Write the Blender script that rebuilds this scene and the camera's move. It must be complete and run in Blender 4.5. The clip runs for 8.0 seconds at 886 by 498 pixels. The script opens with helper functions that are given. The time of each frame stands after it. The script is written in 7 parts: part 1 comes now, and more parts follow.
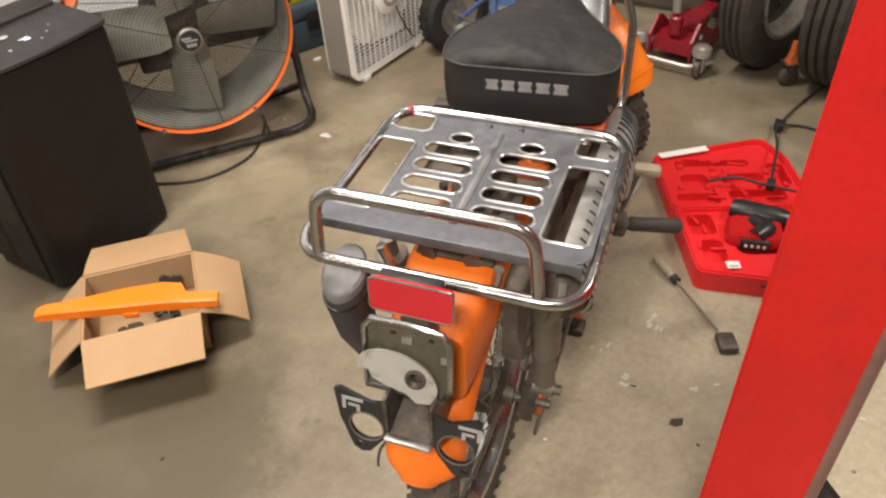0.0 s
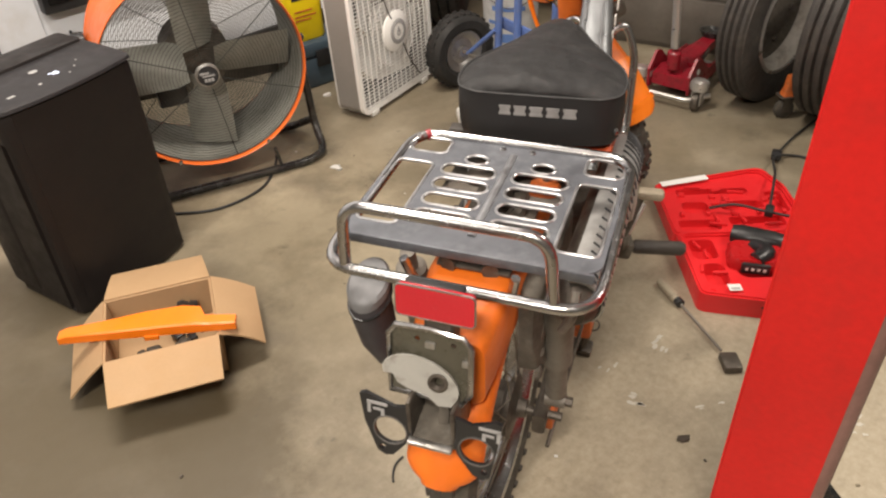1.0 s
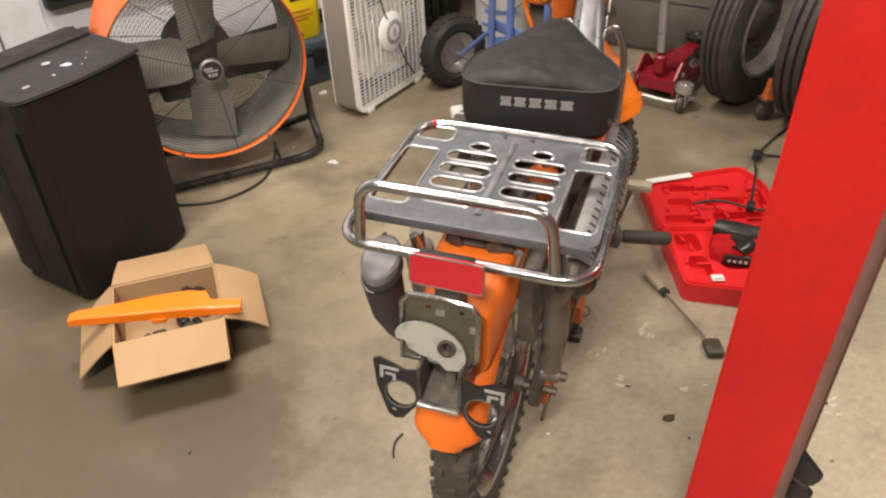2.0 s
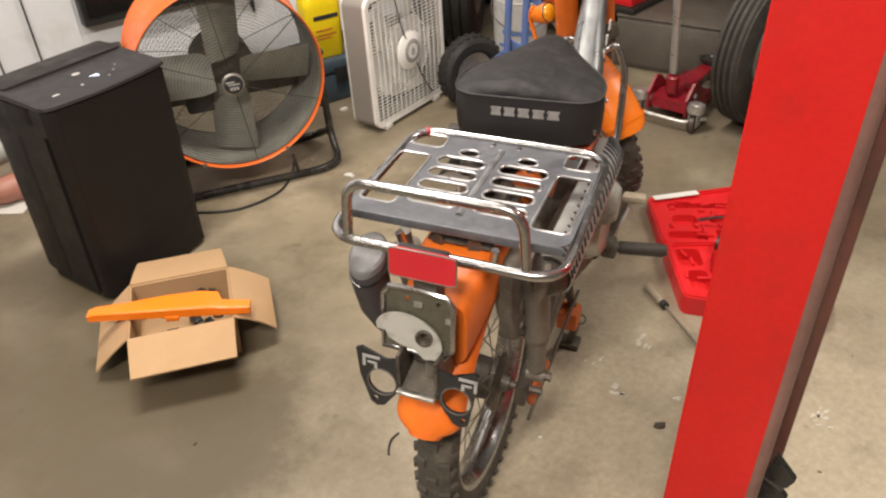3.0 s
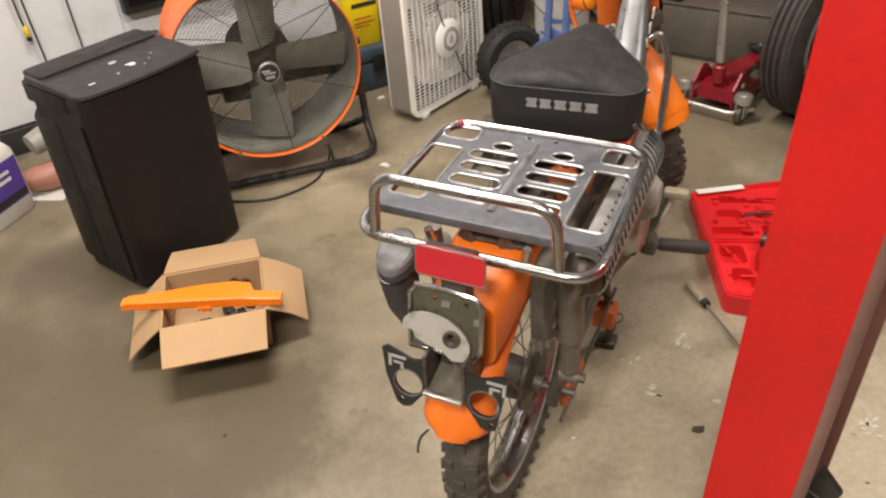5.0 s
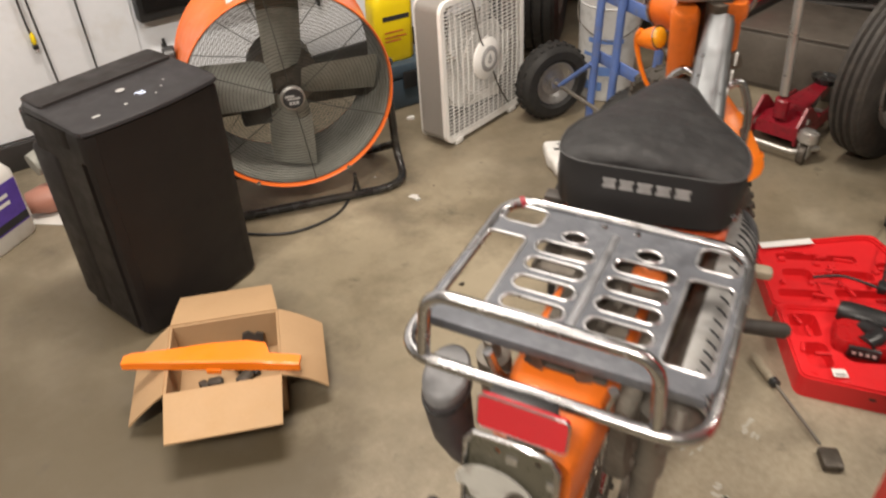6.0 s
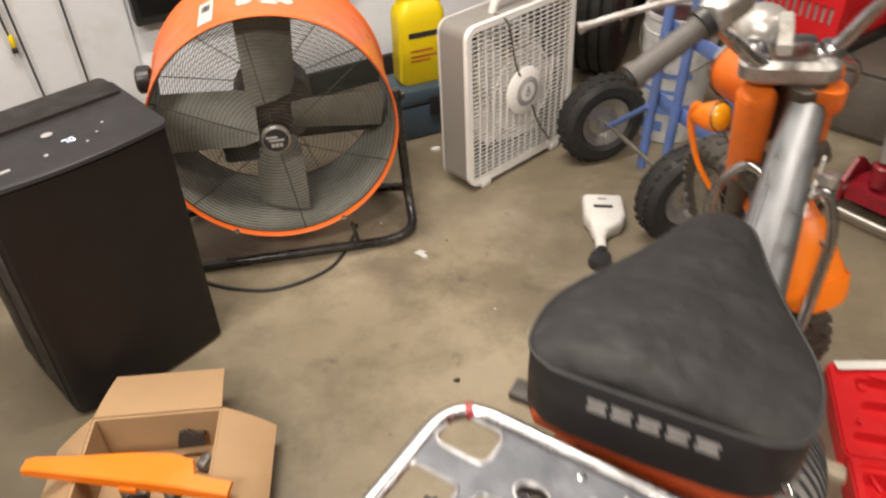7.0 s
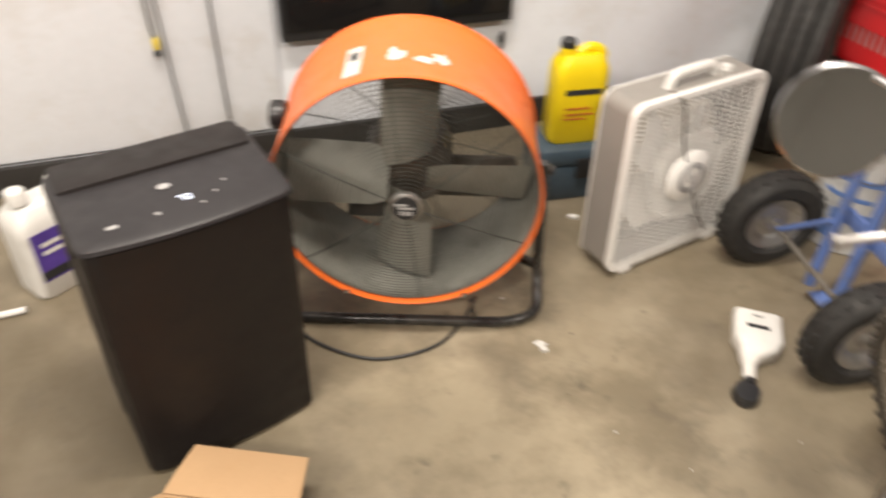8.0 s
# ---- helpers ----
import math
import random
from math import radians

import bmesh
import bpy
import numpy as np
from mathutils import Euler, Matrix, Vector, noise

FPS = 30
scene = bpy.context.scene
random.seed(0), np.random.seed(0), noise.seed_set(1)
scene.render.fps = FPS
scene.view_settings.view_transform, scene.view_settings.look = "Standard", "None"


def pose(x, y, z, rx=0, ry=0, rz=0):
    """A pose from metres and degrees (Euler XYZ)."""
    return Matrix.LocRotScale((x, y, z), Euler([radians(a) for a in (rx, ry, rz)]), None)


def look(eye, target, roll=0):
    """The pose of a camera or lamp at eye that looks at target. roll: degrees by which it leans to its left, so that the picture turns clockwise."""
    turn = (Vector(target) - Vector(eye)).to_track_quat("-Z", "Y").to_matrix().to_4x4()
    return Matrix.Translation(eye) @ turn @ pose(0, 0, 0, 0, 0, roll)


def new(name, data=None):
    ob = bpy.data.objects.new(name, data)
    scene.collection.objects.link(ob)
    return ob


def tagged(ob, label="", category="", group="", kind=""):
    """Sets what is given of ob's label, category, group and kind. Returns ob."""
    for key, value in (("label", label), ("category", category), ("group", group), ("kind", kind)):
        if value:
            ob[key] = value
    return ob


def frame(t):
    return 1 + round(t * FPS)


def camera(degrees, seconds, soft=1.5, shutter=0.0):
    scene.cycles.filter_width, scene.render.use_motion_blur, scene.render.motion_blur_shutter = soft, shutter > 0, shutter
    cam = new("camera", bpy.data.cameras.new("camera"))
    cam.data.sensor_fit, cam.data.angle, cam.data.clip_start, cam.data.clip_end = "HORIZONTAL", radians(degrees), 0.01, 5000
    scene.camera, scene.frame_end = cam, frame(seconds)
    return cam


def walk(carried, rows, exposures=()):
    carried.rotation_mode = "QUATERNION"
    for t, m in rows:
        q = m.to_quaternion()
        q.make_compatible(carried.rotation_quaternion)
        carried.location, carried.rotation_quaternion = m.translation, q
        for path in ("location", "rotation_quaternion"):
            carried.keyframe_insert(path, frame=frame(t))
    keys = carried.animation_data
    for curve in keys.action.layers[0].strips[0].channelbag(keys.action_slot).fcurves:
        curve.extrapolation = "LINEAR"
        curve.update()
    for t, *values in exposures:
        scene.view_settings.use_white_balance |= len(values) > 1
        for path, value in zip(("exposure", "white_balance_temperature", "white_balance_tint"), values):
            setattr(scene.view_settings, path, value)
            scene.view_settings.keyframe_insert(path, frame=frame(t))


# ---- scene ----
cam = camera(60.1, 8.0, soft=2.2, shutter=0.6)
PATH = [
    (0, (0.097, 0.075, 1.36), (-0.569, 1.454, 0.074), -2.8),
    (0.3, (0.111, 0.055, 1.362), (-0.594, 1.448, 0.11), -3.1),
    (0.5, (0.114, 0.039, 1.366), (-0.601, 1.444, 0.136), -3.2),
    (1, (0.101, 0.0, 1.371), (-0.587, 1.438, 0.164), -2.9),
    (1.2, (0.087, -0.028, 1.371), (-0.579, 1.419, 0.161), -2.5),
    (2.3, (0.133, -0.111, 1.393), (-0.525, 1.361, 0.21), -1.1),
    (2.5, (0.165, -0.118, 1.392), (-0.518, 1.354, 0.223), -1.3),
    (3, (0.208, -0.138, 1.394), (-0.533, 1.324, 0.248), -1.9),
    (3.5, (0.218, -0.146, 1.393), (-0.569, 1.304, 0.262), -2.6),
    (4, (0.23, -0.135, 1.393), (-0.58, 1.3, 0.26), -3.2),
    (5.3, (0.17, -0.048, 1.375), (-0.662, 1.339, 0.198), -3.0),
    (5.5, (0.119, 0.0, 1.371), (-0.716, 1.382, 0.19), -2.6),
    (5.7, (0.071, 0.052, 1.382), (-0.771, 1.427, 0.199), -2.2),
    (6, (0.007, 0.121, 1.396), (-0.839, 1.488, 0.206), -1.9),
    (6.2, (-0.037, 0.187, 1.377), (-0.886, 1.551, 0.186), -1.5),
    (6.5, (-0.029, 0.359, 1.38), (-0.925, 1.673, 0.169), -1.9),
    (6.8, (-0.062, 0.522, 1.385), (-1.007, 1.785, 0.156), -1.7),
    (7, (-0.105, 0.611, 1.375), (-1.076, 1.848, 0.138), -1.3),
    (7.2, (-0.168, 0.671, 1.388), (-1.15, 1.887, 0.141), -0.6),
    (7.5, (-0.252, 0.766, 1.384), (-1.27, 1.962, 0.146), 0.4),
    (7.7, (-0.296, 0.79, 1.399), (-1.342, 1.965, 0.163), 1.5),
    (8, (-0.367, 0.805, 1.426), (-1.521, 1.848, 0.17), 2.4),
]
walk(cam, [(t, look(eye, target, roll)) for t, eye, target, roll in PATH], exposures=[(0, -0.28), (5.5, -0.30), (6.5, -0.36), (7.4, -0.23), (8, -0.10)])


# ---- light: a closed workshop with ceiling strip lights ----
scene.view_settings.exposure = 0.0
world = bpy.data.worlds.new("world")
world.use_nodes = True
world.node_tree.nodes["Background"].inputs["Color"].default_value = (0.9, 0.95, 1.0, 1)
world.node_tree.nodes["Background"].inputs["Strength"].default_value = 0.05
scene.world = world
LAMP_WATTS = 62.0
LAMP_SPOTS = [(-1.20, 1.30, 1.85), (0.15, -1.30, 3.0), (1.6, 2.3, 1.2), (-1.4, -2.0, 0.8)]
CEILING = 3.4
ROOM_TURN = 67.9            # the long wall's direction, degrees from x


# ---- materials ----
def nodes_of(name):
    m = bpy.data.materials.new(name)
    m.use_nodes = True
    nt = m.node_tree
    return m, nt, nt.nodes["Principled BSDF"]


def add(nt, kind, **values):
    n = nt.nodes.new(kind)
    for key, value in values.items():
        if key in n.inputs:
            n.inputs[key].default_value = value
    return n


def coords(nt):
    return nt.nodes.new("ShaderNodeTexCoord").outputs["Object"]


def noise_tex(nt, co, scale, detail=4.0, rough=0.55):
    n = add(nt, "ShaderNodeTexNoise", Scale=scale, Detail=detail, Roughness=rough)
    nt.links.new(co, n.inputs["Vector"])
    return n.outputs["Fac"]


def ramp(nt, fac, stops):
    r = nt.nodes.new("ShaderNodeValToRGB")
    e = r.color_ramp.elements
    while len(e) < len(stops):
        e.new(0.5)
    for el, (pos, col) in zip(e, stops):
        el.position = pos
        el.color = (*col, 1) if len(col) == 3 else col
    nt.links.new(fac, r.inputs["Fac"])
    return r.outputs["Color"]


def mix(nt, fac, a, b):
    m = nt.nodes.new("ShaderNodeMix")
    m.data_type = "RGBA"
    for sock, v in ((m.inputs["Factor"], fac), (m.inputs[6], a), (m.inputs[7], b)):
        if isinstance(v, (int, float)):
            sock.default_value = v
        elif isinstance(v, tuple):
            sock.default_value = (*v, 1)
        else:
            nt.links.new(v, sock)
    return m.outputs[2]


def grey(v):
    return (v, v, v)


def surface(name, color, rough=0.5, metal=0.0, vary=0.12, grain=60.0, patch=6.0, bump=0.06, dirt=None, dirt_amount=0.35, coat=0.0, rough_vary=0.12, swell=0.0):
    """Colour with fine grain, broad patches, optional dirt and slight relief."""
    m, nt, b = nodes_of(name)
    co = coords(nt)
    fine, broad = noise_tex(nt, co, grain, 5.0), noise_tex(nt, co, patch, 3.0)
    dark = tuple(c * (1 - vary) for c in color)
    light = tuple(min(1.0, c * (1 + vary)) for c in color)
    col = ramp(nt, broad, [(0.3, dark), (0.7, light)])
    col = mix(nt, 0.35, col, ramp(nt, fine, [(0.3, dark), (0.7, light)]))
    if dirt:
        mask = ramp(nt, noise_tex(nt, co, patch * 1.7, 6.0, 0.65), [(0.52, grey(0.0)), (0.72, grey(dirt_amount))])
        col = mix(nt, mask, col, dirt)
    nt.links.new(col, b.inputs["Base Color"])
    rr = ramp(nt, noise_tex(nt, co, patch * 3, 4.0), [(0.3, grey(max(0.02, rough - rough_vary))), (0.7, grey(min(1.0, rough + rough_vary)))])
    nt.links.new(rr, b.inputs["Roughness"])
    b.inputs["Metallic"].default_value = metal
    b.inputs["Coat Weight"].default_value = coat
    if bump:
        bp = add(nt, "ShaderNodeBump", Strength=bump, Distance=0.002)
        nt.links.new(fine, bp.inputs["Height"])
        nt.links.new(bp.outputs["Normal"], b.inputs["Normal"])
        if swell:                                   # broad soft wrinkles under the grain
            wide = add(nt, "ShaderNodeBump", Strength=swell, Distance=0.012)
            nt.links.new(noise_tex(nt, co, patch * 2.2, 2.0, 0.4), wide.inputs["Height"])
            nt.links.new(wide.outputs["Normal"], bp.inputs["Normal"])
    return m


def concrete():
    m, nt, b = nodes_of("stained_concrete")
    co = coords(nt)
    big, mid, fine = noise_tex(nt, co, 1.3, 5.0, 0.6), noise_tex(nt, co, 5.0, 7.0, 0.66), noise_tex(nt, co, 55.0, 6.0, 0.7)
    col = ramp(nt, big, [(0.33, (0.146, 0.117, 0.075)), (0.5, (0.198, 0.163, 0.109)), (0.68, (0.250, 0.209, 0.145))])
    col = mix(nt, ramp(nt, mid, [(0.42, grey(0.0)), (0.72, grey(0.42))]), col, (0.118, 0.096, 0.066))
    col = mix(nt, ramp(nt, fine, [(0.35, grey(0.0)), (0.75, grey(0.3))]), col, (0.216, 0.194, 0.150))
    # soft pale patches at random in the concrete
    pale = ramp(nt, noise_tex(nt, co, 3.4, 4.0, 0.5), [(0.54, grey(0.0)), (0.70, grey(0.55))])
    col = mix(nt, pale, col, (0.335, 0.290, 0.212))
    # a pool of light painted into the mid-floor colour, with a noisy edge
    light_pool = nt.nodes.new("ShaderNodeVectorMath")
    light_pool.operation = "DISTANCE"
    nt.links.new(co, light_pool.inputs[0])
    light_pool.inputs[1].default_value = (0.99, -1.42, 0.0)
    edge = nt.nodes.new("ShaderNodeMath")
    edge.operation = "MULTIPLY_ADD"
    nt.links.new(noise_tex(nt, co, 2.6, 6.0, 0.65), edge.inputs[0])
    edge.inputs[1].default_value = 0.6
    nt.links.new(light_pool.outputs["Value"], edge.inputs[2])
    col = mix(nt, ramp(nt, edge.outputs["Value"], [(0.60, grey(0.80)), (1.0, grey(0.0))]), col, (0.375, 0.318, 0.220))
    # brown grime in blotches, black rubber smudges
    blot = ramp(nt, noise_tex(nt, co, 2.6, 8.0, 0.68), [(0.47, grey(0.0)), (0.62, grey(0.50))])
    col = mix(nt, blot, col, (0.110, 0.086, 0.049))
    smudge = ramp(nt, noise_tex(nt, co, 4.1, 9.0, 0.72), [(0.56, grey(0.0)), (0.68, grey(0.42))])
    col = mix(nt, smudge, col, (0.053, 0.044, 0.033))
    # a broad brown stain with ragged edges on the open floor, deepened to paint weaker light
    stain_shade_at = nt.nodes.new("ShaderNodeVectorMath")
    stain_shade_at.operation = "DISTANCE"
    nt.links.new(co, stain_shade_at.inputs[0])
    stain_shade_at.inputs[1].default_value = (0.02, -1.66, 0.0)
    ragged = nt.nodes.new("ShaderNodeMath")
    ragged.operation = "MULTIPLY_ADD"
    nt.links.new(noise_tex(nt, co, 3.4, 8.0, 0.66), ragged.inputs[0])
    ragged.inputs[1].default_value = 0.7
    nt.links.new(stain_shade_at.outputs["Value"], ragged.inputs[2])
    spread = nt.nodes.new("ShaderNodeMath")
    spread.operation = "MULTIPLY"
    nt.links.new(ragged.outputs["Value"], spread.inputs[0])
    spread.inputs[1].default_value = 0.5
    col = mix(nt, ramp(nt, spread.outputs["Value"], [(0.40, grey(0.90)), (0.84, grey(0.0))]), col, (0.078, 0.060, 0.034))
    # dusty, scuffed concrete about the foot of the lift column, paled further to paint stronger light
    dist = nt.nodes.new("ShaderNodeVectorMath")
    dist.operation = "DISTANCE"
    nt.links.new(co, dist.inputs[0])
    dist.inputs[1].default_value = (1.10, -2.98, 0.0)
    wob = nt.nodes.new("ShaderNodeMath")
    wob.operation = "MULTIPLY_ADD"
    nt.links.new(noise_tex(nt, co, 2.2, 8.0, 0.7), wob.inputs[0])
    wob.inputs[1].default_value = 1.5
    nt.links.new(dist.outputs["Value"], wob.inputs[2])
    half = nt.nodes.new("ShaderNodeMath")
    half.operation = "MULTIPLY"
    nt.links.new(wob.outputs["Value"], half.inputs[0])
    half.inputs[1].default_value = 0.4
    dust_light = ramp(nt, half.outputs["Value"], [(0.54, grey(0.85)), (0.80, grey(0.0))])
    col = mix(nt, dust_light, col, mix(nt, ramp(nt, fine, [(0.35, grey(0.0)), (0.65, grey(1.0))]), (0.315, 0.267, 0.189), (0.41, 0.353, 0.262)))
    # soft dirty clouds left by wheels and feet
    cloud = ramp(nt, noise_tex(nt, co, 3.2, 7.0, 0.62), [(0.50, grey(0.0)), (0.66, grey(0.42))])
    col = mix(nt, cloud, col, (0.142, 0.116, 0.080))
    worn = ramp(nt, noise_tex(nt, co, 6.3, 7.0, 0.66), [(0.55, grey(0.0)), (0.68, grey(0.30))])
    col = mix(nt, worn, col, (0.100, 0.084, 0.062))
    # oil spots and pale scuffs
    spots = ramp(nt, noise_tex(nt, co, 9.0, 5.0, 0.6), [(0.64, grey(0.0)), (0.72, grey(0.55))])
    col = mix(nt, spots, col, (0.061, 0.050, 0.035))
    scuff = ramp(nt, noise_tex(nt, co, 13.0, 8.0, 0.75), [(0.66, grey(0.0)), (0.74, grey(0.5))])
    col = mix(nt, scuff, col, (0.260, 0.236, 0.189))
    nt.links.new(col, b.inputs["Base Color"])
    nt.links.new(ramp(nt, mid, [(0.3, grey(0.42)), (0.7, grey(0.68))]), b.inputs["Roughness"])
    bp = add(nt, "ShaderNodeBump", Strength=0.12, Distance=0.003)
    nt.links.new(fine, bp.inputs["Height"])
    nt.links.new(bp.outputs["Normal"], b.inputs["Normal"])
    return m


def lamp_glow():
    m, nt, b = nodes_of("lamp_glow")
    b.inputs["Emission Color"].default_value = (1.0, 0.93, 0.82, 1)
    b.inputs["Emission Strength"].default_value = 6.0
    b.inputs["Base Color"].default_value = (0.8, 0.8, 0.8, 1)
    return m


def glow(name, color, strength):
    m, nt, b = nodes_of(name)
    b.inputs["Base Color"].default_value = (0.8, 0.85, 1.0, 1)
    b.inputs["Emission Color"].default_value = (*color, 1)
    b.inputs["Emission Strength"].default_value = strength
    return m


def lens_plastic(name, color):
    m, nt, b = nodes_of(name)
    b.inputs["Base Color"].default_value = (*color, 1)
    b.inputs["Roughness"].default_value = 0.2
    b.inputs["Transmission Weight"].default_value = 0.25
    b.inputs["Coat Weight"].default_value = 0.6
    co = coords(nt)
    w = add(nt, "ShaderNodeTexVoronoi", Scale=220.0)
    nt.links.new(co, w.inputs["Vector"])
    bp = add(nt, "ShaderNodeBump", Strength=0.3, Distance=0.001)
    nt.links.new(w.outputs["Distance"], bp.inputs["Height"])
    nt.links.new(bp.outputs["Normal"], b.inputs["Normal"])
    return m


def mirror_glass():
    m, nt, b = nodes_of("mirror_glass")
    b.inputs["Base Color"].default_value = (0.8, 0.82, 0.82, 1)
    b.inputs["Metallic"].default_value = 1.0
    b.inputs["Roughness"].default_value = 0.05
    return m


CONCRETE = concrete()
WALL = surface("white_wall_paint", (0.80, 0.825, 0.87), 0.55, vary=0.05, grain=35, patch=2.5, bump=0.25, dirt=(0.55, 0.50, 0.42), dirt_amount=0.35)
PLAIN_WALL = surface("plain_wall_paint", (0.62, 0.60, 0.56), 0.7, vary=0.06, patch=1.0)
BLACK_TRIM = surface("black_rubber_trim", (0.022, 0.020, 0.019), 0.5, vary=0.2)
DARK_GLASS = surface("dark_screen", (0.012, 0.011, 0.011), 0.12, vary=0.1, bump=0.0)
CHARCOAL = surface("charcoal_plastic", (0.0140, 0.0112, 0.0105), 0.5, vary=0.12, grain=180, bump=0.06)
CHARCOAL_TOP = surface("charcoal_top_plastic", (0.024, 0.022, 0.0235), 0.48, vary=0.08, grain=200, bump=0.03, dirt=(0.07, 0.066, 0.064), dirt_amount=0.2)
ORANGE_STEEL = surface("orange_fan_paint", (0.78, 0.15, 0.022), 0.38, vary=0.08, patch=5, dirt=(0.42, 0.12, 0.05), dirt_amount=0.3, coat=0.15)
ORANGE = surface("orange_bike_paint", (0.68, 0.142, 0.010), 0.5, vary=0.10, patch=9, dirt=(0.28, 0.085, 0.02), dirt_amount=0.45, coat=0.15, bump=0.02)
ORANGE_PLASTIC = surface("orange_plastic", (0.86, 0.20, 0.008), 0.4, vary=0.06, patch=9, bump=0.03)
DUSTY_STEEL = surface("dusty_grey_steel", (0.26, 0.26, 0.23), 0.6, metal=0.1, vary=0.2, patch=12, dirt=(0.15, 0.145, 0.12), dirt_amount=0.5)
BLADE = surface("olive_grey_fan_blade", (0.235, 0.237, 0.208), 0.6, metal=0.05, vary=0.15, patch=10, dirt=(0.12, 0.118, 0.098), dirt_amount=0.6)
FRONT_WIRE = surface("dusty_olive_wire", (0.035, 0.036, 0.031), 0.75, metal=0.0, vary=0.2)
WIRE = surface("dusty_dark_wire", (0.080, 0.082, 0.072), 0.7, metal=0.05, vary=0.2)
BLACK_PAINT = surface("black_tube_paint", (0.018, 0.018, 0.018), 0.28, vary=0.2, dirt=(0.12, 0.11, 0.09), dirt_amount=0.4)
CABLE = surface("black_cable_rubber", (0.02, 0.02, 0.02), 0.5, vary=0.15)
WHITE_FRAME = surface("white_fan_frame", (0.84, 0.83, 0.80), 0.4, vary=0.04, dirt=(0.6, 0.56, 0.5), dirt_amount=0.25)
DARK_SHROUD = surface("dark_fan_shroud", (0.045, 0.043, 0.040), 0.6, vary=0.15)
DUSTY_TYRE = surface("dusty_ribbed_rubber", (0.045, 0.040, 0.036), 0.66, vary=0.25, patch=14, bump=0.2, dirt=(0.10, 0.088, 0.07), dirt_amount=0.6)
WHITE_PLASTIC = surface("white_plastic", (0.70, 0.69, 0.66), 0.42, vary=0.05, dirt=(0.45, 0.41, 0.35), dirt_amount=0.35)
FAN_SIDE = surface("grey_fan_housing", (0.255, 0.240, 0.220), 0.45, vary=0.06, patch=4, dirt=(0.27, 0.25, 0.22), dirt_amount=0.4)
PALE_BLADE = surface("pale_fan_blade", (0.72, 0.71, 0.68), 0.45, vary=0.05, dirt=(0.34, 0.31, 0.27), dirt_amount=0.4)
CARDBOARD = surface("cardboard", (0.39, 0.250, 0.133), 0.8, vary=0.07, grain=140, patch=5, bump=0.1, dirt=(0.37, 0.22, 0.10), dirt_amount=0.3)
RED_PAINT = surface("red_lift_paint", (0.54, 0.014, 0.012), 0.5, vary=0.18, grain=90, patch=2.6, bump=0.06, dirt=(0.30, 0.022, 0.018), dirt_amount=0.5)
OLD_RED = surface("brown_red_rail", (0.125, 0.045, 0.034), 0.5, vary=0.3, grain=90, patch=5, bump=0.1, dirt=(0.05, 0.03, 0.025), dirt_amount=0.7)
SHADED_EDGE = surface("scuffed_shaded_edge", (0.20, 0.105, 0.090), 0.55, vary=0.25, grain=90, patch=5, bump=0.1, dirt=(0.10, 0.05, 0.04), dirt_amount=0.6)
RED_PLASTIC = surface("red_case_plastic", (0.66, 0.018, 0.022), 0.38, vary=0.06, grain=260, patch=9, bump=0.12)
DARK_RED = surface("dark_red_paint", (0.27, 0.011, 0.022), 0.35, vary=0.2, patch=12, dirt=(0.05, 0.02, 0.02), dirt_amount=0.6)
RED_DRIVER = surface("red_tool_plastic", (0.42, 0.010, 0.012), 0.3, vary=0.08)
SHOCK_STEEL = surface("grimy_shock_steel", (0.175, 0.158, 0.135), 0.58, metal=0.4, vary=0.15, patch=18, dirt=(0.10, 0.085, 0.065), dirt_amount=0.6)
PEG_RUBBER = surface("brown_black_rubber", (0.040, 0.033, 0.028), 0.6, vary=0.2, patch=16, bump=0.2)
LIP_STEEL = surface("rolled_lip_chrome", (0.31, 0.315, 0.33), 0.45, metal=0.9, vary=0.1, patch=16, dirt=(0.22, 0.21, 0.2), dirt_amount=0.5)
BRIGHT_LIP = surface("polished_rolled_lip", (0.43, 0.43, 0.44), 0.38, metal=0.95, vary=0.12, patch=16, dirt=(0.28, 0.26, 0.23), dirt_amount=0.5)
SHADED_PAN = surface("worn_shaded_red_orange", (0.40, 0.065, 0.018), 0.5, vary=0.2, patch=14, dirt=(0.12, 0.05, 0.03), dirt_amount=0.5)
PALE_SCUFF = surface("pale_paint_scuff", (0.46, 0.43, 0.37), 0.7, vary=0.15, grain=160)
CHROME = surface("chrome", (0.44, 0.44, 0.45), 0.24, metal=1.0, vary=0.06, patch=14, bump=0.02, dirt=(0.33, 0.30, 0.26), dirt_amount=0.45, rough_vary=0.06)
WORN_CHROME = surface("worn_chrome", (0.125, 0.131, 0.147), 0.56, metal=0.6, vary=0.25, patch=9, bump=0.06, dirt=(0.25, 0.26, 0.28), dirt_amount=0.55, rough_vary=0.14)
ALLOY = surface("cast_alloy", (0.50, 0.49, 0.47), 0.38, metal=0.9, vary=0.12, patch=20, bump=0.1, dirt=(0.16, 0.14, 0.11), dirt_amount=0.6)
DULL_ALLOY = surface("dull_alloy_plate", (0.38, 0.37, 0.34), 0.6, metal=0.2, vary=0.10, patch=18, dirt=(0.15, 0.13, 0.10), dirt_amount=0.75)
SPOKE = surface("rust_dulled_spoke", (0.24, 0.21, 0.17), 0.5, metal=0.5, vary=0.2, patch=30)
GRIME = surface("matt_grime", (0.085, 0.073, 0.058), 0.85, vary=0.35, patch=26, bump=0.3, dirt=(0.17, 0.155, 0.13), dirt_amount=0.5)
GREASY = surface("greasy_steel", (0.10, 0.085, 0.07), 0.5, metal=0.5, vary=0.35, patch=22, bump=0.3, dirt=(0.04, 0.03, 0.025), dirt_amount=0.8)
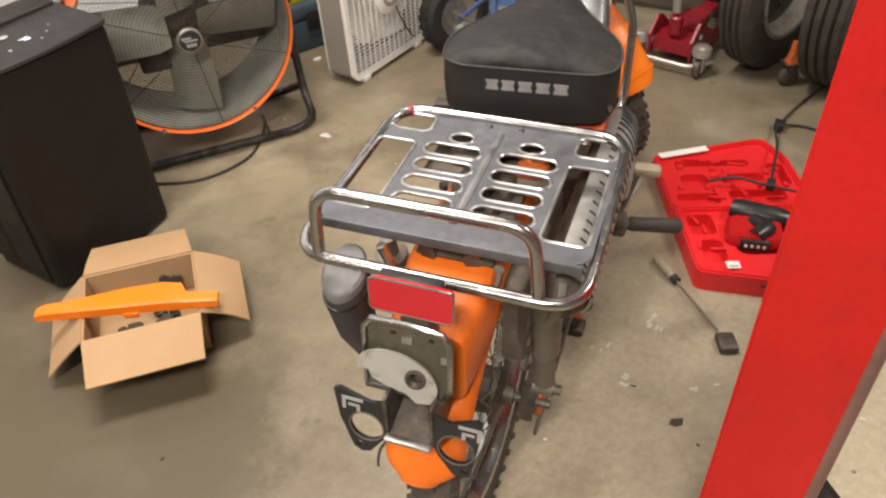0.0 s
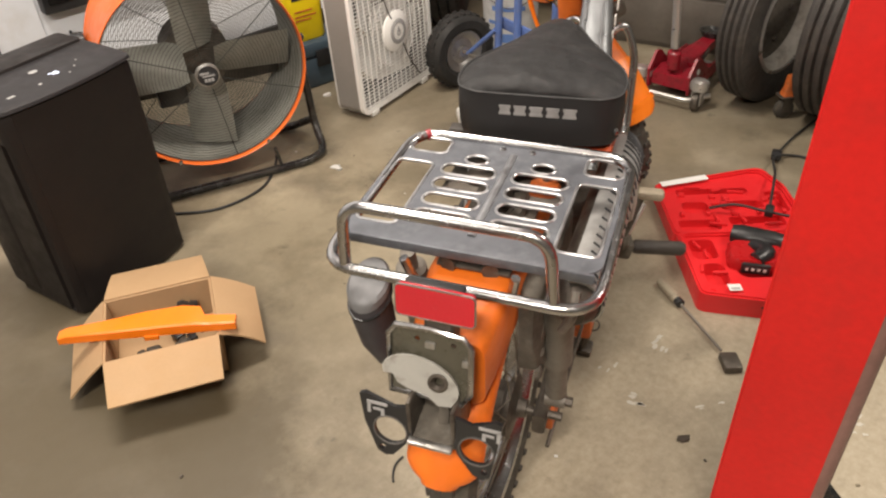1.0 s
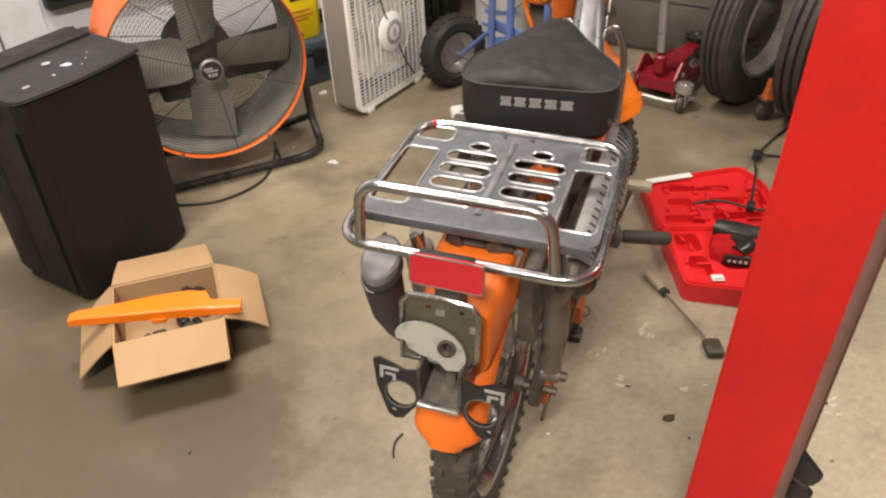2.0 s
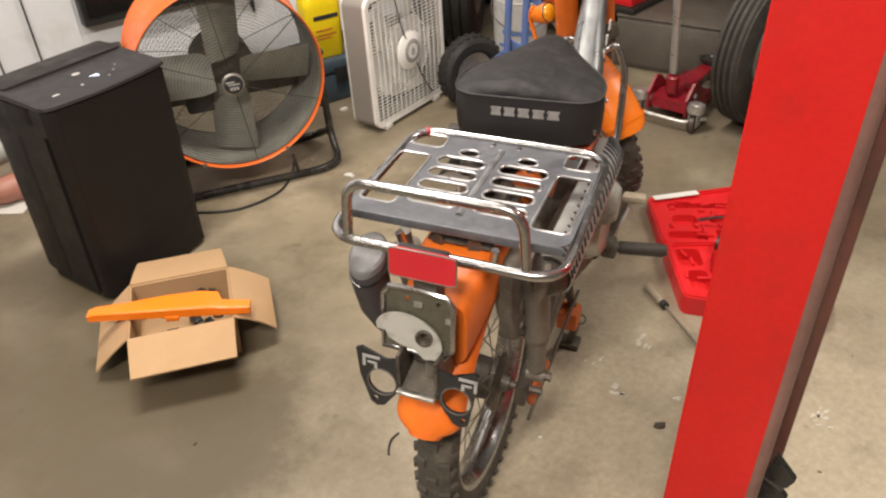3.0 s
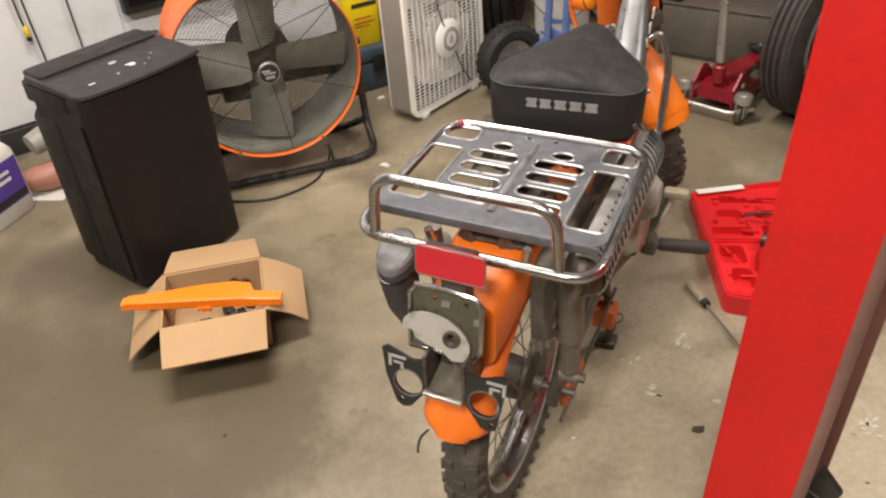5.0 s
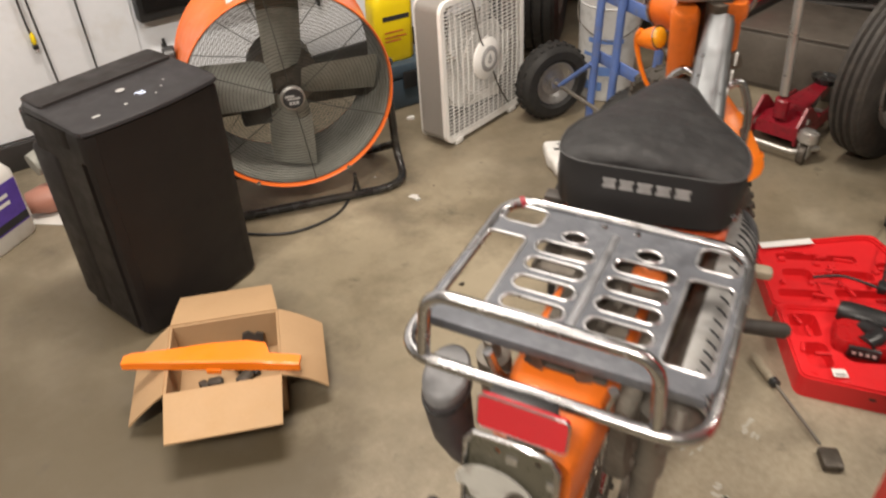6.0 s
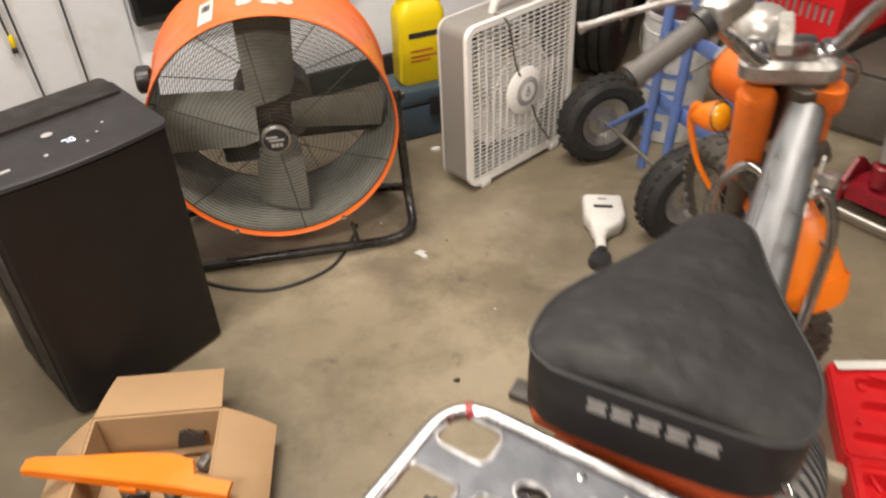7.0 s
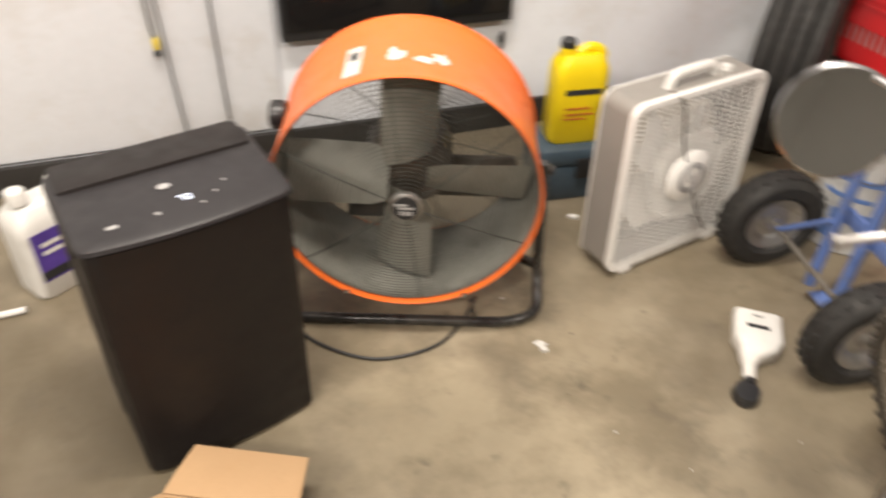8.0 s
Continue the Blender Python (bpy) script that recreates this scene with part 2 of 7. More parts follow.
SPINE_PAINT = surface("silver_frame_cover", (0.25, 0.26, 0.27), 0.36, metal=0.75, vary=0.06, patch=8, dirt=(0.30, 0.30, 0.30), dirt_amount=0.35)
TRUCK_TYRE = surface("truck_tyre_rubber", (0.016, 0.015, 0.014), 0.72, vary=0.25, patch=14, bump=0.2, dirt=(0.040, 0.036, 0.030), dirt_amount=0.5)
TYRE = surface("tyre_rubber", (0.056, 0.049, 0.040), 0.8, vary=0.25, patch=18, bump=0.25, dirt=(0.125, 0.106, 0.08), dirt_amount=0.6)
SEAT_TOP = surface("seat_vinyl", (0.019, 0.0185, 0.019), 0.60, vary=0.2, grain=320, patch=9, bump=0.35, swell=0.9, dirt=(0.045, 0.043, 0.041), dirt_amount=0.4)
SEAT_EDGE = surface("pale_seat_edge", (0.027, 0.0265, 0.027), 0.65, vary=0.3, grain=200, patch=22)
SEAT_SIDE = surface("seat_side_vinyl", (0.020, 0.019, 0.019), 0.48, vary=0.12, grain=320, patch=7, bump=0.2)
for dull in (SEAT_TOP, SEAT_SIDE, CHARCOAL, CHARCOAL_TOP, RED_PAINT):
    dull.node_tree.nodes["Principled BSDF"].inputs["Specular IOR Level"].default_value = 0.28
BADGE_GREY = surface("grey_seat_lettering", (0.24, 0.235, 0.23), 0.65, vary=0.2, patch=40)
GREY_PRINT = surface("grey_print", (0.34, 0.335, 0.33), 0.6, vary=0.1)
WHITE_PRINT = surface("white_print", (0.72, 0.71, 0.68), 0.6, vary=0.05)
BLACK_PRINT = surface("black_print", (0.02, 0.02, 0.022), 0.6)
PURPLE_PRINT = surface("purple_label", (0.085, 0.045, 0.30), 0.45, vary=0.25, patch=16)
BLUE_PRINT = surface("blue_print", (0.12, 0.22, 0.50), 0.5, vary=0.2)
BLACK_PLASTIC = surface("black_plastic", (0.018, 0.018, 0.019), 0.38, vary=0.15, dirt=(0.06, 0.055, 0.05), dirt_amount=0.3)
SMOKE = surface("olive_backing_plate", (0.072, 0.066, 0.048), 0.32, vary=0.25, patch=14, dirt=(0.16, 0.15, 0.12), dirt_amount=0.4)
RED_LENS = lens_plastic("red_reflector", (0.62, 0.012, 0.028))
AMBER = lens_plastic("amber_lens", (0.80, 0.34, 0.01))
YELLOW = surface("yellow_jug_plastic", (0.80, 0.60, 0.006), 0.38, vary=0.05, bump=0.03)
BLUE_PAINT = surface("blue_truck_paint", (0.10, 0.165, 0.40), 0.42, vary=0.12, patch=14, dirt=(0.16, 0.16, 0.17), dirt_amount=0.5)
BLUE_BOX = surface("blue_grey_case", (0.050, 0.078, 0.105), 0.5, vary=0.2)
GREY_RUBBER = surface("grey_grip_rubber", (0.095, 0.088, 0.080), 0.6, vary=0.15, patch=16, bump=0.2)
DARK_METAL = surface("dark_bench_steel", (0.024, 0.021, 0.019), 0.45, metal=0.3, vary=0.25, patch=3)
BROWN_SHADE = surface("brown_grey_shade", (0.112, 0.097, 0.081), 0.5, metal=0.1, vary=0.25, patch=5, dirt=(0.06, 0.05, 0.04), dirt_amount=0.5)
PALE_STEEL = surface("pale_steel_tube", (0.55, 0.53, 0.50), 0.35, metal=0.7, vary=0.1, dirt=(0.3, 0.26, 0.22), dirt_amount=0.4)
PINK = surface("faded_pink_plastic", (0.36, 0.16, 0.115), 0.5, vary=0.15)
RUST = surface("rusty_orange", (0.52, 0.12, 0.022), 0.6, vary=0.3, patch=25, bump=0.2, dirt=(0.10, 0.05, 0.03), dirt_amount=0.7)
PAPER = surface("crumpled_paper", (0.55, 0.54, 0.51), 0.8, vary=0.08)
PAD_RUBBER = surface("worn_tan_pad", (0.30, 0.255, 0.185), 0.6, vary=0.2, patch=20, bump=0.15, dirt=(0.14, 0.11, 0.08), dirt_amount=0.6)
SHIELD = surface("worn_heat_shield", (0.36, 0.355, 0.345), 0.48, metal=0.6, vary=0.15, patch=14, dirt=(0.20, 0.17, 0.13), dirt_amount=0.6)
BUCKET_WHITE = surface("grubby_white_pail", (0.50, 0.50, 0.49), 0.5, vary=0.10, patch=9, dirt=(0.22, 0.21, 0.20), dirt_amount=0.7)
CAP_STEEL = surface("dull_silver_cap", (0.165, 0.165, 0.17), 0.6, metal=0.3, vary=0.15, patch=16, dirt=(0.12, 0.11, 0.10), dirt_amount=0.5)
CANISTER = surface("dark_glossy_canister", (0.034, 0.031, 0.034), 0.52, vary=0.2, patch=12, dirt=(0.09, 0.08, 0.075), dirt_amount=0.4)
CREAM_RIM = surface("cream_wheel_paint", (0.58, 0.56, 0.51), 0.38, vary=0.15, patch=10, dirt=(0.16, 0.12, 0.09), dirt_amount=0.6)
GLOW = lamp_glow()
DISPLAY = glow("lit_display", (0.75, 0.82, 1.0), 1.6)
MIRROR = mirror_glass()


# ---- mesh helpers ----
def finish(bm, sharp=35.0):
    bmesh.ops.recalc_face_normals(bm, faces=bm.faces)
    for f in bm.faces:
        f.smooth = True
    lim = radians(sharp)
    for e in bm.edges:
        if len(e.link_faces) == 2:
            e.smooth = e.calc_face_angle(0.0) < lim
    return bm


def part(name, bm, material, parent=None, label="", sharp=35.0):
    """One bmesh as one mesh object under a thing or a part."""
    finish(bm, sharp)
    me = bpy.data.meshes.new(name)
    bm.to_mesh(me)
    bm.free()
    me.materials.append(material)
    ob = new(name, me)
    if parent is not None:
        ob.parent = parent
    if label:
        tagged(ob, label)
    return ob


def again(ob, parent, m):
    """The same mesh once more, under the same or another parent."""
    o = new(ob.name.split(".")[0], ob.data)
    o.parent = parent
    o.matrix_local = m
    if ob.get("label"):
        o["label"] = ob["label"]
    return o


def thing(name, label, category, m=None, group="", kind=""):
    ob = new(name)
    ob.empty_display_size = 0.05
    ob.matrix_world = m if m is not None else Matrix()
    return tagged(ob, label, category, group, kind)


def solid(name, bm, material, label, category, m=None, group="", kind="", sharp=35.0):
    """A thing that is one mesh."""
    ob = part(name, bm, material, None, sharp=sharp)
    ob.matrix_world = m if m is not None else Matrix()
    return tagged(ob, label, category, group, kind)


def moved(bm, m):
    bmesh.ops.transform(bm, matrix=m, verts=bm.verts)
    return bm


def joined(*bms):
    out = bms[0]
    for b in bms[1:]:
        me = bpy.data.meshes.new("tmp")
        b.to_mesh(me)
        b.free()
        out.from_mesh(me)
        bpy.data.meshes.remove(me)
    return out


def block(x0, x1, y0, y1, z0, z1, bevel=0.0, seg=2):
    bm = bmesh.new()
    bmesh.ops.create_cube(bm, size=1.0)
    moved(bm, Matrix.Translation(((x0 + x1) / 2, (y0 + y1) / 2, (z0 + z1) / 2)) @ Matrix.Diagonal((x1 - x0, y1 - y0, z1 - z0, 1)))
    if bevel:
        bmesh.ops.bevel(bm, geom=list(bm.edges), offset=bevel, segments=seg, profile=0.5, affect="EDGES")
    return bm


def smooth_path(points, steps=6, closed=False):
    """A Catmull-Rom line through the points."""
    p = [Vector(q) for q in points]
    n = len(p)
    out = []
    for i in range(n if closed else n - 1):
        a, b, c, d = (p[(i - 1) % n], p[i], p[(i + 1) % n], p[(i + 2) % n]) if closed else (p[max(i - 1, 0)], p[i], p[i + 1], p[min(i + 2, n - 1)])
        for k in range(steps):
            t = k / steps
            out.append(0.5 * ((2 * b) + (c - a) * t + (2 * a - 5 * b + 4 * c - d) * t * t + (3 * b - a - 3 * c + d) * t ** 3))
    if not closed:
        out.append(p[-1])
    return out


def corner_path(points, radius, steps=5, closed=False):
    """Straight runs with rounded corners."""
    p = [Vector(q) for q in points]
    n = len(p)
    out = []
    for i in range(n):
        if not closed and i in (0, n - 1):
            out.append(p[i])
            continue
        a, b, c = p[i - 1], p[i], p[(i + 1) % n]
        r = min(radius, (a - b).length * 0.49, (c - b).length * 0.49)
        s, e = b + (a - b).normalized() * r, b + (c - b).normalized() * r
        for k in range(steps + 1):
            t = k / steps
            out.append(s * (1 - t) ** 2 + b * 2 * t * (1 - t) + e * t * t)
    return out


def tube(points, r, sides=10, closed=False, caps=True):
    """A round tube along points; r may be a list."""
    pts = [Vector(q) for q in points]
    n = len(pts)
    rs = r if isinstance(r, (list, tuple)) else [r] * n
    bm = bmesh.new()
    rings, up = [], None
    for i in range(n):
        d = (pts[(i + 1) % n] - pts[i - 1]) if closed else (pts[min(i + 1, n - 1)] - pts[max(i - 1, 0)])
        d.normalize()
        if up is None:
            up = d.orthogonal().normalized()
        up = (up - d * up.dot(d))
        if up.length < 1e-6:
            up = d.orthogonal()
        up.normalize()
        side = d.cross(up)
        rings.append([bm.verts.new(pts[i] + (up * math.cos(a) + side * math.sin(a)) * rs[i]) for a in (2 * math.pi * k / sides for k in range(sides))])
    for i in range(n if closed else n - 1):
        a, b = rings[i], rings[(i + 1) % n]
        shift = 0
        if closed and i == n - 1:
            shift = min(range(sides), key=lambda s: (a[0].co - b[s].co).length)
        for k in range(sides):
            bm.faces.new((a[k], a[(k + 1) % sides], b[(k + 1 + shift) % sides], b[(k + shift) % sides]))
    if caps and not closed:
        bm.faces.new(list(reversed(rings[0])))
        bm.faces.new(rings[-1])
    return bm


def lathe(profile, sides=32, closed=False):
    """Turn (r, z) pairs round the z axis."""
    bm = bmesh.new()
    rings = []
    for r, z in profile:
        if r < 1e-6:
            rings.append([bm.verts.new((0, 0, z))])
        else:
            rings.append([bm.verts.new((r * math.cos(a), r * math.sin(a), z)) for a in (2 * math.pi * k / sides for k in range(sides))])
    pairs = list(zip(rings, rings[1:])) + ([(rings[-1], rings[0])] if closed else [])
    for a, b in pairs:
        for k in range(sides):
            j = (k + 1) % sides
            if len(a) == 1 and len(b) == 1:
                continue
            if len(a) == 1:
                bm.faces.new((a[0], b[j], b[k]))
            elif len(b) == 1:
                bm.faces.new((a[k], a[j], b[0]))
            else:
                bm.faces.new((a[k], a[j], b[j], b[k]))
    return bm


def rod(a, b, r, sides=8):
    return tube([a, b], r, sides)


def loft(sections, caps=True, closed=False):
    """Skin equal-length closed rings of points."""
    bm = bmesh.new()
    rings = [[bm.verts.new(p) for p in s] for s in sections]
    n = len(rings[0])
    for a, b in list(zip(rings, rings[1:])) + ([(rings[-1], rings[0])] if closed else []):
        for k in range(n):
            bm.faces.new((a[k], a[(k + 1) % n], b[(k + 1) % n], b[k]))
    if caps and not closed:
        bm.faces.new(list(reversed(rings[0])))
        bm.faces.new(rings[-1])
    return bm


def round_rect(cx, cy, w, h, r, seg=4):
    r = min(r, w / 2 - 1e-4, h / 2 - 1e-4)
    pts = []
    for qx, qy, a0 in ((1, 1, 0), (-1, 1, 90), (-1, -1, 180), (1, -1, 270)):
        for k in range(seg + 1):
            a = radians(a0 + 90 * k / seg)
            pts.append((cx + qx * (w / 2 - r) + r * math.cos(a), cy + qy * (h / 2 - r) + r * math.sin(a)))
    return pts


def circle(cx, cy, r, n=20, ry=None):
    return [(cx + r * math.cos(2 * math.pi * k / n), cy + (ry or r) * math.sin(2 * math.pi * k / n)) for k in range(n)]


def plate(outline, holes, z0, z1):
    """A flat plate of some thickness with holes right through it."""
    bm = bmesh.new()
    edges = []
    for loop in [outline, *holes]:
        vs = [bm.verts.new((x, y, z0)) for x, y in loop]
        edges += [bm.edges.new((vs[i], vs[(i + 1) % len(vs)])) for i in range(len(vs))]
    bmesh.ops.triangle_fill(bm, edges=edges, use_beauty=True, use_dissolve=False)
    ext = bmesh.ops.extrude_face_region(bm, geom=list(bm.faces))
    bmesh.ops.translate(bm, verts=[g for g in ext["geom"] if isinstance(g, bmesh.types.BMVert)], vec=(0, 0, z1 - z0))
    return bm


def stand_up(bm):
    """Turn a plate drawn in x, y so that it stands in x, z and its front looks to -y."""
    return moved(bm, Matrix.Rotation(radians(90), 4, "X"))


# ---- the setting ----
wall_dir = Vector((math.cos(radians(ROOM_TURN)), math.sin(radians(ROOM_TURN)), 0))
ROOM = Matrix.Translation((-2.75, 1.12, 0)) @ Matrix.Rotation(radians(ROOM_TURN), 4, "Z")   # local x runs along the long wall, the room lies at local -y


def setting(name, bm, material, label, category, m=ROOM):
    return solid(name, bm, material, label, category, m, kind="structure")


setting("floor", block(-7, 8, -9, 0.2, -0.12, 0.0), CONCRETE, "stained tan-grey concrete workshop floor", "floor")
setting("wall_west", block(-7, 8, 0.0, 0.2, 0.0, CEILING), WALL, "white painted workshop wall with scuffs", "wall")
setting("wall_east", block(-7, 8, -9.2, -9.0, 0.0, CEILING), PLAIN_WALL, "pale painted workshop wall", "wall")
setting("wall_north", block(8.0, 8.2, -9.2, 0.2, 0.0, CEILING), PLAIN_WALL, "pale painted workshop wall", "wall")
setting("wall_south", block(-7.2, -7.0, -9.2, 0.2, 0.0, CEILING), PLAIN_WALL, "pale painted workshop wall", "wall")
setting("ceiling", block(-7.2, 8.2, -9.2, 0.2, CEILING, CEILING + 0.15), WALL, "pale workshop ceiling", "ceiling")
setting("wall_panel", block(-7, 0.86, -0.022, -0.002, 0.105, CEILING - 0.3, 0.004), WALL, "white painted wall panel, slightly proud of the wall", "wall panel")
setting("baseboard", block(-6.9, 7.9, -0.045, -0.024, 0.0, 0.10, 0.004), BLACK_TRIM, "black rubber baseboard along the white wall", "baseboard")

for lx, ly, share in LAMP_SPOTS:
    fixture = thing("ceiling_light", "white strip light hung under the ceiling, switched on", "ceiling light", pose(lx, ly, CEILING - 0.3, 0, 0, ROOM_TURN), group="ceiling lights")
    part("housing", block(-0.75, 0.75, -0.10, 0.10, 0.03, 0.10, 0.01), WHITE_PLASTIC, fixture)
    for sy in (-0.05, 0.05):
        part("light_tube", rod((-0.7, sy, 0.015), (0.7, sy, 0.015), 0.014, 10), GLOW, fixture, "glowing fluorescent tube")
    for sx in (-0.6, 0.6):
        part("hanger", rod((sx, 0, 0.09), (sx, 0, 0.30), 0.004, 6), PALE_STEEL, fixture)
    lamp = bpy.data.lights.new("strip_lamp", "AREA")
    lamp.shape, lamp.size, lamp.size_y, lamp.energy, lamp.color = "RECTANGLE", 1.4, 0.2, LAMP_WATTS * share, (1.0, 0.905, 0.80)
    lo = new("strip_lamp", lamp)
    lo.matrix_world = pose(lx, ly, CEILING - 0.33, 0, 0, ROOM_TURN)


# ---- wall things ----
def wall_screen():
    m = ROOM @ Matrix.Translation((0.875, -0.03, 0.418))
    t = thing("wall_screen", "large dark flat screen in a black frame on the white wall", "screen", m)
    part("screen_back", block(0.0, 0.765, -0.03, 0.028, 0.0, 0.52, 0.006), BLACK_PLASTIC, t)
    part("screen_glass", block(0.02, 0.745, -0.036, -0.0305, 0.035, 0.50, 0.001), DARK_GLASS, t, "dark glossy screen")


wall_screen()


def wall_latch(x, z):
    m = ROOM @ Matrix.Translation((x, -0.004, z))
    t = thing("wall_latch", "small black upright latch on the white wall", "latch", m, group="wall latches")
    part("pin", rod((0, -0.012, -0.03), (0, -0.012, 0.03), 0.006, 8), BLACK_PLASTIC, t)
    part("foot", block(-0.009, 0.009, -0.012, 0.0, -0.012, 0.012, 0.002), BLACK_PLASTIC, t)


wall_latch(0.95, 0.30)
wall_latch(1.63, 0.33)


def hanging_cord(x, top, bottom, drift, tag=False):
    m = ROOM @ Matrix.Translation((x, -0.034, 0))
    t = thing("power_cord", "thin black power cord hanging down the white wall" if not tag else "thin black cord hanging on the wall with a yellow plug", "cord", m, group="cords on the wall")
    mid = (top + bottom) / 2
    part("cord", tube(smooth_path([(0, 0, top), (drift * 0.15, -0.012, mid + 0.1), (drift * 0.45, -0.014, mid - 0.15), (drift * 0.72, -0.012, bottom + 0.12 * (mid - bottom)), (drift, -0.006, bottom)], 8), 0.0038, 8), CABLE, t)
    if tag:
        part("plug", loft([[(drift + px * s, -0.008 + py * s, z) for px, py in circle(0, 0, 0.0085, 10)] for s, z in ((0.5, bottom + 0.012), (1, bottom - 0.0), (1, bottom - 0.024), (0.6, bottom - 0.030))]), YELLOW, t, "yellow plug body")
        part("plug_face", block(drift - 0.010, drift + 0.008, -0.020, -0.004, bottom - 0.046, bottom - 0.0305, 0.003), BLACK_PLASTIC, t, "black plug face")
        for px in (-0.005, 0.003):
            part("plug_pin", block(drift + px - 0.001, drift + px + 0.001, -0.014, -0.008, bottom - 0.060, bottom - 0.0465), PALE_STEEL, t)


hanging_cord(0.48, 2.3, 0.46, 0.03, tag=True)
hanging_cord(0.44, 2.3, 0.02, 0.15)
hanging_cord(0.645, 2.3, 0.02, 0.055)


# ---- portable air conditioner ----
def air_conditioner():
    t = thing("portable_air_conditioner", "tall charcoal-black portable air conditioner with a lit display", "air conditioner", pose(-1.449, 1.188, 0, 0, 0, 82.8))
    # local x along the front (w 0.37), local y towards the back, front looks to -y
    w, d = 0.370, 0.268

    def ring(z, grow=0.0, bow=0.014, cut=0.022, gap=0.0):
        """Plan outline: bowed front, cut front corners, an optional slit just behind each corner."""
        half = w / 2 + grow
        front = [((-1 + 2 * k / 12) * (half - cut), -grow - bow * (1 - (-1 + 2 * k / 12) ** 2), z) for k in range(13)]
        right = [(half - cut * 0.30, -grow + cut * 0.30, z), (half, -grow + cut, z), (half - gap, cut + 0.002, z), (half - gap, cut + 0.014, z), (half, cut + 0.016, z), (half, d - 0.03, z), (half - 0.03, d + grow, z)]
        return front + right + [(-x, y, zz) for x, y, zz in right[::-1]]

    body = loft([ring(0.005), ring(0.014, 0.005), ring(0.030, 0.005, gap=0.014), ring(0.520, 0.005, gap=0.014), ring(0.528, 0.005), ring(0.592, 0.005), ring(0.602, 0.002)])
    part("body", body, CHARCOAL, t)
    part("front_panel", loft([[(x * 0.985, y - 0.007, z) for x, y, _ in ring(0)[:13]] + [(0.985 * (w / 2 - 0.022), 0.004, z), (-0.985 * (w / 2 - 0.022), 0.004, z)] for z in (0.045, 0.600)]), CHARCOAL, t, "plain black front panel")
    part("rear_housing", loft([[(x, y, z) for x, y in round_rect(0, d - 0.055, (w + 0.018) * k, 0.150 * k, 0.03)] for z, k in ((0.03, 0.97), (0.045, 1.0), (0.500, 1.0), (0.515, 0.96))]), CHARCOAL, t, "black rear housing with a ledge below the lid")
    # the top slopes down to a bowed front edge
    top = loft([ring(0.6025, 0.006), ring(0.606, 0.010), ring(0.614, 0.008), ring(0.618, 0.001)])
    for v in top.verts:
        if v.co.z > 0.610:
            v.co.z += 0.04 * min(0.19, v.co.y)
    part("top_cover", top, CHARCOAL_TOP, t, "grey-black sloping control top")
    part("lid_skirt", loft([[(x, y, z) for x, y in round_rect(0, d - 0.10, w + 0.022, 0.225, 0.03)] for z in (0.555, 0.6020)]), CHARCOAL, t, "overhanging edge under the lid")
    SLOPE = Matrix.Translation((0, 0, 0.6182)) @ Matrix.Rotation(math.atan(0.04), 4, "X")
    part("rear_hatch", loft([[(x, y, z) for x, y in round_rect(0, 0.218, (w - 0.004) * k, 0.096 * k, 0.012)] for z, k in ((0.618, 1.0), (0.6275, 1.0), (0.6305, 0.975))]), CHARCOAL, t, "raised black rear hatch")
    for cx, cy, r in ((0.065, 0.052, 0.0028), (0.09, 0.078, 0.0028), (0.035, 0.030, 0.0028), (-0.045, 0.035, 0.0045)):
        part("button", moved(lathe([(0, 0.0022), (r, 0.0018), (r, 0), (0, 0)], 14), SLOPE @ pose(cx, cy, 0)), GREY_PRINT, t, "small round button")
    part("logo_badge", moved(lathe([(0, 0.002), (0.012, 0.0016), (0.012, 0), (0, 0)], 20), SLOPE @ Matrix.Translation((-0.012, 0.108, 0)) @ Matrix.Diagonal((1, 0.7, 1, 1))), GREY_PRINT, t, "pale round badge")
    part("label_sticker", moved(block(-0.133, -0.114, 0.030, 0.039, 0.0, 0.0014), SLOPE), GREY_PRINT, t, "small white sticker")
    # lit digits, seven and nought, from bar segments
    bars = {"top": (0.001, 0.009, 0.0136, 0.0152), "low": (0.001, 0.009, 0.0, 0.0016), "ul": (0.0, 0.0016, 0.0082, 0.0142), "ur": (0.0084, 0.010, 0.0082, 0.0142), "ll": (0.0, 0.0016, 0.001, 0.0070), "lr": (0.0084, 0.010, 0.001, 0.0070)}
    for x0, names in ((-0.002, ("top", "ur", "lr")), (0.012, ("top", "low", "ul", "ur", "ll", "lr"))):
        bm = bmesh.new()
        for name in names:
            a, b, c, e = bars[name]
            bm = joined(bm, block(x0 + a, x0 + b, 0.052 + c, 0.052 + e, 0.0, 0.001))
        part("display_digit", moved(bm, SLOPE), DISPLAY, t, "lit display digit")
    part("back_duct", moved(lathe([(0.0, 0.0), (0.066, 0.0), (0.066, 0.04), (0.055, 0.045), (0, 0.045)], 24), pose(0, d - 0.006, 0.42, -90, 0, 0)), CHARCOAL, t, "round hose connector")
    for sx in (-0.14, 0.14):
        for sy in (0.03, 0.23):
            part("castor", moved(lathe([(0, -0.008), (0.011, -0.008), (0.013, -0.004), (0.013, 0.004), (0.011, 0.008), (0, 0.008)], 14), pose(sx, sy, 0.013, 0, 90, 0)), BLACK_PLASTIC, t)


air_conditioner()


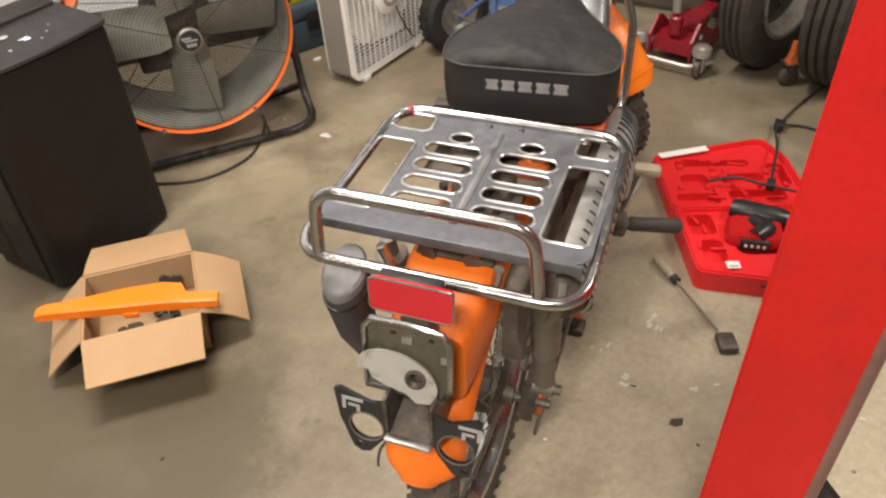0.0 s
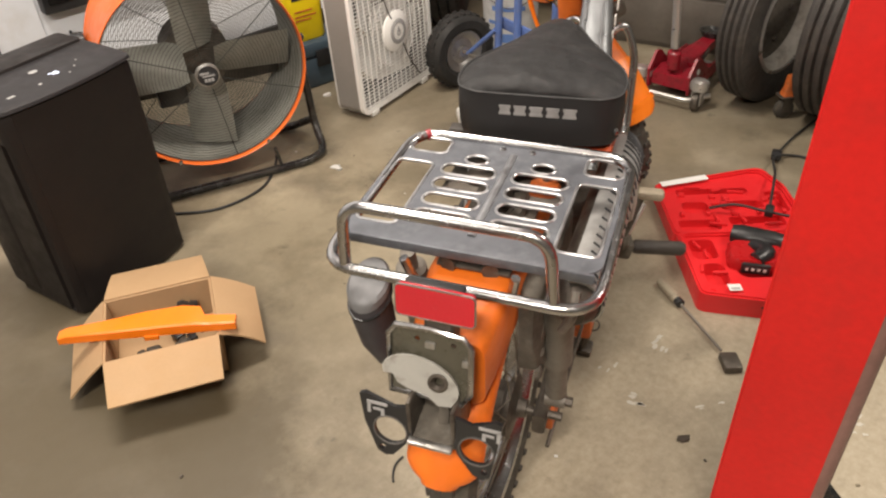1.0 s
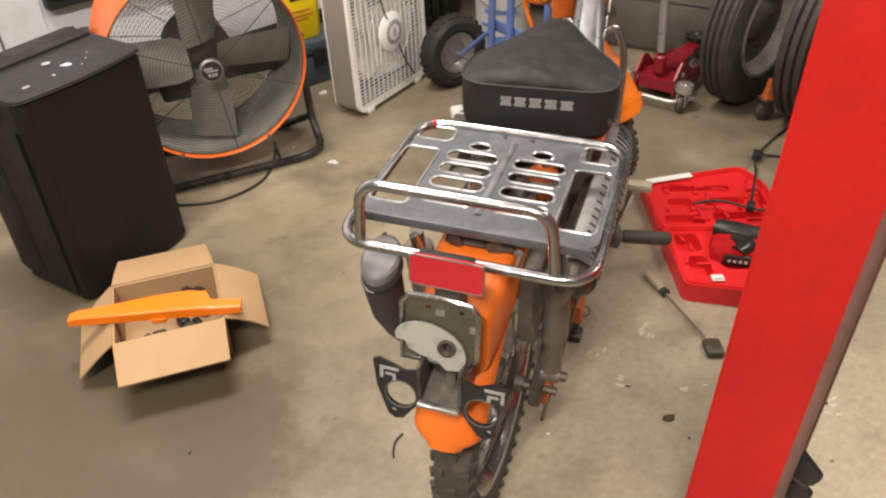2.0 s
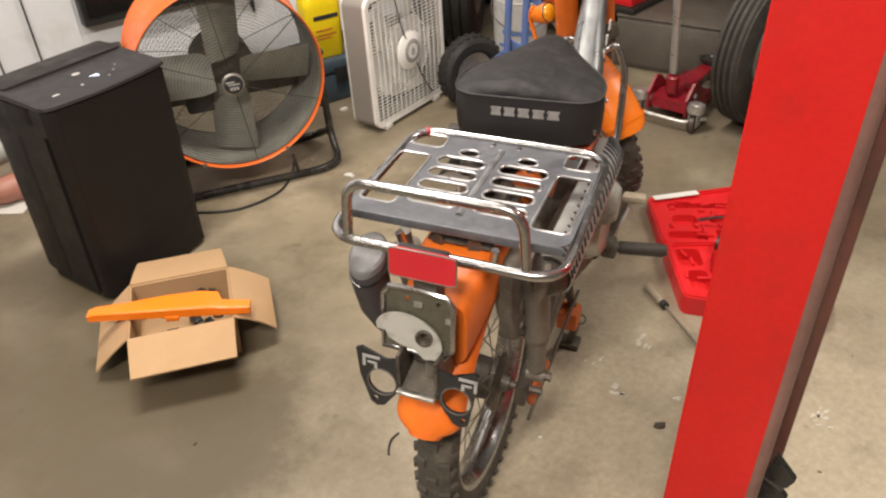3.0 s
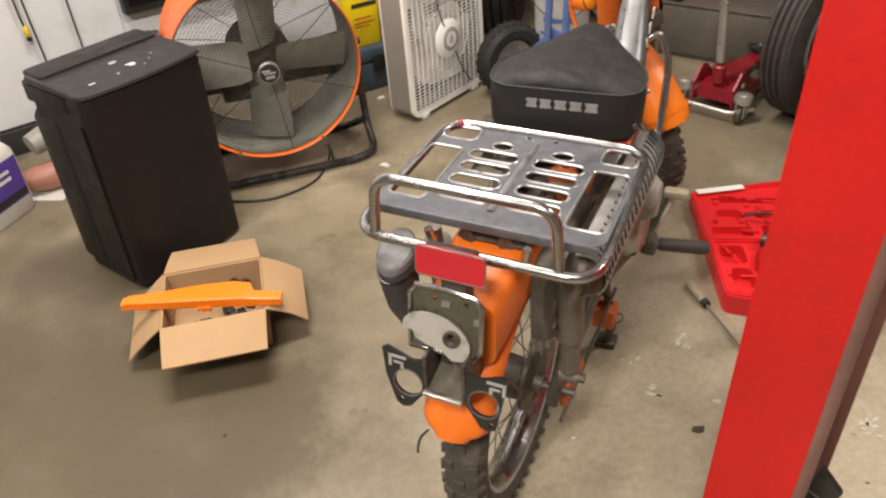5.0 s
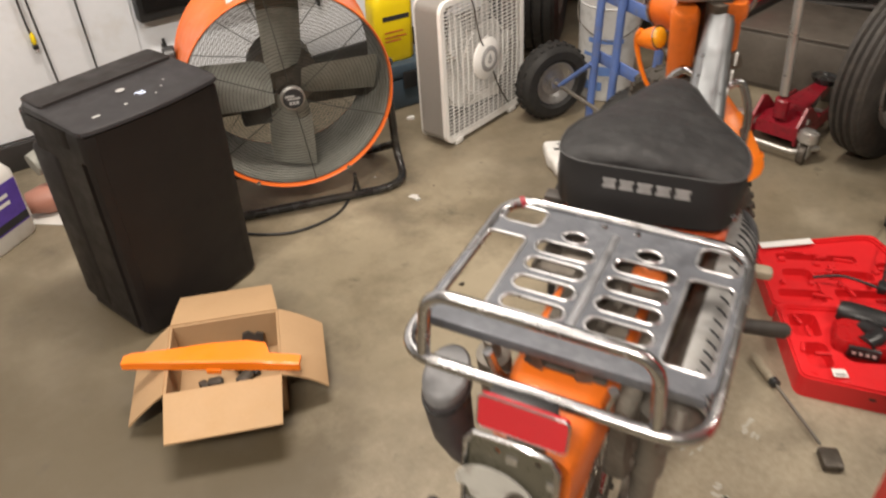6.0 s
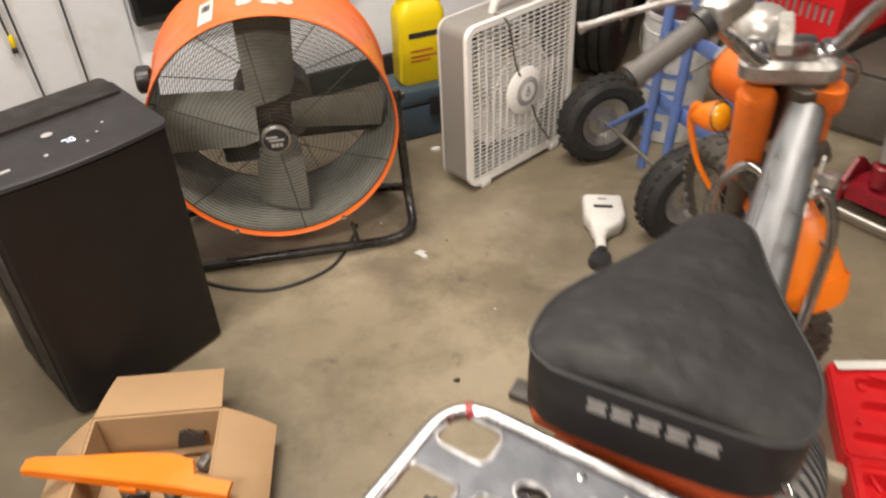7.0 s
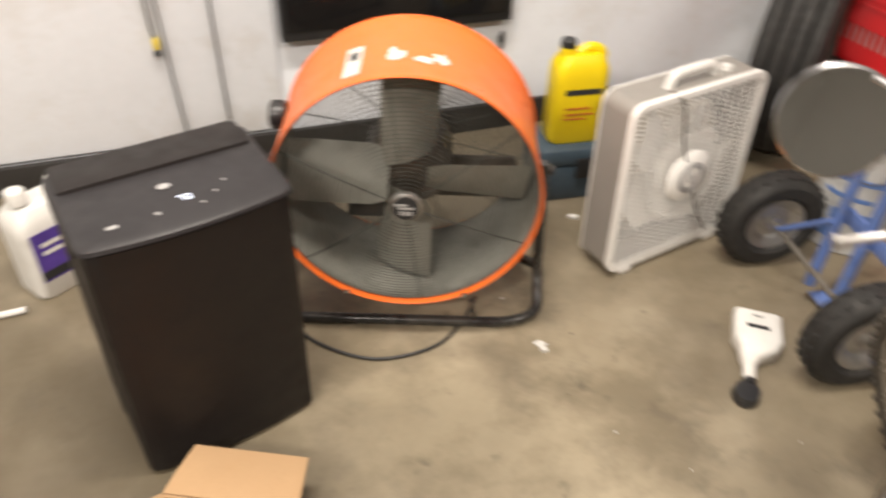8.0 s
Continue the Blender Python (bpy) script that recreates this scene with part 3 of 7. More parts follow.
# ---- drum fan ----
def drum_fan():
    # local x across the face, local y towards the back, centre above the origin
    t = thing("drum_fan", "large orange drum fan with grey blades on a black tube stand", "fan", pose(-1.529, 1.735, 0, 0, 0, 49))
    cz, R, y0, y1 = 0.424, 0.305, -0.085, 0.215
    to_face = Matrix.Translation((0, 0, cz)) @ Matrix.Rotation(radians(90), 4, "X")      # lathe z -> -y

    shell = lathe([(R, -y0), (R + 0.003, -y0 + 0.002), (R + 0.005, -y0 - 0.002), (R + 0.004, -y0 - 0.010), (R + 0.004, -y1 + 0.02), (R + 0.012, -y1 + 0.006), (R + 0.010, -y1 - 0.004), (R, -y1), (R - 0.003, -y1 + 0.02), (R - 0.003, -y0 - 0.02)], 72, closed=True)
    part("drum", moved(shell, to_face), ORANGE_STEEL, t, "orange sheet-steel drum")
    part("drum_liner", moved(lathe([(R - 0.0045, -y0 - 0.012), (R - 0.0035, -y0 - 0.012), (R - 0.0035, -y1 + 0.012), (R - 0.0045, -y1 + 0.012)], 72, closed=True), to_face), DUSTY_STEEL, t, "dusty grey inside of the drum")
    # worn stickers on the drum's top
    def sticker(a0, a1, b0, b1, material, label):
        pts = []
        n = 6
        bm = bmesh.new()
        for r in (R + 0.0045, R + 0.0058):
            pts.append([[bm.verts.new((r * math.sin(radians(a0 + (a1 - a0) * i / n)), y, cz + r * math.cos(radians(a0 + (a1 - a0) * i / n)))) for y in (b0, b1)] for i in range(n + 1)])
        for i in range(n):
            bm.faces.new((pts[1][i][0], pts[1][i + 1][0], pts[1][i + 1][1], pts[1][i][1]))
            bm.faces.new((pts[0][i][0], pts[0][i][1], pts[0][i + 1][1], pts[0][i + 1][0]))
            bm.faces.new((pts[0][i][0], pts[0][i + 1][0], pts[1][i + 1][0], pts[1][i][0]))
            bm.faces.new((pts[0][i][1], pts[1][i][1], pts[1][i + 1][1], pts[0][i + 1][1]))
        for i in (0, n):
            bm.faces.new((pts[0][i][0], pts[1][i][0], pts[1][i][1], pts[0][i][1]))
        part("sticker", bm, material, t, label)
    sticker(-25.5, -18.5, -0.05, 0.085, PAPER, "pale rectangular label")
    sticker(-24.0, -20, 0.02, 0.06, BLACK_PRINT, "dark printed patch")
    def torn(a, b, ra, rb, seed):
        rnd = random.Random(seed)
        bm = bmesh.new()
        outline = []
        for k in range(15):
            q = 2 * math.pi * k / 15
            f = rnd.uniform(0.45, 1.05)
            outline.append((a + ra * f * math.cos(q), b + rb * f * math.sin(q)))
        rows = []
        for r in (R + 0.0044, R + 0.0056):
            rows.append([bm.verts.new((r * math.sin(radians(p)), y, cz + r * math.cos(radians(p)))) for p, y in outline + [(a, b)]])
        for k in range(15):
            n = (k + 1) % 15
            bm.faces.new((rows[1][15], rows[1][n], rows[1][k]))
            bm.faces.new((rows[0][15], rows[0][k], rows[0][n]))
            bm.faces.new((rows[0][k], rows[1][k], rows[1][n], rows[0][n]))
        part("sticker", bm, PAPER, t, "torn white sticker remains")
    torn(-5, 0.015, 4.2, 0.042, 2)
    torn(6, -0.005, 6.0, 0.022, 7)
    torn(13, 0.010, 4.5, 0.032, 9)

    def grille(y, dish, n=26, wire=0.0010, spokes=8):
        bm = bmesh.new()
        for i in range(n):
            r = 0.052 + (R - 0.058) * i / (n - 1)
            yy = y + dish * (1 - (r / R) ** 2)
            bm2 = tube([(r * math.cos(a), yy, cz + r * math.sin(a)) for a in (2 * math.pi * k / 64 for k in range(64))], wire, 4, closed=True)
            bm = joined(bm, bm2)
        for k in range(spokes):
            a = 2 * math.pi * (k + 0.62) / spokes
            bm = joined(bm, tube([(r * math.cos(a), y + dish * (1 - (r / R) ** 2) + 0.002, cz + r * math.sin(a)) for r in (0.045, 0.13, 0.22, R)], 0.0015, 5))
        return bm

    part("front_grille", grille(y0 + 0.012, -0.028, 26, 0.0007, 6), FRONT_WIRE, t, "round wire guard")
    part("rear_grille", grille(y1 - 0.012, 0.012, 38, 0.0013, 12), WIRE, t, "round wire guard")
    hub = lathe([(0, 0.040), (0.030, 0.038), (0.036, 0.030), (0.036, 0.0), (0, 0)], 28)
    part("hub_badge", moved(hub, Matrix.Translation((0, y0 - 0.006, cz)) @ Matrix.Rotation(radians(90), 4, "X") @ Matrix.Diagonal((1, 1, 0.4, 1))), ALLOY, t, "round metal badge")
    part("badge_field", moved(lathe([(0, 0.0012), (0.031, 0.0012), (0.031, 0.0), (0, 0.0)], 24), Matrix.Translation((0, y0 - 0.0224, cz)) @ Matrix.Rotation(radians(90), 4, "X")), BLACK_PRINT, t, "dark field of the badge")
    for bx0, bx1, bz0, bz1 in ((-0.024, 0.004, 0.006, 0.012), (-0.018, 0.020, -0.002, 0.003), (-0.013, -0.005, -0.018, -0.008), (-0.003, 0.005, -0.018, -0.008), (0.007, 0.015, -0.018, -0.008)):
        part("badge_print", block(bx0, bx1, y0 - 0.0250, y0 - 0.0238, cz + bz0, cz + bz1), GREY_PRINT, t, "pale bar of unreadable lettering")
    part("motor", moved(lathe([(0, -0.08), (0.08, -0.08), (0.105, -0.06), (0.105, 0.05), (0.07, 0.06), (0, 0.06)], 28), Matrix.Translation((0, 0.115, cz)) @ Matrix.Rotation(radians(90), 4, "X")), GREASY, t, "dark fan motor")
    part("motor_mount", block(-0.27, 0.27, y1 - 0.055, y1 - 0.035, cz - 0.150, cz - 0.030, 0.006), GREASY, t, "dark steel motor mount across the back")
    part("capacitor_box", block(-0.15, -0.055, 0.05, 0.15, cz - 0.145, cz - 0.075, 0.010), BLACK_PLASTIC, t, "black wiring box beside the motor")
    for a in (90, 210, 330):                       # motor mount struts across the back
        part("motor_strut", rod((0.09 * math.cos(radians(a)), y1 - 0.03, cz + 0.09 * math.sin(radians(a))), ((R - 0.006) * math.cos(radians(a)), y1 - 0.03, cz + (R - 0.006) * math.sin(radians(a))), 0.012, 8), GREASY, t, "dark motor strut")
    for k, a in enumerate((2, 92, 182, 272)):
        secs = []
        for i, r in enumerate((0.045, 0.085, 0.16, 0.22, 0.282)):
            half = (0.060, 0.072, 0.073, 0.074, 0.073)[i]
            tilt = radians(34 - 10 * i / 4)
            pts = []
            for s, th in ((-1, 0), (-0.5, 0.004), (0, 0.006), (0.5, 0.004), (1, 0), (0.5, 0.001), (0, 0.002), (-0.5, 0.001)):
                pts.append(Vector((half * s * math.cos(tilt) + 0, half * s * math.sin(tilt) - th + 0.004 * s * s, r)))
            secs.append(pts)
        b = loft(secs)
        moved(b, Matrix.Translation((0, 0.02, cz)) @ Matrix.Rotation(radians(a), 4, "Y"))
        part("blade", b, BLADE, t, "dusty grey sheet-metal fan blade")
    # black tube stand
    stand = corner_path([(-0.328, 0.10, cz), (-0.345, 0.10, 0.10), (-0.345, -0.04, 0.016), (-0.27, -0.04, 0.016), (0.27, -0.04, 0.016), (0.348, 0.00, 0.016), (0.350, 0.10, 0.07), (0.328, 0.10, cz)], 0.08, 7)
    part("stand_tube", tube(stand, 0.014, 12), BLACK_PAINT, t, "bent black steel tube")
    part("rear_tube", tube(corner_path([(-0.340, 0.09, 0.10), (-0.30, 0.24, 0.016), (0.30, 0.24, 0.016), (0.345, 0.10, 0.10)], 0.05), 0.014, 12), BLACK_PAINT, t)
    part("pivot_knob", moved(lathe([(0, 0), (0.034, 0), (0.036, 0.006), (0.036, 0.03), (0.03, 0.036), (0, 0.036)], 18), Matrix.Translation((-0.305, 0.17, cz + 0.07)) @ Matrix.Rotation(radians(-90), 4, "Y")), BLACK_PLASTIC, t, "black clamp knob")
    part("pivot_bolt", moved(lathe([(0, 0), (0.013, 0), (0.013, 0.010), (0.007, 0.014), (0, 0.014)], 12), Matrix.Translation((0.3425, 0.10, cz - 0.02)) @ Matrix.Rotation(radians(90), 4, "Y")), BLACK_PAINT, t, "black pivot bolt")
    part("stand_clip", rod((0.18, -0.04, 0.016), (0.165, -0.055, 0.105), 0.006, 8), BLACK_PAINT, t)
    for a in (-118, -62):
        part("rim_bolt", moved(lathe([(0, 0.006), (0.006, 0.005), (0.007, 0), (0, 0)], 10), Matrix.Translation((R * math.cos(radians(a)), y0 - 0.004, cz + R * math.sin(radians(a)))) @ Matrix.Rotation(radians(90), 4, "X")), CHROME, t)


drum_fan()
solid("fan_cable", tube(smooth_path([(-1.44, 1.90, 0.03), (-1.415, 1.84, 0.007), (-1.385, 1.725, 0.006), (-1.42, 1.605, 0.006), (-1.49, 1.530, 0.006), (-1.62, 1.478, 0.006), (-1.74, 1.50, 0.006)], 8), 0.0045, 8), CABLE, "thin black power cable curving over the concrete", "cable")


# ---- box fan ----
def box_fan():
    t = thing("box_fan", "white and grey square box fan standing on the concrete", "fan", pose(-1.284, 2.262, 0, -2, 0, 80.5))
    W, H, D = 0.475, 0.515, 0.115

    def outline(inset, z0=0.022):
        return [(x, y) for x, y in round_rect(W / 2, z0 + H / 2, W - 2 * inset, H - 2 * inset, 0.035 - min(inset, 0.03), 5)]
    housing = stand_up(plate(outline(0.0), [outline(0.012)], -D, -0.012))
    part("housing", housing, FAN_SIDE, t, "grey plastic housing")
    part("front_frame", stand_up(plate(outline(-0.003), [outline(0.016)], -0.013, 0.003)), WHITE_FRAME, t, "white front frame")
    part("shroud", stand_up(plate(outline(0.013), [circle(W / 2, 0.022 + H / 2, 0.205, 40)], -0.098, -0.092)), DARK_SHROUD, t, "dark inner shroud")
    part("rear_frame", stand_up(plate(outline(-0.002), [outline(0.014)], -D - 0.006, -D)), WHITE_PLASTIC, t)
    cx, cz = W / 2, 0.022 + H / 2

    def guard(y):
        bm = bmesh.new()
        n = 15
        for i in range(1, n):                      # upright bars, fanned a little
            x = 0.014 + (W - 0.028) * i / n
            bm = joined(bm, tube([(x, y, 0.036), (cx + (x - cx) * 1.0, y - 0.006, cz), (x, y, H + 0.008)], 0.0021, 4))
        for i in range(1, 36):
            z = 0.034 + (H - 0.024) * i / 36
            bm = joined(bm, tube([(0.014, y, z), (cx, y - 0.006, z), (W - 0.014, y, z)], 0.0017, 4))
        return bm
    part("front_grille", guard(0.0), WHITE_FRAME, t, "white plastic grid")
    part("rear_grille", guard(D - 0.002), WHITE_PLASTIC, t, "white plastic grid")
    part("hub_ring", moved(lathe([(0.128, 0), (0.131, 0.004), (0.134, 0)], 40, True), Matrix.Translation((cx, 0.0, cz)) @ Matrix.Rotation(radians(90), 4, "X")), WHITE_PLASTIC, t)
    part("hub_cap", moved(lathe([(0, 0.010), (0.025, 0.010), (0.048, 0.006), (0.060, -0.002), (0.060, -0.01), (0, -0.01)], 36), Matrix.Translation((cx, -0.012, cz)) @ Matrix.Rotation(radians(90), 4, "X") @ Matrix.Diagonal((1.28, 1.28, 1, 1))), WHITE_FRAME, t, "white round hub cap")
    part("motor_bracket", stand_up(moved(plate(round_rect(0, 0, 0.235, 0.235, 0.05, 5), [], -0.016, -0.011), pose(cx, cz, 0, 0, 0, 8))), PALE_BLADE, t, "pale square motor bracket behind the grid")
    part("cap_groove", moved(lathe([(0.030, 0.0), (0.033, 0.0018), (0.046, 0.0006), (0.048, -0.001)], 32, False), Matrix.Translation((cx, -0.0215, cz)) @ Matrix.Rotation(radians(90), 4, "X")), GREY_PRINT, t, "grey ring round the cap")
    part("logo", stand_up(moved(plate([(0, 0.022), (0.011, -0.004), (0.009, -0.013), (0, -0.017), (-0.009, -0.013), (-0.011, -0.004)], [circle(0, -0.006, 0.005, 10)], 0.0, 0.0015), pose(cx, cz, 0.0225))), GREY_PRINT, t, "plain grey drop-shaped mark")
    for k in range(5):
        secs = []
        for i, r in enumerate((0.05, 0.10, 0.15, 0.195)):
            half = (0.04, 0.065, 0.082, 0.075)[i]
            tilt = radians(24)
            secs.append([Vector((half * s * math.cos(tilt), half * s * math.sin(tilt) - th, r)) for s, th in ((-1, 0), (0, 0.004), (1, 0), (0, 0.001))])
        part("blade", moved(loft(secs), Matrix.Translation((cx, 0.050, cz)) @ Matrix.Rotation(radians(72 * k + 26), 4, "Y")), PALE_BLADE, t, "pale plastic fan blade")
    part("motor", moved(lathe([(0, -0.03), (0.055, -0.03), (0.06, 0.02), (0, 0.03)], 24), Matrix.Translation((cx, 0.065, cz)) @ Matrix.Rotation(radians(90), 4, "X")), PALE_BLADE, t)
    hz = 0.022 + H
    part("carry_handle", tube(corner_path([(cx - 0.085, 0.05, hz - 0.004), (cx - 0.07, 0.05, hz + 0.036), (cx + 0.07, 0.05, hz + 0.036), (cx + 0.085, 0.05, hz - 0.004)], 0.025), 0.013, 10), WHITE_PLASTIC, t, "white carrying handle")
    for x in (0.07, W - 0.07):
        part("foot", block(x - 0.022, x + 0.022, -0.006, D + 0.006, 0.0, 0.026, 0.006), WHITE_PLASTIC, t)
    part("speed_knob", moved(lathe([(0, 0.016), (0.014, 0.014), (0.017, 0), (0, 0)], 16), pose(W - 0.1, 0.06, hz - 0.002)), WHITE_PLASTIC, t)
    part("loose_cord", tube(smooth_path([(0.14, 0.03, hz + 0.004), (0.155, -0.012, hz - 0.02), (0.19, -0.014, cz + 0.10), (0.24, -0.016, cz + 0.0), (0.30, -0.014, cz - 0.13), (0.36, -0.014, 0.06)], 6), 0.003, 6), GREASY, t, "thin grey cord over the grid")


box_fan()


# ---- jugs by the wall ----
def jug_shape(w, d, h, neck_x, handle):
    secs = []
    for z, s in ((0, 0.92), (0.01, 1.0), (h * 0.70, 1.0), (h * 0.80, 0.97), (h * 0.88, 0.82), (h * 0.93, 0.66)):
        secs.append([(x, y, z) for x, y in round_rect(0, 0, w * s, d * s, 0.03 * s, 4)])
    return loft(secs)


def coolant_jug():
    t = thing("coolant_jug", "bright yellow coolant jug with a black cap on a case", "jug", pose(-1.69, 2.52, 0.192, 0, 0, 62))
    part("bottle", jug_shape(0.17, 0.105, 0.305, 0.0, True), YELLOW, t)
    part("handle", tube(corner_path([(0.065, 0, 0.21), (0.07, 0, 0.285), (0.02, 0, 0.30), (-0.01, 0, 0.28)], 0.03), 0.015, 10), YELLOW, t)
    part("neck", moved(lathe([(0.024, 0.0), (0.024, 0.03), (0, 0.03)], 18), pose(-0.045, 0, 0.272)), YELLOW, t)
    part("cap", moved(lathe([(0, 0.028), (0.020, 0.028), (0.023, 0.025), (0.023, 0), (0, 0)], 18), pose(-0.045, 0, 0.297)), BLACK_PLASTIC, t, "black screw cap")
    part("brand_bar", block(-0.055, 0.06, -0.0545, -0.0535, 0.168, 0.186), BLACK_PRINT, t, "dark bar in place of the brand lettering")
    for z, x1 in ((0.12, 0.03), (0.10, 0.045), (0.085, 0.02)):
        part("text_bar", block(-0.05, x1, -0.0545, -0.0535, z, z + 0.006), RUST, t)


def under_case():
    t = thing("storage_case", "small blue-grey plastic case under the yellow jug", "case", pose(-1.67, 2.54, 0, 0, 0, 62))
    part("case_body", block(-0.15, 0.15, -0.075, 0.085, 0.0, 0.13, 0.012), BLUE_BOX, t)
    part("case_lid", block(-0.155, 0.155, -0.08, 0.09, 0.131, 0.191, 0.014), BLUE_BOX, t)
    part("latch", block(-0.03, 0.03, -0.092, -0.081, 0.09, 0.16, 0.004), BLACK_PLASTIC, t)


coolant_jug()
under_case()


def white_jug():
    t = thing("detergent_jug", "white plastic jug with a purple label on the floor", "jug", pose(-2.239, 1.087, 0, 0, 0, 102))
    part("bottle", jug_shape(0.19, 0.13, 0.285, 0, True), WHITE_PLASTIC, t)
    part("handle", tube(corner_path([(0.02, 0, 0.255), (0.06, 0, 0.315), (0.085, 0, 0.27), (0.085, 0, 0.18)], 0.03), 0.014, 10), WHITE_PLASTIC, t)
    part("cap", moved(lathe([(0, 0.035), (0.022, 0.035), (0.025, 0.03), (0.025, 0), (0, 0)], 18), pose(-0.045, 0, 0.275)), WHITE_PLASTIC, t)
    part("label_front", block(-0.075, 0.075, -0.0667, -0.0655, 0.06, 0.21), PURPLE_PRINT, t, "purple label")
    part("label_foot", block(-0.075, 0.075, -0.0675, -0.0668, 0.066, 0.092), BLACK_PRINT, t)
    for z in (0.165, 0.14):
        part("text_bar", block(-0.055, 0.03, -0.0675, -0.0668, z, z + 0.012), WHITE_PRINT, t)


white_jug()
solid("white_hose", tube(smooth_path([(-2.15, 0.96, 0.012), (-2.20, 0.86, 0.01), (-2.36, 0.74, 0.01), (-2.5, 0.5, 0.01)], 8), 0.009, 10), WHITE_PLASTIC, "thin white hose on the floor beside the jug", "hose")
solid("paper_sheet", moved(plate([(-0.11, -0.09), (0.12, -0.07), (0.10, 0.09), (-0.10, 0.08)], [], 0.0, 0.002), pose(-2.27, 1.27, 0.001, 0, 0, 20)), PAPER, "pale sheet of paper on the concrete", "paper")


def corded_tool():
    t = thing("corded_tool", "faded orange power tool with a grey head lying by the wall", "power tool", pose(-2.235, 1.300, 0.003, 0, 0, 62))
    part("tool_body", moved(lathe([(0, -0.09), (0.035, -0.085), (0.05, -0.03), (0.05, 0.04), (0.035, 0.09), (0, 0.09)], 20), pose(0, 0, 0.05, 0, 90, 0)), PINK, t)
    part("tool_handle", tube(smooth_path([(0.055, 0, 0.03), (0.075, -0.01, 0.09), (0.070, -0.01, 0.17)], 5), [0.03] * 5 + [0.027] * 6, 12), ORANGE_PLASTIC, t, "orange handle")
    part("tool_head", moved(lathe([(0, -0.05), (0.032, -0.045), (0.036, 0.0), (0.028, 0.05), (0, 0.05)], 18), pose(0.02, 0.02, 0.185, 0, 80, 20) @ Matrix.Diagonal((1.2, 1.2, 1.2, 1))), DUSTY_STEEL, t, "grey motor head")


corded_tool()


# ---- cardboard box with orange trim ----
def carton():
    o = Vector((-1.172, 0.807, 0.0))
    ang = 42.9
    t = thing("cardboard_box", "open brown cardboard box with its flaps folded out", "box", pose(o.x, o.y, 0, 0, 0, ang))
    L, D, H, th = 0.265, 0.236, 0.120, 0.005
    part("box_bottom", block(0, L, 0, D, 0.001, 0.006), CARDBOARD, t)
    part("side_wall", block(0, L, 0, th, 0.006, H, 0.001, 1), CARDBOARD, t)
    part("side_wall", block(0, L, D - th, D, 0.006, H, 0.001, 1), CARDBOARD, t)
    part("end_wall", block(0, th, th, D - th, 0.006, H, 0.001, 1), CARDBOARD, t)
    part("end_wall", block(L - th, L, th, D - th, 0.006, H, 0.001, 1), CARDBOARD, t)

    def flap(length, depth, m, taper=0.006, curl=0.004, twist=0.0):
        """A cardboard flap from its fold outwards, bent downwards by curl and twisted towards one end."""
        rows = []
        for i in range(9):
            s = i / 8
            y, e = depth * s, taper * s
            drop = lambda x: -curl * s * s - twist * s * s * x / length
            top = [(e + (length - 2 * e) * k / 4, y) for k in range(5)]
            rows.append([(x, yy, 0.002 + drop(x)) for x, yy in top] + [(x, yy, -0.002 + drop(x)) for x, yy in top[::-1]])
        part("flap", moved(loft(rows), m), CARDBOARD, t, "folded-out cardboard flap")
    flap(L, 0.130, pose(L, -0.001, H + 0.001, 0, 0, 180) @ pose(0, 0, 0, -8, 0, 0), curl=0.003)
    flap(L, 0.130, pose(0, D + 0.001, H + 0.001, 0, 0, 0) @ pose(0, 0, 0, -3, 0, 0), taper=0.014, curl=0.012)
    flap(D, 0.120, pose(L + 0.001, D, H + 0.001, 0, 0, -90) @ pose(0, 0, 0, -22, 0, 0), taper=0.010, curl=0.018, twist=0.012)
    flap(D, 0.130, pose(-0.001, 0, H + 0.001, 0, 0, 90) @ pose(0, 0, 0, -38, 0, 0), curl=0.010)

    inv = pose(o.x, o.y, 0, 0, 0, ang)
    s = thing("orange_trim_strip", "long bright orange plastic trim strip lying across the open box", "trim strip", pose(-1.322, 0.826, H + 0.003, 0, 0, 28.9))
    secs = []
    for x, w, zt in ((0, 0.012, 0.018), (0.02, 0.016, 0.024), (0.10, 0.028, 0.025), (0.20, 0.048, 0.027), (0.285, 0.056, 0.029), (0.33, 0.048, 0.029), (0.345, 0.018, 0.026), (0.42, 0.014, 0.022)):
        secs.append([(x, -0.012, 0.0), (x, -0.012, zt * 0.85), (x, -0.008, zt), (x, w, zt + 0.002), (x, w + 0.004, zt * 0.8), (x, w + 0.004, zt * 0.6), (x, 0.0, zt * 0.55), (x, 0.0, 0.0)])
    part("strip", loft(secs), ORANGE_PLASTIC, s)
    part("clip_tab", block(0.20, 0.235, -0.016, -0.009, -0.010, 0.004, 0.002), ORANGE_PLASTIC, s)

    junk = random.Random(5)
    for i in range(9):
        x, y = junk.uniform(0.04, L - 0.04), junk.uniform(0.04, D - 0.04)
        r = junk.uniform(0.010, 0.021)
        b = block(-r, r, -r * 0.7, r * 0.7, 0, r * 1.2, r * 0.3)
        for v in b.verts:
            v.co += Vector((junk.uniform(-1, 1), junk.uniform(-1, 1), 0)) * r * 0.12
        solid("engine_part", b, junk.choice([GREASY, BLACK_PLASTIC, ALLOY, GREASY]), "small greasy metal part lying in the cardboard box", "part", inv @ pose(x, y, 0.007, 0, 0, junk.uniform(0, 180)), group="parts in the box")
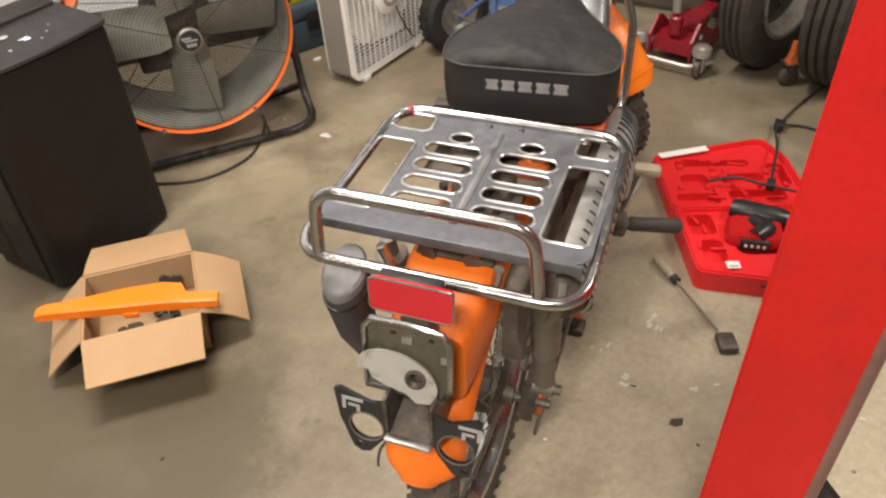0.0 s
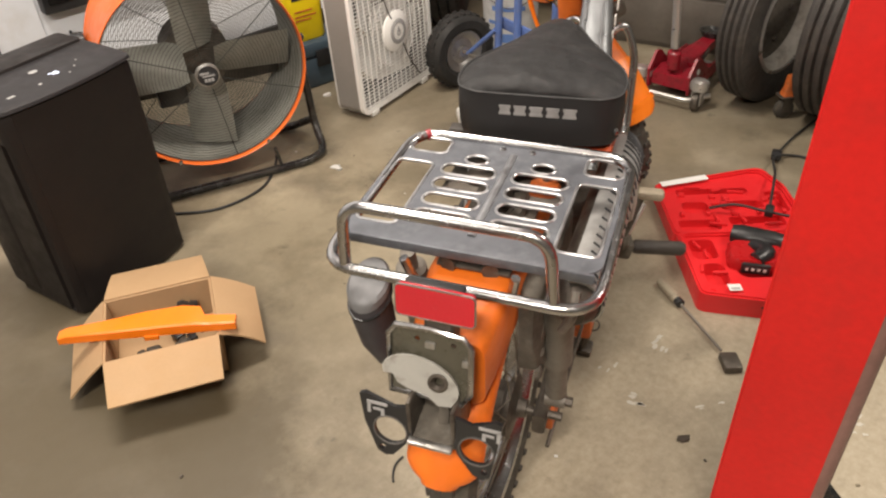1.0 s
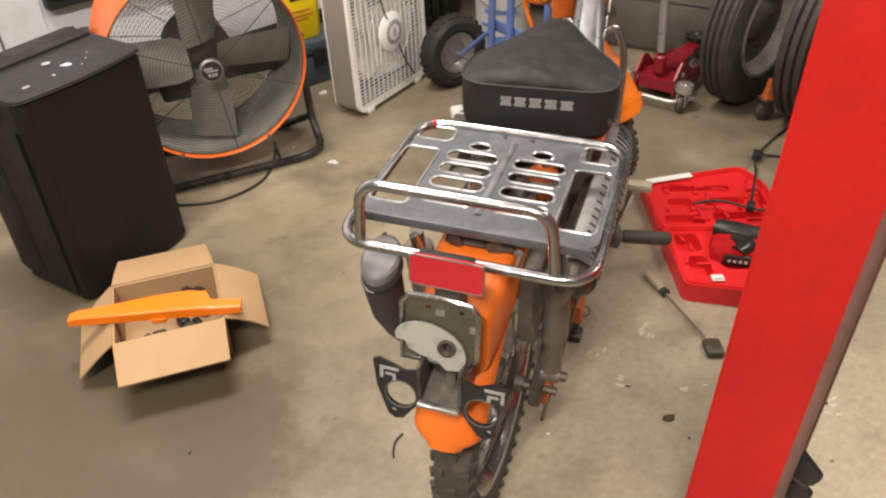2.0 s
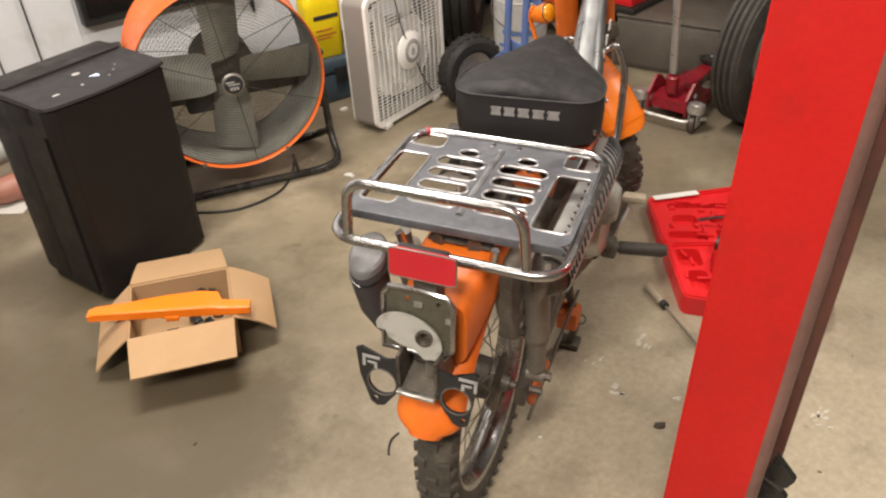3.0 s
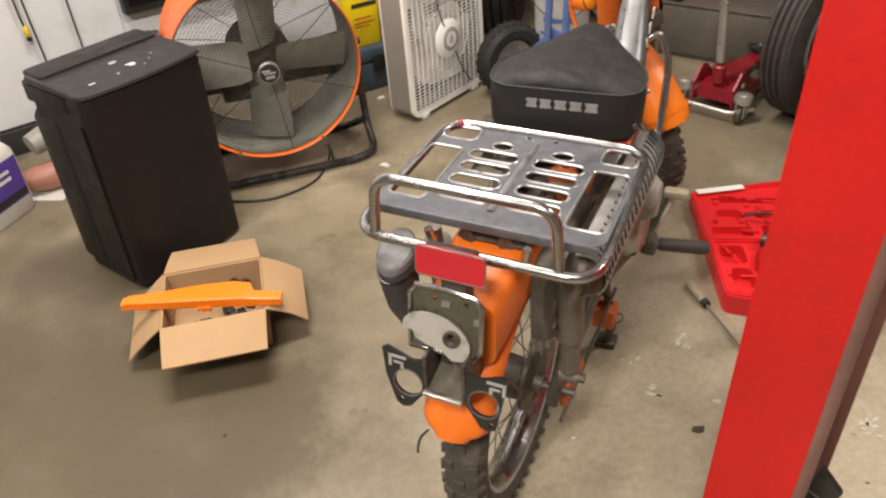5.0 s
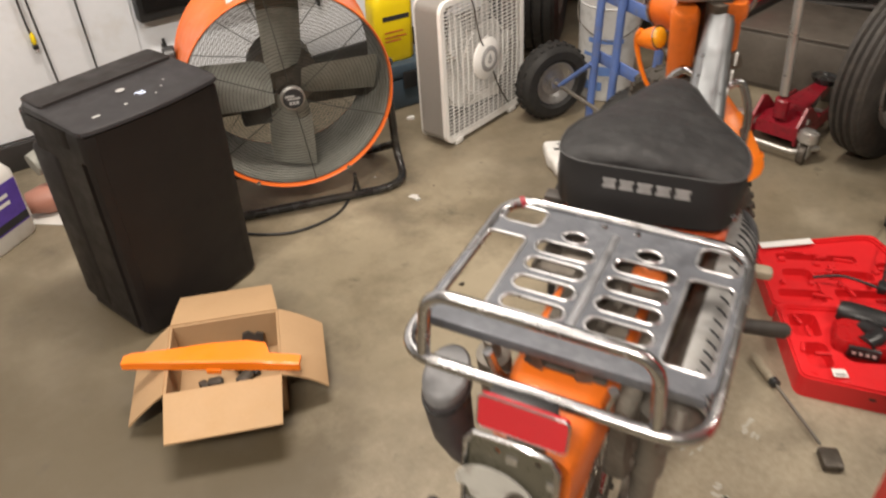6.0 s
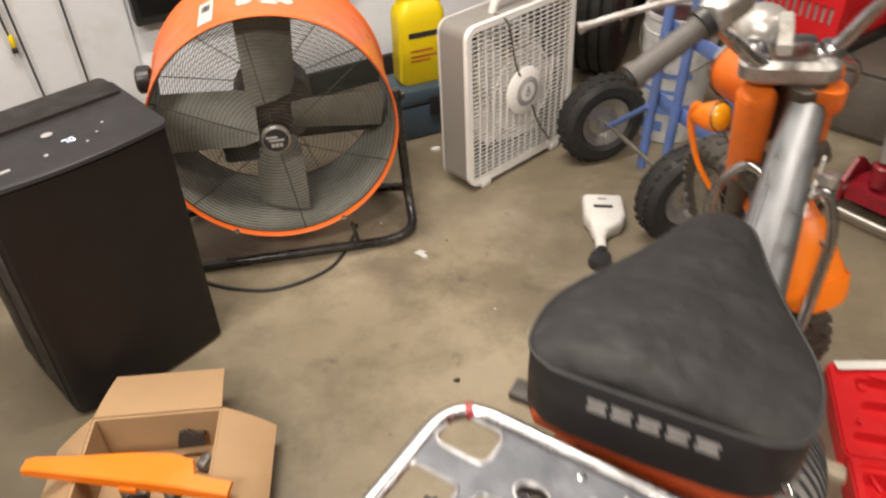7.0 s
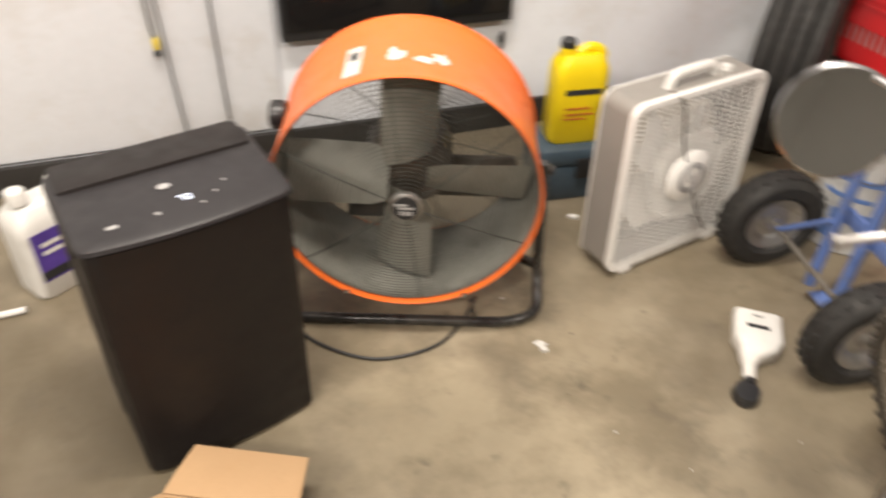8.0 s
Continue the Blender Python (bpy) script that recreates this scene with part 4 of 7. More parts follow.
    solid("red_rag", loft([[(x, y, z) for x, y in circle(0, 0, 0.055 * s, 14, 0.032 * s)] for z, s in ((0, 1), (0.022, 1.05), (0.034, 0.8), (0.040, 0.35))]), DARK_RED, "crumpled dark red rag in the cardboard box", "rag", inv @ pose(0.085, 0.06, 0.007, 0, 0, 10))
    bracket = [(-0.028, 0.0), (0.026, 0.0), (0.030, 0.030), (0.014, 0.036), (0.010, 0.030), (-0.006, 0.044), (-0.020, 0.040), (-0.026, 0.020)]
    solid("dark_bracket", stand_up(plate(bracket, [], -0.004, 0.004)), PEG_RUBBER, "dark jagged metal bracket leaning in the box corner", "bracket", inv @ pose(L - 0.075, D - 0.026, 0.038, -10, 0, 4))


carton()


# ---- red lift column ----
def lift_column():
    t = thing("lift_column", "tall red painted steel lift column with a dark open side", "lift column", pose(0.155, 0.828, 0, 0, 0, -5))
    # an open channel: front plate, two sides, return lips
    H = 2.9
    out = [(0, 0), (0.130, 0), (0.130, 0.008), (0.008, 0.008), (0.008, 0.122), (0.03, 0.122), (0.03, 0.13), (0, 0.13)]
    b = loft([[(x, y, z) for x, y in out] for z in (0.016, H)])
    bmesh.ops.bevel(b, geom=[e for e in b.edges if abs(e.verts[0].co.z - e.verts[1].co.z) > 1 and e.verts[0].co.y < 0.002 and e.verts[0].co.x < 0.1], offset=0.004, segments=3, affect="EDGES")
    part("channel", b, RED_PAINT, t)
    # the far corner is rounded; its brown-grey mixes rubbed paint with painted shade, its side wall turns back to a
    # dark guide rail
    arc = [(0.1302 + 0.018 * math.sin(radians(a)), 0.018 - 0.018 * math.cos(radians(a))) for a in range(0, 91, 15)]
    ring = [(x, y) for x, y in arc] + [(0.1482, 0.122), (0.118, 0.122), (0.118, 0.114), (0.1402, 0.114), (0.1402, 0.018), (0.1302, 0.0085)]
    part("rounded_edge", loft([[(x, y, z) for x, y in ring] for z in (0.016, H)]), SHADED_EDGE, t, "rubbed brown-grey rounded edge and side wall, shade in the colour")
    part("base_plate", block(0.004, 0.27, 0.01, 0.20, 0.0, 0.015, 0.003), BLACK_PAINT, t, "black steel base plate")
    # black block fills the guide gap, so its shade is painted
    part("gap_shade", block(0.120, 0.1500, 0.1222, 0.136, 0.02, H, 0.0005), BLACK_PAINT, t, "black strip painting the shade of the guide gap")
    part("side_rail", block(0.120, 0.168, 0.1362, 0.190, 0.02, H, 0.003), OLD_RED, t, "dull brown-red guide rail")
    lug = [(0, 0), (0.036, 0.002), (0.041, 0.008), (0.046, 0.030), (0.042, 0.036), (0, 0.062)]
    for z, turn in ((0.272, 8), (0.215, 0)):
        lp = part("lug_plate", moved(stand_up(plate(lug, [], -0.006, 0.006)), pose(0.1485, 0.080, z, 0, turn, -12)), BLACK_PAINT, t, "black steel lug with a worn edge")
        part("lug_edge", moved(block(0.0, 0.038, -0.008, 0.008, -0.004, 0.0, 0.001), pose(0.1485, 0.080, z, 0, turn + 6, -12)), GREASY, lp)
    for bx, by in ((0.245, 0.03), (0.245, 0.17), (0.08, 0.17)):
        part("anchor_bolt", moved(lathe([(0, 0.02), (0.008, 0.02), (0.008, 0.012), (0.014, 0.012), (0.014, 0), (0, 0)], 6), pose(bx, by, 0.016)), GREASY, t)


lift_column()


# ---- red tool case ----
def tool_case():
    # lid lies flat behind the tray; hinge along local x
    hl, hr = Vector((-0.056, 1.873, 0)), Vector((0.300, 2.03, 0))
    ang = math.degrees(math.atan2(hr.y - hl.y, hr.x - hl.x))
    t = thing("tool_case", "open red moulded plastic tool case lying on the concrete", "tool case", pose(hl.x, hl.y, 0, 0, 0, ang))
    L, D, TRAY = 0.40, 0.272, 0.064

    def shell(y0, y1, h, pockets, name, label):
        base = block(0.006, L - 0.006, y0 + 0.006, y1 - 0.006, 0.003, 0.012, 0.003)
        far, slant = (y1, 1) if abs(y1) > abs(y0) else (y0, -1)
        near = y0 + y1 - far
        shape = [(0, near), (L, near), (L, far - slant * 0.03), (L * 0.90, far + slant * 0.075), (L * 0.80, far + slant * 0.075), (0, far)]
        cx, cy = L * 0.49, (y0 + y1) / 2 + slant * 0.022
        ring = [(p.x, p.y) for p in corner_path([(x, y, 0) for x, y in shape], 0.022, 4, closed=True)]
        if slant < 0:
            ring.reverse()
        inset = [(cx + (x - cx) * 0.92, cy + (y - cy) * 0.90) for x, y in ring]
        rim = plate(ring, [inset], 0.0, h)
        bmesh.ops.bevel(rim, geom=[e for e in rim.edges if abs(e.verts[0].co.z - e.verts[1].co.z) < 1e-5 and e.verts[0].co.z > h - 1e-4 and e.is_manifold and e.calc_face_angle(0) > 1], offset=0.005, segments=2, affect="EDGES")
        p = part(name, joined(base, rim), RED_PLASTIC, t, label)
        deck = plate([(cx + (x - cx) * 0.925, cy + (y - cy) * 0.905) for x, y in ring], [round_rect(*q) for q in pockets], h - 0.022, h - 0.012)
        part("moulded_deck", deck, RED_PLASTIC, p)
        for cx, cy, w, d, r in pockets:
            wallr = plate(round_rect(cx, cy, w + 0.006, d + 0.006, r), [round_rect(cx, cy, w, d, r)], 0.012, h - 0.0225)
            part("pocket_wall", wallr, RED_PLASTIC, p)
        return p

    tray = shell(-D, -0.004, TRAY, [(0.20, -0.13, 0.15, 0.15, 0.03), (0.06, -0.075, 0.07, 0.085, 0.015), (0.065, -0.185, 0.06, 0.09, 0.02), (0.335, -0.09, 0.07, 0.12, 0.02), (0.33, -0.215, 0.08, 0.05, 0.02)], "tray", "deep red tray with moulded pockets")
    lid = shell(0.004, 0.275, 0.050, [(0.09, 0.06, 0.12, 0.05, 0.012), (0.26, 0.07, 0.16, 0.05, 0.012), (0.10, 0.15, 0.08, 0.06, 0.02), (0.24, 0.155, 0.13, 0.05, 0.02), (0.35, 0.17, 0.05, 0.11, 0.015), (0.17, 0.235, 0.22, 0.03, 0.01)], "lid", "shallow red lid with moulded ribs")
    ribs = random.Random(11)
    for i in range(16):
        x, y = 0.05 + 0.30 * ribs.random(), 0.035 + 0.235 * ribs.random()
        w, d = ribs.choice(((0.05, 0.008), (0.03, 0.010), (0.008, 0.045), (0.018, 0.018)))
        part("lid_rib", moved(block(-w / 2, w / 2, -d / 2, d / 2, 0.036, 0.047, 0.002), pose(x, y, 0, 0, 0, ribs.choice((0, 0, 14, -10)))), RED_PLASTIC, lid)
    for i in range(10):
        x, y = 0.03 + 0.34 * ribs.random(), -0.03 - 0.22 * ribs.random()
        w, d = ribs.choice(((0.04, 0.008), (0.008, 0.035), (0.016, 0.016)))
        part("tray_rib", moved(block(-w / 2, w / 2, -d / 2, d / 2, TRAY - 0.013, TRAY - 0.003, 0.002), pose(x, y, 0, 0, 0, ribs.choice((0, 0, 20, -15)))), RED_PLASTIC, tray)
    for i in range(5):
        x = 0.05 + 0.075 * i
        part("lid_rib", block(x - 0.006, x + 0.006, 0.10, 0.118, 0.038, 0.05, 0.003), RED_PLASTIC, lid)
    part("lid_label", moved(block(-0.002, 0.155, -0.013, 0.013, 0.0505, 0.0515), pose(0.022, 0.266, 0, 0, 0, 13)), WHITE_PRINT, lid, "white paper label")
    for x in (0.09, 0.31):
        part("hinge", rod((x - 0.03, 0.0, 0.045), (x + 0.03, 0.0, 0.045), 0.007, 10), RED_PLASTIC, t)
        la = part("latch", block(x - 0.022, x + 0.022, -D - 0.008, -D - 0.0005, 0.02, 0.060, 0.003), RED_PLASTIC, t)
    part("price_sticker", block(0.075, 0.108, -D + 0.002, -D + 0.028, TRAY + 0.0005, TRAY + 0.0015), WHITE_PRINT, t, "white sticker with dark print")
    part("sticker_print", block(0.08, 0.103, -D + 0.006, -D + 0.013, TRAY + 0.0017, TRAY + 0.0023), GREY_PRINT, t)
    part("carry_grip", tube(corner_path([(0.15, -D, 0.035), (0.15, -D - 0.03, 0.035), (0.25, -D - 0.03, 0.035), (0.25, -D, 0.035)], 0.012), 0.009, 10), BLACK_PLASTIC, t, "black carrying handle")

    m = pose(hl.x, hl.y, 0, 0, 0, ang)
    d = thing("cordless_driver", "red and black cordless impact driver lying in the open case", "power tool", m @ pose(0.180, -0.135, 0.034, 0, 0, -14) @ Matrix.Diagonal((1.25, 1.15, 1.0, 1)))
    part("battery", loft([[(x, y, z) for x, y in round_rect(0, 0, 0.115 * s, 0.085 * s, 0.02)] for z, s in ((0, 0.92), (0.01, 1), (0.042, 1), (0.052, 0.9))]), RED_DRIVER, d, "red battery pack")
    part("battery_foot", block(-0.03, 0.03, -0.048, -0.03, 0.012, 0.046, 0.005), BLACK_PLASTIC, d)
    for i in range(4):
        part("charge_light", block(-0.021 + 0.012 * i, -0.015 + 0.012 * i, -0.0495, -0.0482, 0.026, 0.034), WHITE_PRINT, d)
    part("motor_housing", moved(lathe([(0, -0.07), (0.022, -0.068), (0.027, -0.05), (0.027, 0.02), (0.022, 0.05), (0.012, 0.07), (0, 0.072)], 22), pose(0.02, 0.060, 0.045, 0, 90, -12)), BLACK_PLASTIC, d, "black motor housing")
    part("driver_grip", tube(smooth_path([(0.0, 0.03, 0.045), (0.02, -0.005, 0.058), (0.0, -0.03, 0.05)], 5), 0.019, 12), BLACK_PLASTIC, d)
    return m


case_m = tool_case()
solid("wire_lead", tube(smooth_path([case_m @ Vector((0.13, 0.12, 0.056)), case_m @ Vector((0.20, 0.105, 0.075)), case_m @ Vector((0.27, 0.05, 0.085)), case_m @ Vector((0.36, -0.01, 0.095))], 8), 0.004, 8), CABLE, "black rubber lead lying over the open red case", "lead")


def lead_rod():
    a, j = case_m @ Vector((0.275, 0.045, 0.09)), Vector((0.172, 2.49, 0.02))
    t = thing("test_lead", "thin grey test lead trailing from the case over the floor", "lead", Matrix())
    part("lead_wire", tube(smooth_path([a, a.lerp(j, 0.45) + Vector((0.0, 0.0, 0.03)), j, Vector((0.272, 2.80, 0.006)), Vector((0.40, 3.0, 0.006))], 7), 0.0042, 8), CABLE, t)
    part("lead_joint", moved(block(-0.016, 0.016, -0.022, 0.022, -0.012, 0.012, 0.005), Matrix.Translation(j)), BLACK_PLASTIC, t, "black junction of the lead")
    part("lead_branch", tube(smooth_path([j, Vector((0.215, 2.525, 0.008)), Vector((0.265, 2.53, 0.006)), Vector((0.34, 2.50, 0.006))], 6), 0.0042, 8), CABLE, t)
    part("lead_clip", moved(block(-0.012, 0.012, -0.02, 0.02, -0.01, 0.012, 0.004), Matrix.Translation(a)), BLACK_PLASTIC, t)


lead_rod()


def ratchet_driver():
    a, b = Vector((-0.04, 1.675, 0.014)), Vector((0.152, 1.465, 0.014))
    d = (b - a)
    m = Matrix.Translation(a) @ d.to_track_quat("X", "Z").to_matrix().to_4x4()
    L = d.length
    t = thing("screwdriver", "long screwdriver with a worn tan handle lying on the concrete", "screwdriver", m)
    part("handle", moved(lathe([(0, -0.03), (0.010, -0.028), (0.0135, -0.02), (0.0125, 0.03), (0.0135, 0.05), (0.009, 0.06), (0, 0.06)], 12), pose(0.0, 0, 0, 0, 90, 0)), PAD_RUBBER, t, "worn tan plastic handle")
    part("collar", moved(lathe([(0, 0.058), (0.012, 0.058), (0.012, 0.075), (0, 0.078)], 12), pose(0, 0, 0, 0, 90, 0)), BLACK_PLASTIC, t)
    part("shaft", rod((0.07, 0, 0), (L - 0.03, 0, -0.004), 0.0035, 8), SHOCK_STEEL, t)
    solid("rubber_pad", block(-0.022, 0.022, -0.028, 0.028, 0.0, 0.022, 0.006), GREASY, "small dark rubber block on the floor", "rubber block", pose(0.158, 1.452, 0, 0, 0, 25))


ratchet_driver()


# ---- hand truck, bucket, crates ----
def tyre_bm(R, w, sides=48):
    """A round rubber tyre about the z axis."""
    h = w / 2
    return lathe([(R * 0.58, -h * 0.75), (R * 0.66, -h), (R * 0.86, -h * 0.98), (R * 0.96, -h * 0.72), (R, -h * 0.3), (R, h * 0.3), (R * 0.96, h * 0.72), (R * 0.86, h * 0.98), (R * 0.66, h), (R * 0.58, h * 0.75)], sides, closed=True)


def wheel_turn(axis):
    return Vector(axis).to_track_quat("Z", "Y").to_matrix().to_4x4()


def hand_truck():
    hl, hr = Vector((-1.066, 2.69, 0.151)), Vector((-0.668, 2.44, 0.151))
    ax = (hr - hl).normalized()
    back = Vector((-ax.y, ax.x, 0))                 # away from the camera
    t = thing("hand_truck", "blue tubular hand truck with two fat black tyres", "hand truck", Matrix())
    for hub in (hl, hr):
        m = Matrix.Translation(hub) @ wheel_turn(ax)
        w = part("wheel", moved(tyre_bm(0.148, 0.088), m), TRUCK_TYRE, t, "fat black pneumatic tyre")
        part("wheel_disc", moved(lathe([(0, -0.03), (0.022, -0.03), (0.024, -0.018), (0.05, -0.014), (0.066, -0.026), (0.082, -0.034), (0.084, 0.034), (0.066, 0.026), (0.05, 0.014), (0.024, 0.018), (0.022, 0.03), (0, 0.03)], 32), m), ALLOY, w, "dull metal wheel disc")
        for k in range(26):
            a = 2 * math.pi * k / 26
            for sgn in (-1, 1):
                kb = block(-0.006, 0.006, -0.010, 0.010, 0.0, 0.007, 0.002, 1)
                moved(kb, m @ Matrix.Rotation(a + sgn * 0.06, 4, "Z") @ Matrix.Translation((0.145, 0, sgn * 0.018)) @ Matrix.Rotation(radians(90), 4, "Y"))
                part("tread_block", kb, TRUCK_TYRE, w)
    part("axle", rod(hl - ax * 0.04, hr + ax * 0.04, 0.0075, 10), SHOCK_STEEL, t)
    mid = (hl + hr) / 2
    lean = Vector((0, 0, 1)) + back * 0.02
    for s in (-0.045, 0.066, 0.270):
        foot = mid + ax * s + back * 0.045 - Vector((0, 0, 0.085))
        part("rail", rod(foot, foot + lean * 1.10, 0.0145, 12), BLUE_PAINT, t, "blue steel tube")
    for z in (0.30, 0.52, 0.80):
        a = mid + ax * 0.11 + back * (0.045 + 0.02 * z) - Vector((0, 0, 0.151 - z))
        part("cross_plate", moved(block(-0.165, 0.165, -0.004, 0.004, -0.022, 0.022, 0.002), Matrix.Translation(a + back * 0.018) @ ax.to_track_quat("X", "Z").to_matrix().to_4x4()), BLUE_PAINT, t, "flat blue cross strap")
    for hub, s in ((hl, -0.045), (hr, 0.27)):
        up = mid + ax * s + back * 0.035 + Vector((0, 0, 0.13))
        part("brace", rod(hub + ax * (0.055 if s < 0 else -0.055), up, 0.009, 8), BLUE_PAINT, t, "flat blue wheel brace")
    toe = mid - back * 0.0 - Vector((0, 0, 0.138))
    part("toe_plate", moved(block(-0.06, 0.24, 0.07, 0.26, 0.0, 0.006, 0.002), Matrix.Translation(toe) @ ax.to_track_quat("X", "Z").to_matrix().to_4x4()), BLUE_PAINT, t)
    return mid, ax, back


truck_mid, truck_ax, truck_back = hand_truck()


def bucket():
    c = Vector((-0.965, 3.005, 0))
    t = thing("plastic_bucket", "white plastic bucket with blue print behind the hand truck", "bucket", pose(c.x, c.y, 0.0, 0, 0, 20) @ Matrix.Diagonal((0.82, 0.82, 0.95, 1)))
    part("pail", lathe([(0, 0.002), (0.128, 0.002), (0.132, 0.006), (0.150, 0.45), (0.156, 0.455), (0.156, 0.470), (0.146, 0.470), (0.126, 0.02), (0, 0.02)], 40), BUCKET_WHITE, t)
    # a black domed disc closes the pail just below its rim
    part("black_disc", moved(lathe([(0, 0.014), (0.06, 0.02), (0.12, 0.008), (0.138, 0.0), (0, 0.0)], 24), pose(0, 0, 0.435)), BLACK_PLASTIC, t, "black domed disc just below the bucket's rim")
    for z in (0.405,):
        part("rib", moved(lathe([(0.147, -0.004), (0.152, 0), (0.148, 0.004)], 40, True), pose(0, 0, z)), BUCKET_WHITE, t)
    for a0, a1, z0, z1 in ((-130, -60, 0.26, 0.28), (-140, -70, 0.20, 0.215), (-120, -50, 0.12, 0.16), (-135, -95, 0.05, 0.09)):
        secs = []
        for k in range(9):
            a = radians(a0 + (a1 - a0) * k / 8)
            secs.append([((0.1315 + 0.0445 * z + o) * math.cos(a), (0.1315 + 0.0445 * z + o) * math.sin(a), z) for z, o in ((z0, 0.0008), (z1, 0.0008), (z1, -0.002), (z0, -0.002))])
        part("print_bar", loft(secs), BLUE_PRINT, t, "blue bar of unreadable print")
    part("bail_handle", tube(smooth_path([(0.155, 0, 0.40), (0.14, -0.08, 0.33), (0, -0.165, 0.28), (-0.14, -0.08, 0.33), (-0.155, 0, 0.40)], 6), 0.0025, 6), GREASY, t)


bucket()


def crate(m):
    t = thing("red_crate", "red plastic crate with slotted sides", "crate", m, group="stacked red crates")
    L, W, H = 0.46, 0.34, 0.20
    part("crate_floor", block(-L / 2, L / 2, -W / 2, W / 2, 0.0, 0.012), RED_PLASTIC, t)
    for sy in (-1, 1):
        holes = [round_rect(-0.1925 + 0.0275 * i, 0.10, 0.015, 0.062, 0.004, 2) for i in range(15)]
        part("long_side", moved(stand_up(plate(round_rect(0, H / 2 + 0.006, L, H, 0.012), holes, -0.004, 0.004)), pose(0, sy * (W / 2 - 0.004), 0)), RED_PLASTIC, t, "slotted red side")
    for sx in (-1, 1):
        holes = [round_rect(-0.11 + 0.0275 * i, 0.09, 0.015, 0.062, 0.004, 2) for i in range(9)] + [round_rect(0, 0.160, 0.12, 0.03, 0.012, 3)]
        part("short_side", moved(stand_up(plate(round_rect(0, H / 2 + 0.006, W - 0.02, H, 0.012), holes, -0.004, 0.004)), pose(sx * (L / 2 - 0.004), 0, 0, 0, 0, 90)), RED_PLASTIC, t, "slotted red side")
    part("packed_block", block(-L / 2 + 0.02, L / 2 - 0.02, -W / 2 + 0.03, W / 2 - 0.03, 0.0125, 0.13, 0.01), WHITE_PLASTIC, t, "pale packed contents")
    part("rim", moved(plate(round_rect(0, 0, L + 0.016, W + 0.016, 0.02), [round_rect(0, 0, L - 0.012, W - 0.012, 0.015)], 0, 0.014), pose(0, 0, H)), RED_PLASTIC, t)


def bench():
    t = thing("steel_bench", "dark steel workbench with a lower shelf and tube rail", "workbench", pose(0.05, 3.98, 0, 0, 0, 12))
    part("top_slab", block(-1.3, 1.4, -0.05, 0.65, 0.56, 0.62, 0.006), DARK_METAL, t)
    part("lower_shelf", block(-1.25, 1.35, 0.0, 0.6, 0.14, 0.17, 0.004), DARK_METAL, t)
    part("front_rail", rod((-1.25, -0.03, 0.20), (1.35, -0.03, 0.20), 0.022, 12), DARK_METAL, t)
    part("back_sheet", block(-1.25, 1.35, 0.56, 0.58, 0.17, 0.56), DARK_METAL, t)
    for x in (-1.22, -0.15, 1.3):
        for y in (0.03, 0.55):
            part("leg", block(x - 0.03, x + 0.03, y - 0.03, y + 0.03, 0.0, 0.56, 0.004), DARK_METAL, t)


bench()
plinth = thing("low_table", "low black steel table under the red crates", "table", pose(-0.97, 3.68, 0, 0, 0, -16))
part("deck", block(-0.50, 0.50, -0.21, 0.21, 0.235, 0.27, 0.006), DARK_METAL, plinth)
part("back_panel", block(-0.46, 0.46, 0.18, 0.195, 0.04, 0.2345, 0.002), DARK_METAL, plinth)
for px in (-0.48, 0.22):
    for py in (-0.19, 0.19):
        part("leg", block(px - 0.018, px + 0.018, py - 0.018, py + 0.018, 0.0, 0.2345, 0.003), BLACK_PAINT, plinth)
for x, y, z, r in ((-1.192, 3.735, 0.271, -16), (-0.744, 3.606, 0.271, -16), (-1.185, 3.73, 0.486, -14), (-0.74, 3.61, 0.486, -17), (-1.19, 3.735, 0.701, -16), (-0.742, 3.606, 0.701, -15)):
    crate(pose(x, y, z, 0, 0, r))


# an added brown box; its colour stands for shaded floor below the bench
cabinet = thing("shade_box", "low dark brown box added for the shaded floor under the bench", "cabinet", pose(-0.47, 3.335, 0, 0, 0, -4))
part("shade_box_body", block(-0.15, 0.40, 0.0, 0.42, 0.0, 0.232, 0.006), BROWN_SHADE, cabinet)
part("shade_box_top", block(-0.154, 0.404, -0.006, 0.424, 0.233, 0.243, 0.003), BROWN_SHADE, cabinet, "overhanging brown top")
part("shade_box_front", block(-0.142, 0.392, -0.010, -0.001, 0.02, 0.224, 0.003), BROWN_SHADE, cabinet)


